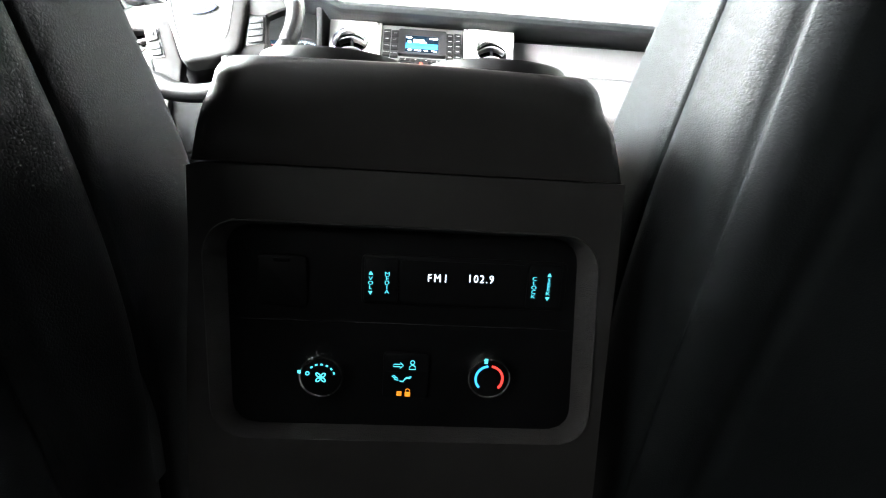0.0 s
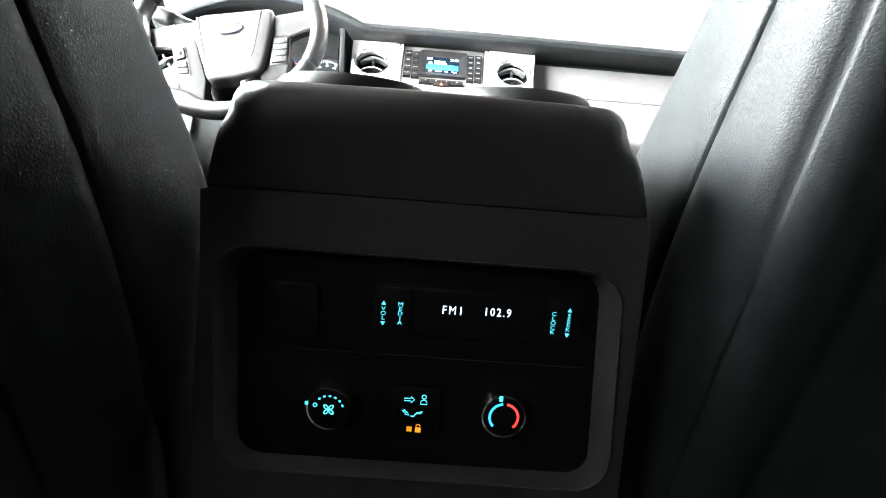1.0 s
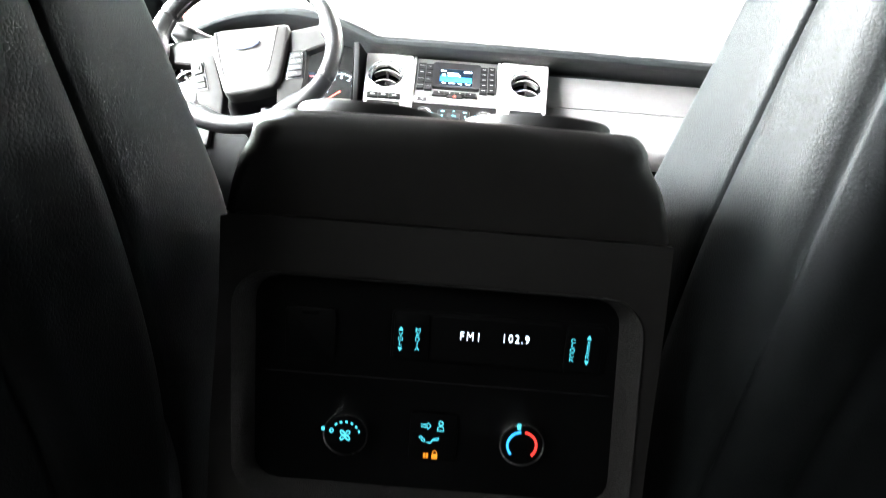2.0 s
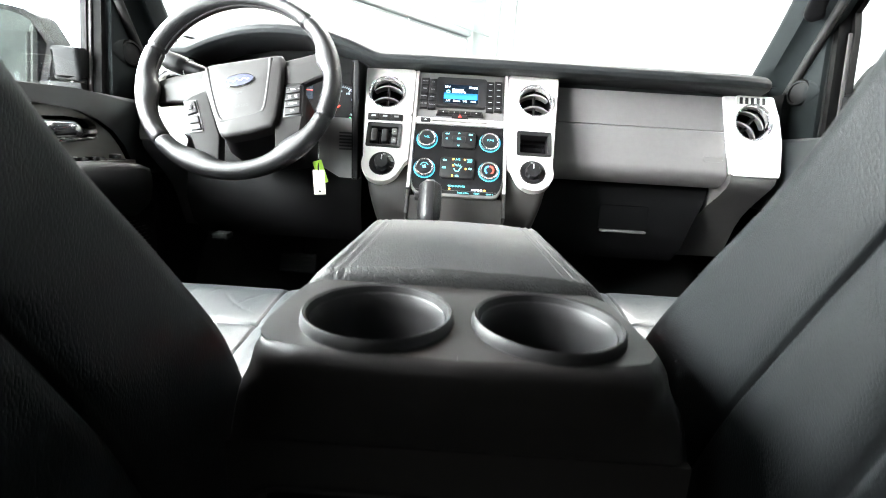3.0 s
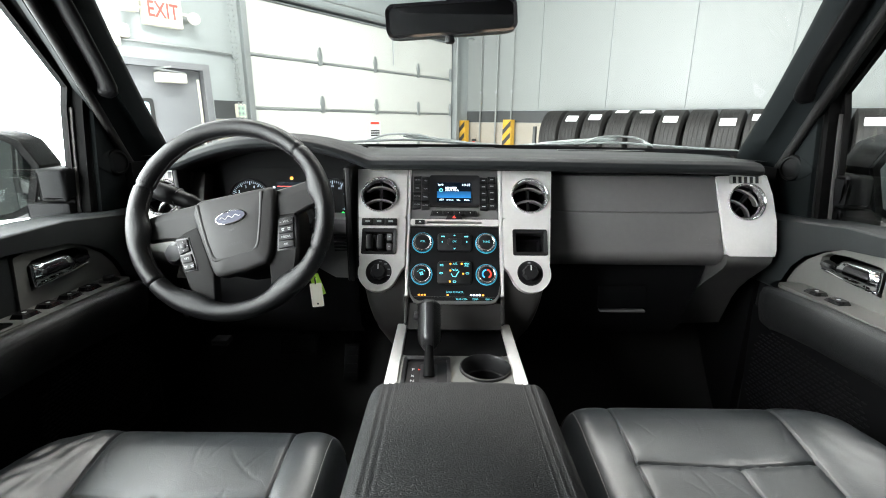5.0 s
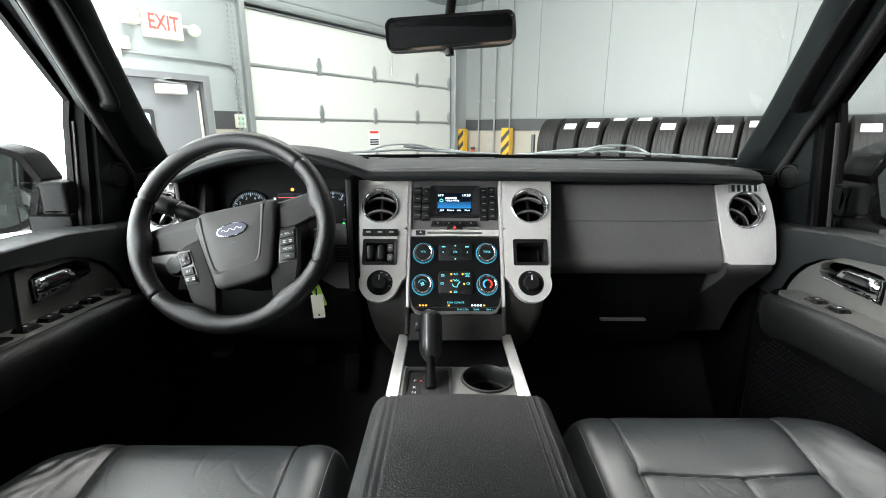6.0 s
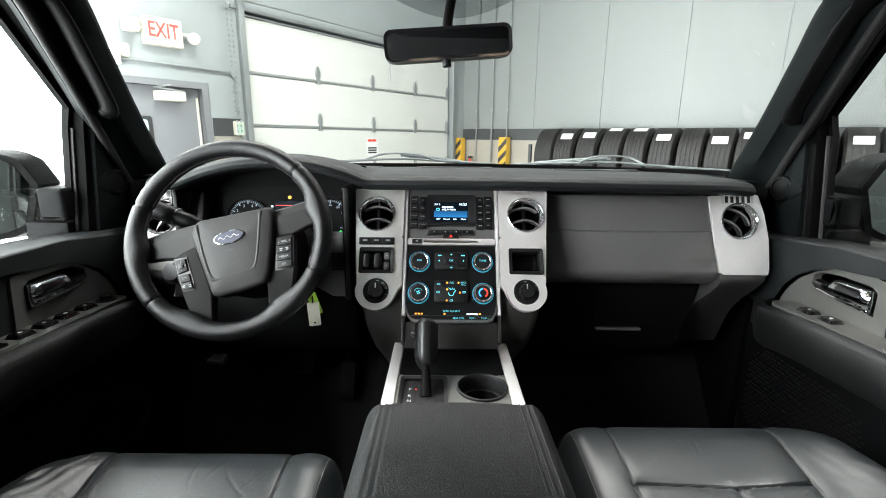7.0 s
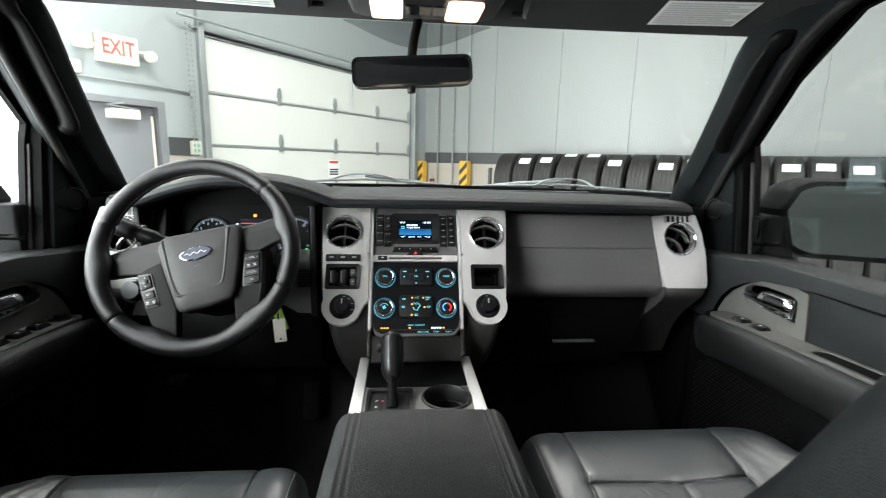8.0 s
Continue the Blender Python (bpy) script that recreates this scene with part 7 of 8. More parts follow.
    for sx, (cx, cy) in ((-1, cups[0]), (1, cups[1])):
        half = [(0.0, 0.457)] + [(sx * abs(x), y) for x, y in inset if x > 0.0] + [(0.0, 0.3284)]
        ring(bm, star(half, (cx, cy), 96), star(circle(cx, cy, 0.0475, 96), (cx, cy), 96), deckm, -0.003, 0.0)
    dk = part("rear_deck", bm, plastic_rear, d)
    for cx, cy in cups:
        cm = frame_of((cx, cy, dz), (1, 0, 0), (0, 1, 0))
        bm = bmesh.new()
        lathe(bm, [(0.0530, -0.002), (0.0520, 0.0055), (0.0505, 0.0075), (0.0485, 0.0065), (0.0470, 0.001), (0.0462, 0.002), (0.0450, 0.0005), (0.0445, -0.01), (0.0405, -0.080), (0.0, -0.081)], cm, 56)
        part("cup_holder", bm, plastic, dk, "round black cup well")
    bm = bmesh.new()
    rows = []
    rim, low = star(outline, (0, 0.39), 160), star(inset, (0, 0.39), 160)
    skirt = star(rrect(-0.1430, 0.1520, 0.3370, 0.50, 0.008, 6), (0, 0.39), 160)
    for t, z in ((0.0, 0.4945), (0.35, 0.4940), (0.65, 0.4925), (0.87, 0.4900), (1.0, 0.4865)):
        rows.append([Vector((a[0] + (b[0] - a[0]) * t, a[1] + (b[1] - a[1]) * t, z - 0.006 * smooth(0.090, 0.125, abs(b[0])) * t)) for a, b in zip(low, rim)])
    for t, z in ((0.06, 0.4825), (0.14, 0.478), (0.25, 0.4735), (0.40, 0.4680), (0.55, 0.4605), (0.70, 0.451), (0.85, 0.4395), (1.0, 0.4275)):
        rows.append([Vector((a[0] + (b[0] - a[0]) * t, a[1] + (b[1] - a[1]) * t - 0.004 * math.sin(math.pi * t) * smooth(0.36, 0.33, a[1]), z - 0.006 * smooth(0.090, 0.125, abs(a[0])) * (1 - t))) for a, b in zip(rim, skirt)])
    loft(bm, rows, caps=False)
    part("rear_cap", bm, plastic_rear, d, "smooth brown-black cap", sharp=70)

    # rear face below the cap, with a sunk control panel
    back = frame_of((0.003, 0.345, 0.0), (1, 0, 0), (0, -0.02, 1))
    face = [(-0.1460, 0.4265), (0.1490, 0.4265), (0.1515, 0.37), (0.154, 0.28), (0.158, 0.18), (0.162, 0.06), (-0.162, 0.06), (-0.158, 0.18), (-0.154, 0.28), (-0.1475, 0.37)]
    hole = [(x + 0.010 * (0.38 - z) / 0.15 * (1 if x > 0 else 0), z) for x, z in rrect(-0.139, 0.138, 0.2245, 0.390, 0.026, 8)]
    cc = (0.0, 0.29)
    so, si = star(face, cc, 144), star(hole, cc, 144)
    bm = bmesh.new()
    ring(bm, so, si, back, -0.06, 0.0, -0.001)
    part("rear_panel", bm, plastic_rear, d, "black rear console panel", sharp=60)
    sunk = [(x + 0.010 * (0.38 - z) / 0.15 * (1 if x > 0 else 0), z) for x, z in rrect(-0.129, 0.127, 0.2265, 0.384, 0.018, 8)]
    sp = star(sunk, cc, 144)
    bm = bmesh.new()
    rows = [[back @ Vector((x, y, 0.0005)) for x, y in si]]
    for t, h in ((0.12, 0.002), (0.3, 0.001), (0.7, -0.009), (1.0, -0.016)):
        rows.append([back @ Vector((a[0] + (b[0] - a[0]) * t, a[1] + (b[1] - a[1]) * t, h)) for a, b in zip(si, sp)])
    loft(bm, rows, caps=False)
    part("bezel", bm, bezel_grain, d, "grained charcoal bezel", sharp=60)
    pm = back @ Matrix.Translation((0, 0, -0.016))
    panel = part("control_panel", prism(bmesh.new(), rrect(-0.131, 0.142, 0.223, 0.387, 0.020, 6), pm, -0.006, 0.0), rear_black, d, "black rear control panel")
    bars(pm, [(-0.128, 0.128, 0.3125, 0.3131)], gloss_black, panel, "panel_gap")
    # socket cover
    cv = pad(panel, pm, rrect(-0.107, -0.071, 0.324, 0.363, 0.004, 4), 0.003, rear_black, "socket_cover", 0.0015)
    pad(cv, pm @ Matrix.Translation((0, 0, 0.003)), rrect(-0.095, -0.083, 0.358, 0.361, 0.0012, 2), 0.001, shaded_black_plastic, "lip", 0.0004)
    # radio strip
    rs = pad(panel, pm, rrect(-0.032, 0.121, 0.328, 0.366, 0.004, 3), 0.002, rear_black, "radio_strip", 0.001)
    t0 = pm @ Matrix.Translation((0, 0, 0.0021))
    pad(rs, t0, rrect(-0.003, 0.089, 0.331, 0.363, 0.002, 2), 0.0004, rear_black, "display_window", 0)
    for x0, x1 in ((-0.030, -0.005), (0.091, 0.117)):
        pad(rs, t0, rrect(x0, x1, 0.330, 0.364, 0.002, 2), 0.0015, rear_black, "rocker_key", 0.0008)
    t1 = t0 @ Matrix.Translation((0, 0, 0.0016))
    words("FM1", 0.0086, t0 @ Matrix.Translation((0.0240, 0.3500, 0.0004)), night_white, rs, "display_text", squash=0.85, spacing=1.35)
    words("102.9", 0.0086, t0 @ Matrix.Translation((0.0560, 0.3508, 0.0004)), night_white, rs, "display_text", squash=0.85, spacing=1.25)
    for s, x, z in (("VOL", -0.0250, 0.3450), ("MEDIA", -0.0130, 0.3455), ("CLOCK", 0.0960, 0.3465), ("SEEK", 0.1070, 0.3475)):
        step = 0.0034
        for i, ch in enumerate(s):
            words(ch, 0.0042, t1 @ Matrix.Translation((x, z + step * ((len(s) - 1) / 2 - i), 0)), night_cyan, rs, "key_letter", squash=1.25)
        if s in ("VOL", "SEEK"):
            top = step * len(s) / 2 + 0.0022
            for sg in (-1, 1):
                pad(rs, t1 @ Matrix.Translation((x, z + sg * top, 0)), [(-0.0016, -sg * 0.0010), (0.0016, -sg * 0.0010), (0, sg * 0.0018)], 0.0004, night_cyan, "arrow", 0)
    # dials
    for x, z, warm in ((-0.0598, 0.2715, False), (0.0672, 0.2745, True)):
        km = pm @ Matrix.Translation((x, z, 0.0))
        bm = bmesh.new()
        lathe(bm, [(0.0172, 0.0), (0.0170, 0.008), (0.0162, 0.0098), (0.0150, 0.0094)], km, 44)
        k = part("dial_rim", bm, chrome, panel, "chrome-rimmed rear dial")
        bm = bmesh.new()
        lathe(bm, [(0.0152, 0.0092), (0.0145, 0.0096), (0.0, 0.0096)], km, 36)
        part("dial_cap", bm, rear_black, k)
        tm = km @ Matrix.Translation((0, 0, 0.0097))
        if warm:
            bm = bmesh.new()
            prism(bm, circle(0, 0, 0.0112, 18, 98, 225) + circle(0, 0, 0.0095, 18, 225, 98), tm, 0, 0.0004)
            part("cold_scale", bm, night_blue, k)
            bm = bmesh.new()
            prism(bm, circle(0, 0, 0.0112, 18, -45, 82) + circle(0, 0, 0.0095, 18, 82, -45), tm, 0, 0.0004)
            part("warm_scale", bm, night_red, k)
            bars(tm, [(-0.0045, -0.0020, 0.0125, 0.0165)], night_cyan, k, "pointer")
        else:
            for a in (20, 42, 64, 86, 108, 130):
                pad(k, tm @ Matrix.Translation((0.0105 * math.cos(radians(a)), 0.0105 * math.sin(radians(a)), 0)) @ pose(0, 0, 0, 0, 0, a), [(-0.0006, -0.0009), (0.0006, -0.0009), (0.0006, 0.0009), (-0.0006, 0.0009)], 0.0004, night_cyan, "scale_mark", 0)
            part("off_mark", ring(bmesh.new(), circle(-0.0098, 0.003, 0.0016, 14), circle(-0.0098, 0.003, 0.001, 14), tm, 0, 0.0004), night_cyan, k)
            for a in range(4):
                bm = bmesh.new()
                mm = tm @ pose(0, 0, 0, 0, 0, 45 + 90 * a)
                ring(bm, [(0.0026 + 0.0024 * math.cos(q), 0.0015 * math.sin(q)) for q in [2 * math.pi * i / 14 for i in range(14)]], [(0.0026 + 0.0015 * math.cos(q), 0.0008 * math.sin(q)) for q in [2 * math.pi * i / 14 for i in range(14)]], mm, 0, 0.0004)
                part("fan_mark", bm, night_cyan, k)
            bars(tm, [(-0.0170, -0.0148, 0.003, 0.0055)], night_cyan, k, "pointer")
    # mode keys between the dials
    mk = pad(panel, pm, rrect(-0.014, 0.021, 0.252, 0.290, 0.003, 3), 0.003, rear_black, "mode_keys", 0.001)
    bars(pm @ Matrix.Translation((0, 0, 0.003)), [(-0.013, 0.020, 0.2745, 0.2750)], shaded_black_plastic, mk, "key_gap")
    tm = pm @ Matrix.Translation((0, 0.0015, 0.0031))
    def stroke(pts, mat, name, r=0.00032):
        bm = bmesh.new()
        tube(bm, [tm @ Vector((x, y, 0.0003)) for x, y in pts], r, 5, closed=True)
        part(name, bm, mat, mk)
    stroke([(-0.006, 0.2795), (-0.001, 0.2795), (-0.001, 0.281), (0.0015, 0.2785), (-0.001, 0.276), (-0.001, 0.2775), (-0.006, 0.2775)], night_cyan, "face_arrow")
    stroke([(0.0085 + 0.0016 * math.cos(a), 0.2812 + 0.0016 * math.sin(a)) for a in [k * math.pi / 5 for k in range(10)]], night_cyan, "face_mark")
    stroke([(0.006, 0.2755), (0.011, 0.2755), (0.0105, 0.278), (0.0085, 0.2790), (0.0065, 0.278)], night_cyan, "face_mark")
    stroke([(-0.007, 0.2695), (-0.0045, 0.2675), (-0.005, 0.2668), (-0.002, 0.266), (-0.003, 0.2685), (-0.0035, 0.268), (-0.0055, 0.2702)], night_cyan, "floor_arrow")
    stroke([(-0.001, 0.2655), (0.002, 0.2655), (0.004, 0.2685), (0.008, 0.2695), (0.007, 0.268), (0.003, 0.2675), (0.0015, 0.265)], night_cyan, "floor_mark")
    bars(tm, [(0.0034, 0.0076, 0.2528, 0.2562)], night_orange, mk, "lock_mark")
    stroke([(0.0040, 0.2562), (0.0040, 0.2582), (0.0055, 0.2592), (0.0070, 0.2582), (0.0070, 0.2562)], night_orange, "lock_bow")
    for a in range(4):
        bm = bmesh.new()
        prism(bm, circle(-0.0010 + 0.0014 * math.cos(radians(45 + 90 * a)), 0.2548 + 0.0014 * math.sin(radians(45 + 90 * a)), 0.0010, 10), tm, 0, 0.0004)
        part("lock_fan", bm, night_orange, mk)

    # front part: rails, deck, tray, gate, cup well
    zf = 0.42
    fm = frame_of((0, 0, zf), (1, 0, 0), (0, 1, 0))
    for sx in (-1, 1):
        bm = bmesh.new()
        pts = [(sx * 0.128, 0.745), (sx * 0.104, 0.745), (sx * 0.1045, 1.115), (sx * 0.127, 1.115)]
        prism(bm, pts, fm, -0.05, 0.002, 0.003, 3)
        part("silver_rail", bm, silver, d, "satin silver side rail")
    gate = (-0.0535, 0.908)
    cup = (0.0555, 0.919)
    bm = bmesh.new()
    lh = [(-0.1035, 0.76), (-0.004, 0.76), (-0.004, 0.965), (-0.1035, 0.965)]
    rh = [(-0.004, 0.76), (0.1035, 0.76), (0.1035, 0.965), (-0.004, 0.965)]
    ring(bm, star(lh, (-0.0535, 0.88), 96), star(rrect(-0.098, -0.010, 0.80, 0.955, 0.008, 5), (-0.0535, 0.88), 96), fm, -0.02, 0.0)
    ring(bm, star(rh, cup, 96), star(circle(cup[0], cup[1], 0.0445, 96), cup, 96), fm, -0.02, 0.0)
    part("front_deck", bm, bezel_silver, d, "silver shifter deck")
    bm = bmesh.new()
    cm = frame_of((cup[0], cup[1], zf), (1, 0, 0), (0, 1, 0))
    lathe(bm, [(0.0485, 0.0), (0.0480, 0.004), (0.0455, 0.005), (0.0435, 0.002), (0.0425, -0.01), (0.0415, -0.026), (0.0385, -0.028), (0.0375, -0.07), (0.0, -0.071)], cm, 56)
    part("front_cup_holder", bm, plastic, d, "round black cup well")
    bm = bmesh.new()
    ring(bm, rrect(-0.0985, -0.0095, 0.795, 0.956, 0.008, 5), rrect(-0.092, -0.016, 0.80, 0.949, 0.006, 5), fm, -0.01, 0.004, 0.002)
    gt = part("shift_gate", bm, satin_black, d, "black shift gate")
    part("gate_floor", prism(bmesh.new(), rrect(-0.094, -0.014, 0.80, 0.951, 0.006, 4), fm, -0.012, -0.003), plastic, d)
    part("gate_slot", prism(bmesh.new(), rrect(-0.066, -0.034, 0.80, 0.935, 0.004, 3), fm, -0.0029, -0.0015), satin_black, d)
    for i, ch in enumerate("PRND"):
        words(ch, 0.0105, fm @ Matrix.Translation((-0.079, 0.917 - 0.0165 * i - (0.006 if i else 0), -0.0028)), white_print, gt, "gear_letter")
    bars(fm @ Matrix.Translation((0, 0, -0.003)), [(-0.070, -0.0655, 0.916, 0.9185)], glow_red, gt, "gear_light")
    bm = bmesh.new()
    rows = []
    for (x0, x1, y0, y1), z in (((-0.1035, 0.1035, 0.966, 1.10), zf), ((-0.078, 0.078, 0.978, 1.085), zf - 0.002), ((-0.072, 0.072, 0.985, 1.08), zf - 0.05)):
        rows.append([Vector((x, y, z)) for x, y in rrect(x0, x1, y0, y1, 0.006, 4)])
    loft(bm, [rows[0], rows[1], rows[2]])
    part("tray", bm, shaded_black_plastic, d, "deep black storage tray")
    # shifter
    s = thing("gear_shifter", (-0.05, 0.90, 0.42), "black leather gear shifter knob on a black stem", "gear shifter")
    bm = bmesh.new()
    tube(bm, [Vector((-0.049, 0.893, 0.415)), Vector((-0.050, 0.93, 0.445)), Vector((-0.051, 0.955, 0.47))], [0.011, 0.0085, 0.0085], 12)
    part("stem", bm, shaded_black_plastic, s)
    bm = bmesh.new()
    ax = arc_line([(-0.0505, 0.944, 0.443), (-0.0505, 0.955, 0.458), (-0.051, 0.978, 0.487), (-0.0515, 0.995, 0.508), (-0.052, 1.004, 0.519)], 6)
    rad = [0.012 + 0.0165 * math.sin(min(1.0, (k / 24) * 2.6) * math.pi / 2) - 0.010 * smooth(0.82, 1.0, k / 24) for k in range(25)]
    rows = []
    for p, r in zip(ax, rad):
        up, fw = Vector((0, 0.62, 0.78)), Vector((0, -0.78, 0.62))
        rows.append([p + Vector((1, 0, 0)) * r * 0.80 * math.cos(a) + fw * r * 0.92 * math.sin(a) for a in [2 * math.pi * i / 24 for i in range(24)]])
    loft(bm, rows)
    kn = part("knob", bm, leather_wheel, s, "black leather shift knob", sharp=60)
    bm = bmesh.new()
    rows = []
    for p, r in zip(ax, rad):
        fw = Vector((0, -0.78, 0.62))
        rows.append([p + Vector((dx, 0, 0)) + fw * (r * 0.9 + dy) for dx, dy in ((-0.009, -0.006), (-0.0085, -0.0005), (-0.006, 0.0012), (0.006, 0.0012), (0.0085, -0.0005), (0.009, -0.006))])
    loft(bm, rows)
    part("knob_spine", bm, satin_black, kn, "satin black knob spine")
    bm = bmesh.new()
    lathe(bm, [(0, -0.006), (0.008, -0.006), (0.009, 0.0), (0.008, 0.005), (0, 0.006)], Matrix.Translation((-0.0755, 0.982, 0.497)) @ pose(0, 0, 0, 0, -90, 0), 16)
    part("release_button", bm, satin_black, kn)


console()


# ---- seats ----
def seat(sx, back):
    """A leather front seat; back is its shift along the car."""
    d = thing("front_seat", (sx * 0.43, 0.62 + back, 0.0), "black leather front seat with creased stitched cushion", "car seat", "front seats")
    cx = sx * (0.455 if sx > 0 else 0.447)
    y0, y1 = 0.42 + back, 0.940 + back
    hw = 0.251
    # plan of the seams, in cushion coordinates (x to the outside, y forward from the rear)
    L = y1 - y0
    seams = [[(-0.176, 0.0), (-0.172, 0.30), (-0.168, L)], [(0.104, 0.0), (0.114, 0.32), (0.137, L)], [(-0.173, L - 0.178), (-0.012, L - 0.186), (0.114, L - 0.176)], [(-0.02, 0.0), (-0.012, L - 0.186)]]
    folds = [((random.Random(7 + i).uniform(-0.16, 0.13)), random.Random(70 + i).uniform(0.2, L - 0.05), random.Random(90 + i).uniform(-0.9, 0.9), random.Random(40 + i).uniform(0.02, 0.06)) for i in range(22)]

    def cushion(u, v):
        a, b = math.sin((u - 0.5) * math.pi), math.sin((v - 0.5) * math.pi)
        x, y = hw * a, L / 2 + L / 2 * b
        side = (1 - abs(a) ** 18) ** (1 / 4)
        endz = (1 - abs(b) ** 11) ** (1 / 4.5)
        h = (0.337 if sx > 0 else 0.330) - 0.075 * max(0.0, L - 0.08 - y)
        h += 0.042 * smooth(0.112, 0.232, x) * (1 - 0.72 * smooth(L - 0.26, L - 0.02, y)) + (0.0 if sx > 0 else 0.003) * smooth(-0.170, -0.205, x)
        for line in seams:
            dist = near_line((x, y), line)
            if dist < 0.05:
                h -= 0.0040 * math.exp(-(dist / 0.0021) ** 2) + 0.0022 * math.exp(-(dist / 0.010) ** 2)
        for fx, fy, fa, fl in folds:
            dx, dy = x - fx, y - fy
            al = dx * math.sin(fa) + dy * math.cos(fa)
            ac = dx * math.cos(fa) - dy * math.sin(fa) + 0.15 * al * al / fl
            if abs(al) < fl:
                h -= 0.00042 * math.exp(-(ac / 0.0026) ** 2) * (1 - (al / fl) ** 2)
        h += 0.0006 * noise.noise(Vector((x * 11, y * 11, 2.0 + sx)))
        h += (0.0028 if sx < 0 else 0.0010) * smooth(0.13, 0.17, x) * noise.noise(Vector((x * 55 + y * 18, y * 22 - x * 14, 5.0 + sx)))
        corner = (0.045 if sx < 0 else 0.030) * smooth(0.14, 0.25, x) * smooth(L - 0.20, L, y)
        return Vector((cx + sx * x, y0 + y - corner * 1.1, 0.16 + (h - 0.16 + 0.020) * side * endz))
    bm = bmesh.new()
    sheet(bm, cushion, 420, 460)
    cu = part("cushion", bm, leather, d, "creased black leather cushion", sharp=80)
    bm = bmesh.new()
    pts = []
    for k in range(61):
        t = 0.06 + 0.88 * k / 60
        pts.append(cushion(t, 0.902) + Vector((0, 0.004, 0.001)))
    for p, q in zip(pts, pts[1:]):
        dd = (q - p) * 0.3
        tube(bm, [p, p + dd], 0.0006, 4)
        tube(bm, [p + dd * 1.65, p + dd * 2.65], 0.0006, 4)
    tagged(part("front_stitching", bm, thread, cu, "pale edge stitching"), kind="stuff")
    bm = bmesh.new()
    pts = [cushion(0.122, 0.25 + 0.64 * k / 80) + Vector((0, 0, 0.0006)) for k in range(81)]
    for p, q in zip(pts, pts[1:]):
        tube(bm, [p, p.lerp(q, 0.6)], 0.0006, 4)
    tagged(part("side_stitching", bm, thread, cu, "pale edge stitching"), kind="stuff")
    bm = bmesh.new()
    box(bm, cx - 0.215, cx + 0.215, y0 + 0.03, y1 - 0.06, 0.02, 0.19, 0.02, 3)
    part("base", bm, shaded_black_plastic, d)

    # backrest: level cuts (height, front, rear)
    st = [(0.03, 0.560, 0.400), (0.14, 0.590, 0.366), (0.26, 0.600, 0.335), (0.34, 0.590, 0.312), (0.43, 0.550, 0.284), (0.52, 0.478, 0.257), (0.60, 0.408, 0.233), (0.67, 0.362, 0.212), (0.735, 0.328, 0.192), (0.85, 0.265, 0.155), (0.94, 0.205, 0.118), (0.985, 0.165, 0.112), (1.0, 0.145, 0.125)]
    prof = arc_line([(z, f, r) for z, f, r in st], 7)
    rings = []
    for z, f, r in prof:
        wd = 0.232 - 0.05 * smooth(0.72, 1.0, z) ** 1.5 - 0.02 * smooth(0.94, 1.0, z)
        mid, hd = (f + r) / 2, (f - r) / 2
        row = []
        rr = min(0.036, hd * 0.8)
        ring_pts = []
        for qx, qy, a0 in ((wd - rr, hd - rr, 0), (-wd + rr, hd - rr, 90), (-wd + rr, -hd + rr, 180), (wd - rr, -hd + rr, 270)):
            for k in range(26):
                a = radians(a0 + 90 * k / 25)
                ring_pts.append((qx + rr * math.cos(a), qy + rr * math.sin(a)))
            nx, ny = ((-1, 0), (0, -1), (1, 0), (0, 1))[a0 // 90]
            run = 2 * (wd - rr) if nx else 2 * (hd - rr)
            last = ring_pts[-1]
            cnt = 44 if nx else 110
            for k in range(1, cnt):
                ring_pts.append((last[0] + nx * run * k / cnt, last[1] + ny * run * k / cnt))
        for x, y in ring_pts:
            if abs(x) > wd - rr * 0.8:
                fy = y + hd
                for s, dp in ((2 * hd * 0.385, 0.0045), (0.018, 0.0045)):
                    g = dp * math.exp(-((fy - s) / 0.0017) ** 2) + 0.0028 * math.exp(-((fy - s) / 0.010) ** 2)
                    x -= math.copysign(g, x)
                x += math.copysign(0.006 * math.sin(math.pi * min(1, max(0, fy / (2 * hd)))), x)
            if y < -hd * 0.9:
                y += 0.008 * math.exp(-((abs(x) / wd - 0.72) / 0.015) ** 2)
            if y > hd * 0.5:
                y -= 0.035 * smooth(0.75, 0.45, abs(x) / wd) * smooth(0.26, 0.4, z)
            row.append(Vector((sx * (0.432 + x), mid + y + back, z)))
        rings.append(row)
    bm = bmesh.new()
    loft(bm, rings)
    part("backrest", bm, leather_back_shaded, d, "black leather backrest with stitched side panels", sharp=80)


seat(1, 0.0)
seat(-1, -0.072)


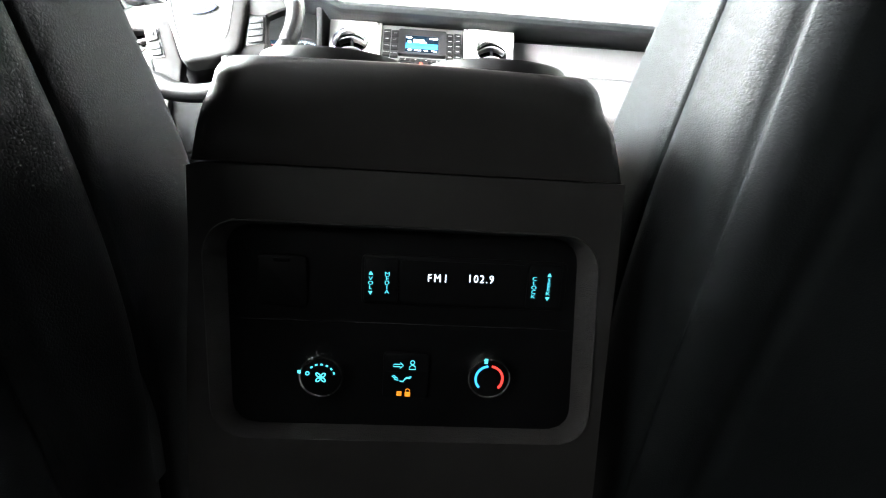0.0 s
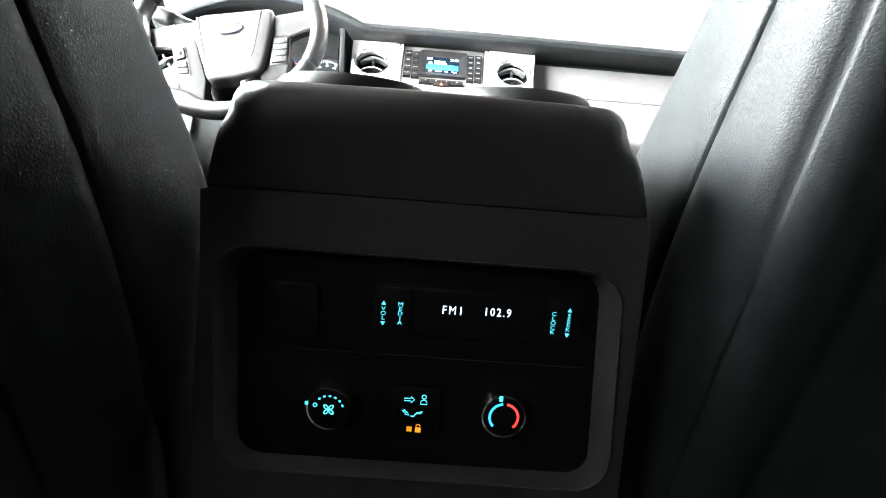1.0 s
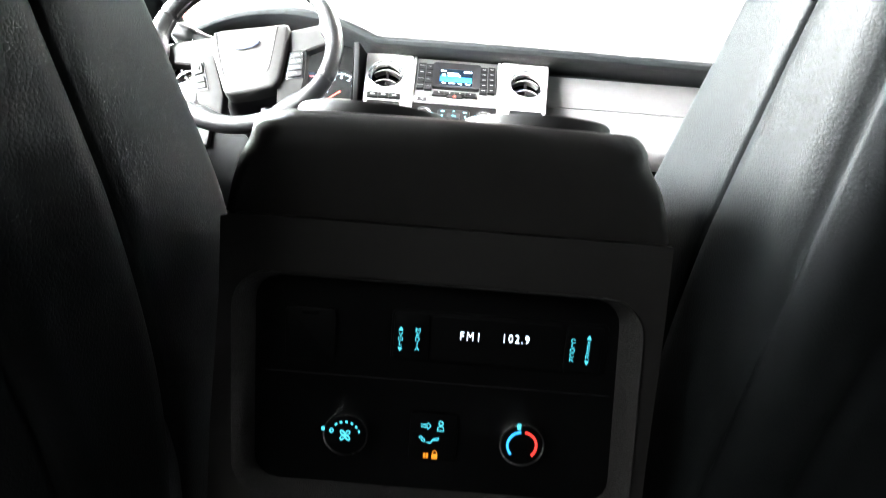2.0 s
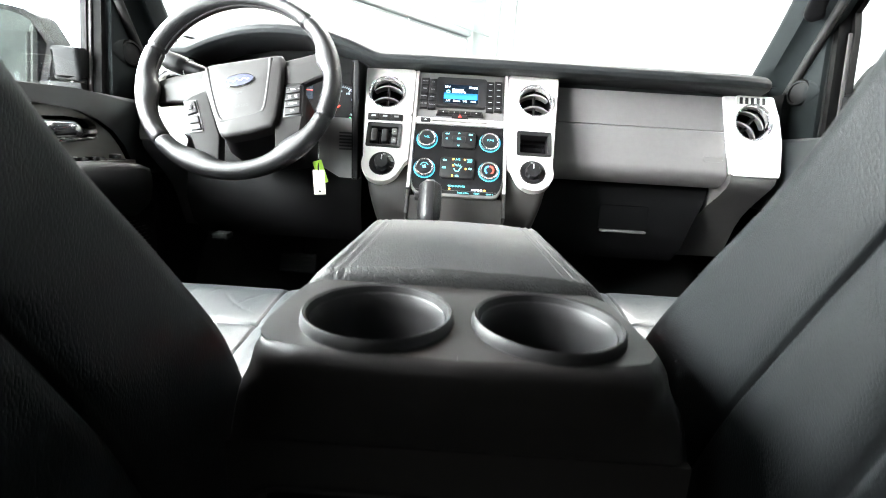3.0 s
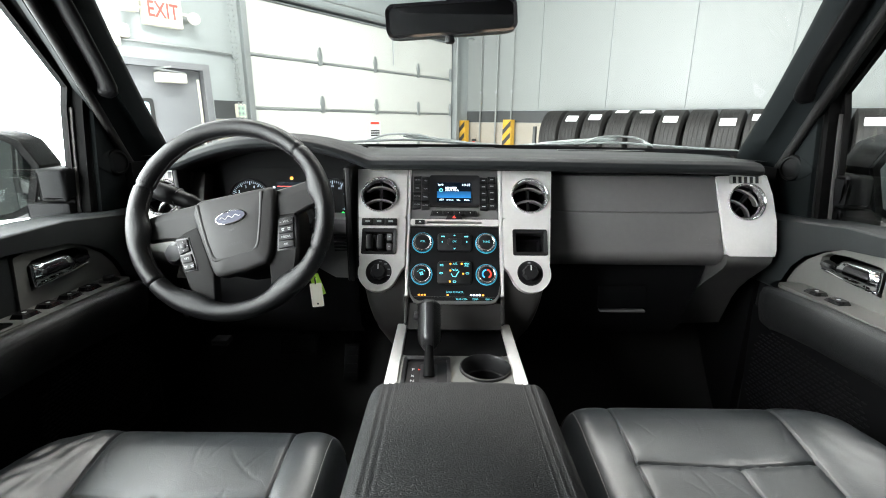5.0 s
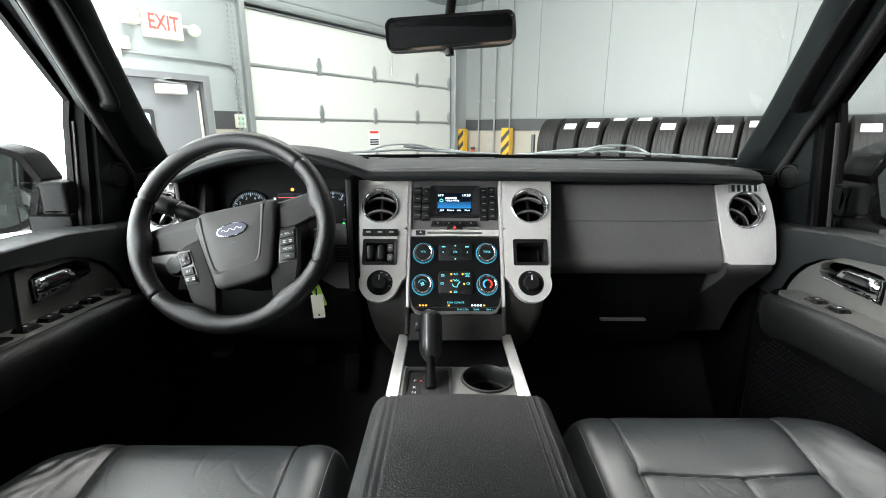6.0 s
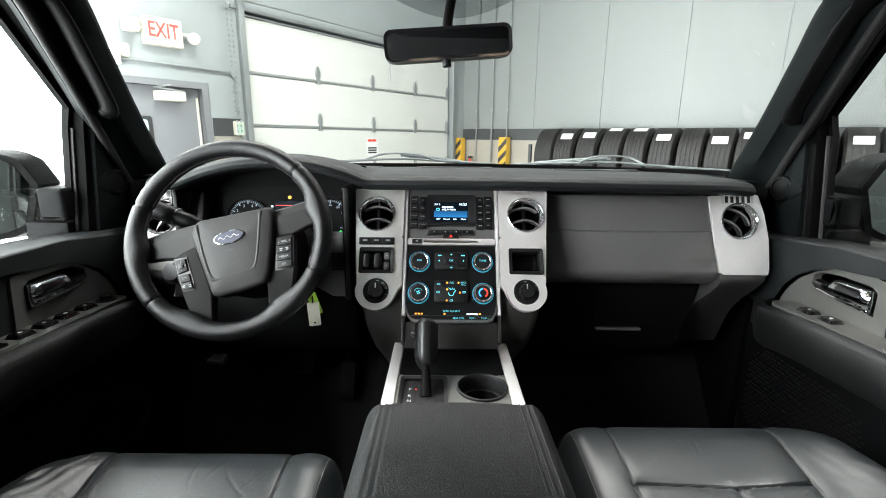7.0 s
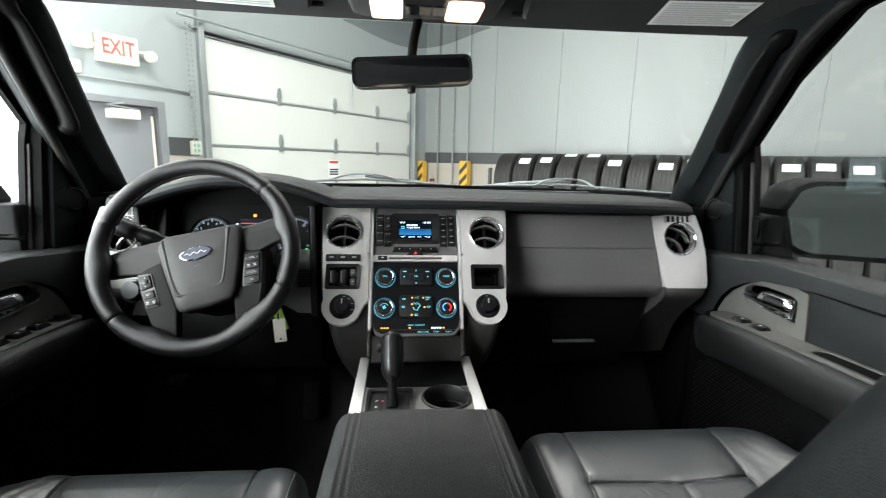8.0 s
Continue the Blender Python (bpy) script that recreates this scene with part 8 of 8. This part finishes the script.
# ---- small things in the footwells and between the seats ----
def buckle(x, y, z, lean):
    d = thing("belt_buckle", (x, y, z - 0.08), "black seat belt buckle with a red release button", "belt buckle", "belt buckles")
    m = Matrix.Translation((x, y, z)) @ pose(0, 0, 0, -20, lean, 0)
    bm = bmesh.new()
    rows = [[m @ Vector((a, b, h)) for a, b in rrect(-w, w, -t, t, 0.004, 4)] for w, t, h in ((0.012, 0.006, -0.09), (0.016, 0.010, -0.05), (0.017, 0.011, -0.004), (0.0155, 0.0095, 0.0))]
    loft(bm, rows)
    part("casing", bm, plastic, d)
    bm = bmesh.new()
    prism(bm, rrect(-0.013, 0.013, -0.0005, 0.0075, 0.002, 3), m, -0.002, 0.003, 0.001, 2)
    part("release_button", bm, red_plastic, d, "red release button")


buckle(-0.165, 0.487, 0.410, 6)
buckle(0.162, 0.566, 0.413, -6)


def pedals():
    for x, z, w, h, nm in ((-0.455, 0.215, 0.055, 0.030, "brake_pedal"), (-0.30, 0.16, 0.022, 0.055, "accelerator_pedal")):
        d = thing(nm, (x, 1.50, 0.1), "black rubber " + nm.replace("_", " ") + " in the dark footwell", "pedal")
        m = frame_of((x, 1.40, z), (1, 0, 0), (0, 0.45, 1))
        bm = bmesh.new()
        prism(bm, rrect(-w, w, -h, h, 0.008, 4), m, -0.01, 0.006, 0.003, 2)
        part("pad", bm, shaded_black_plastic, d)
        bm = bmesh.new()
        for k in range(4):
            prism(bm, rrect(-w * 0.85, w * 0.85, -h * 0.75 + k * h * 0.45, -h * 0.75 + k * h * 0.45 + h * 0.2, 0.001, 2), m, 0.006, 0.008)
        part("ribs", bm, shaded_black_plastic, d)
        bm = bmesh.new()
        tube(bm, [m @ Vector((0, 0.0, -0.008)), Vector((x, 1.50, z + 0.18)), Vector((x, 1.60, z + 0.30))], 0.010, 8)
        part("lever", bm, shaded_black_plastic, d)
    d = thing("release_handle", (-0.60, 1.18, 0.36), "small grey release handle under the dashboard", "release handle")
    bm = bmesh.new()
    box(bm, -0.585, -0.545, 1.155, 1.19, 0.335, 0.352, 0.005, 2)
    part("grip", bm, plastic, d)


pedals()
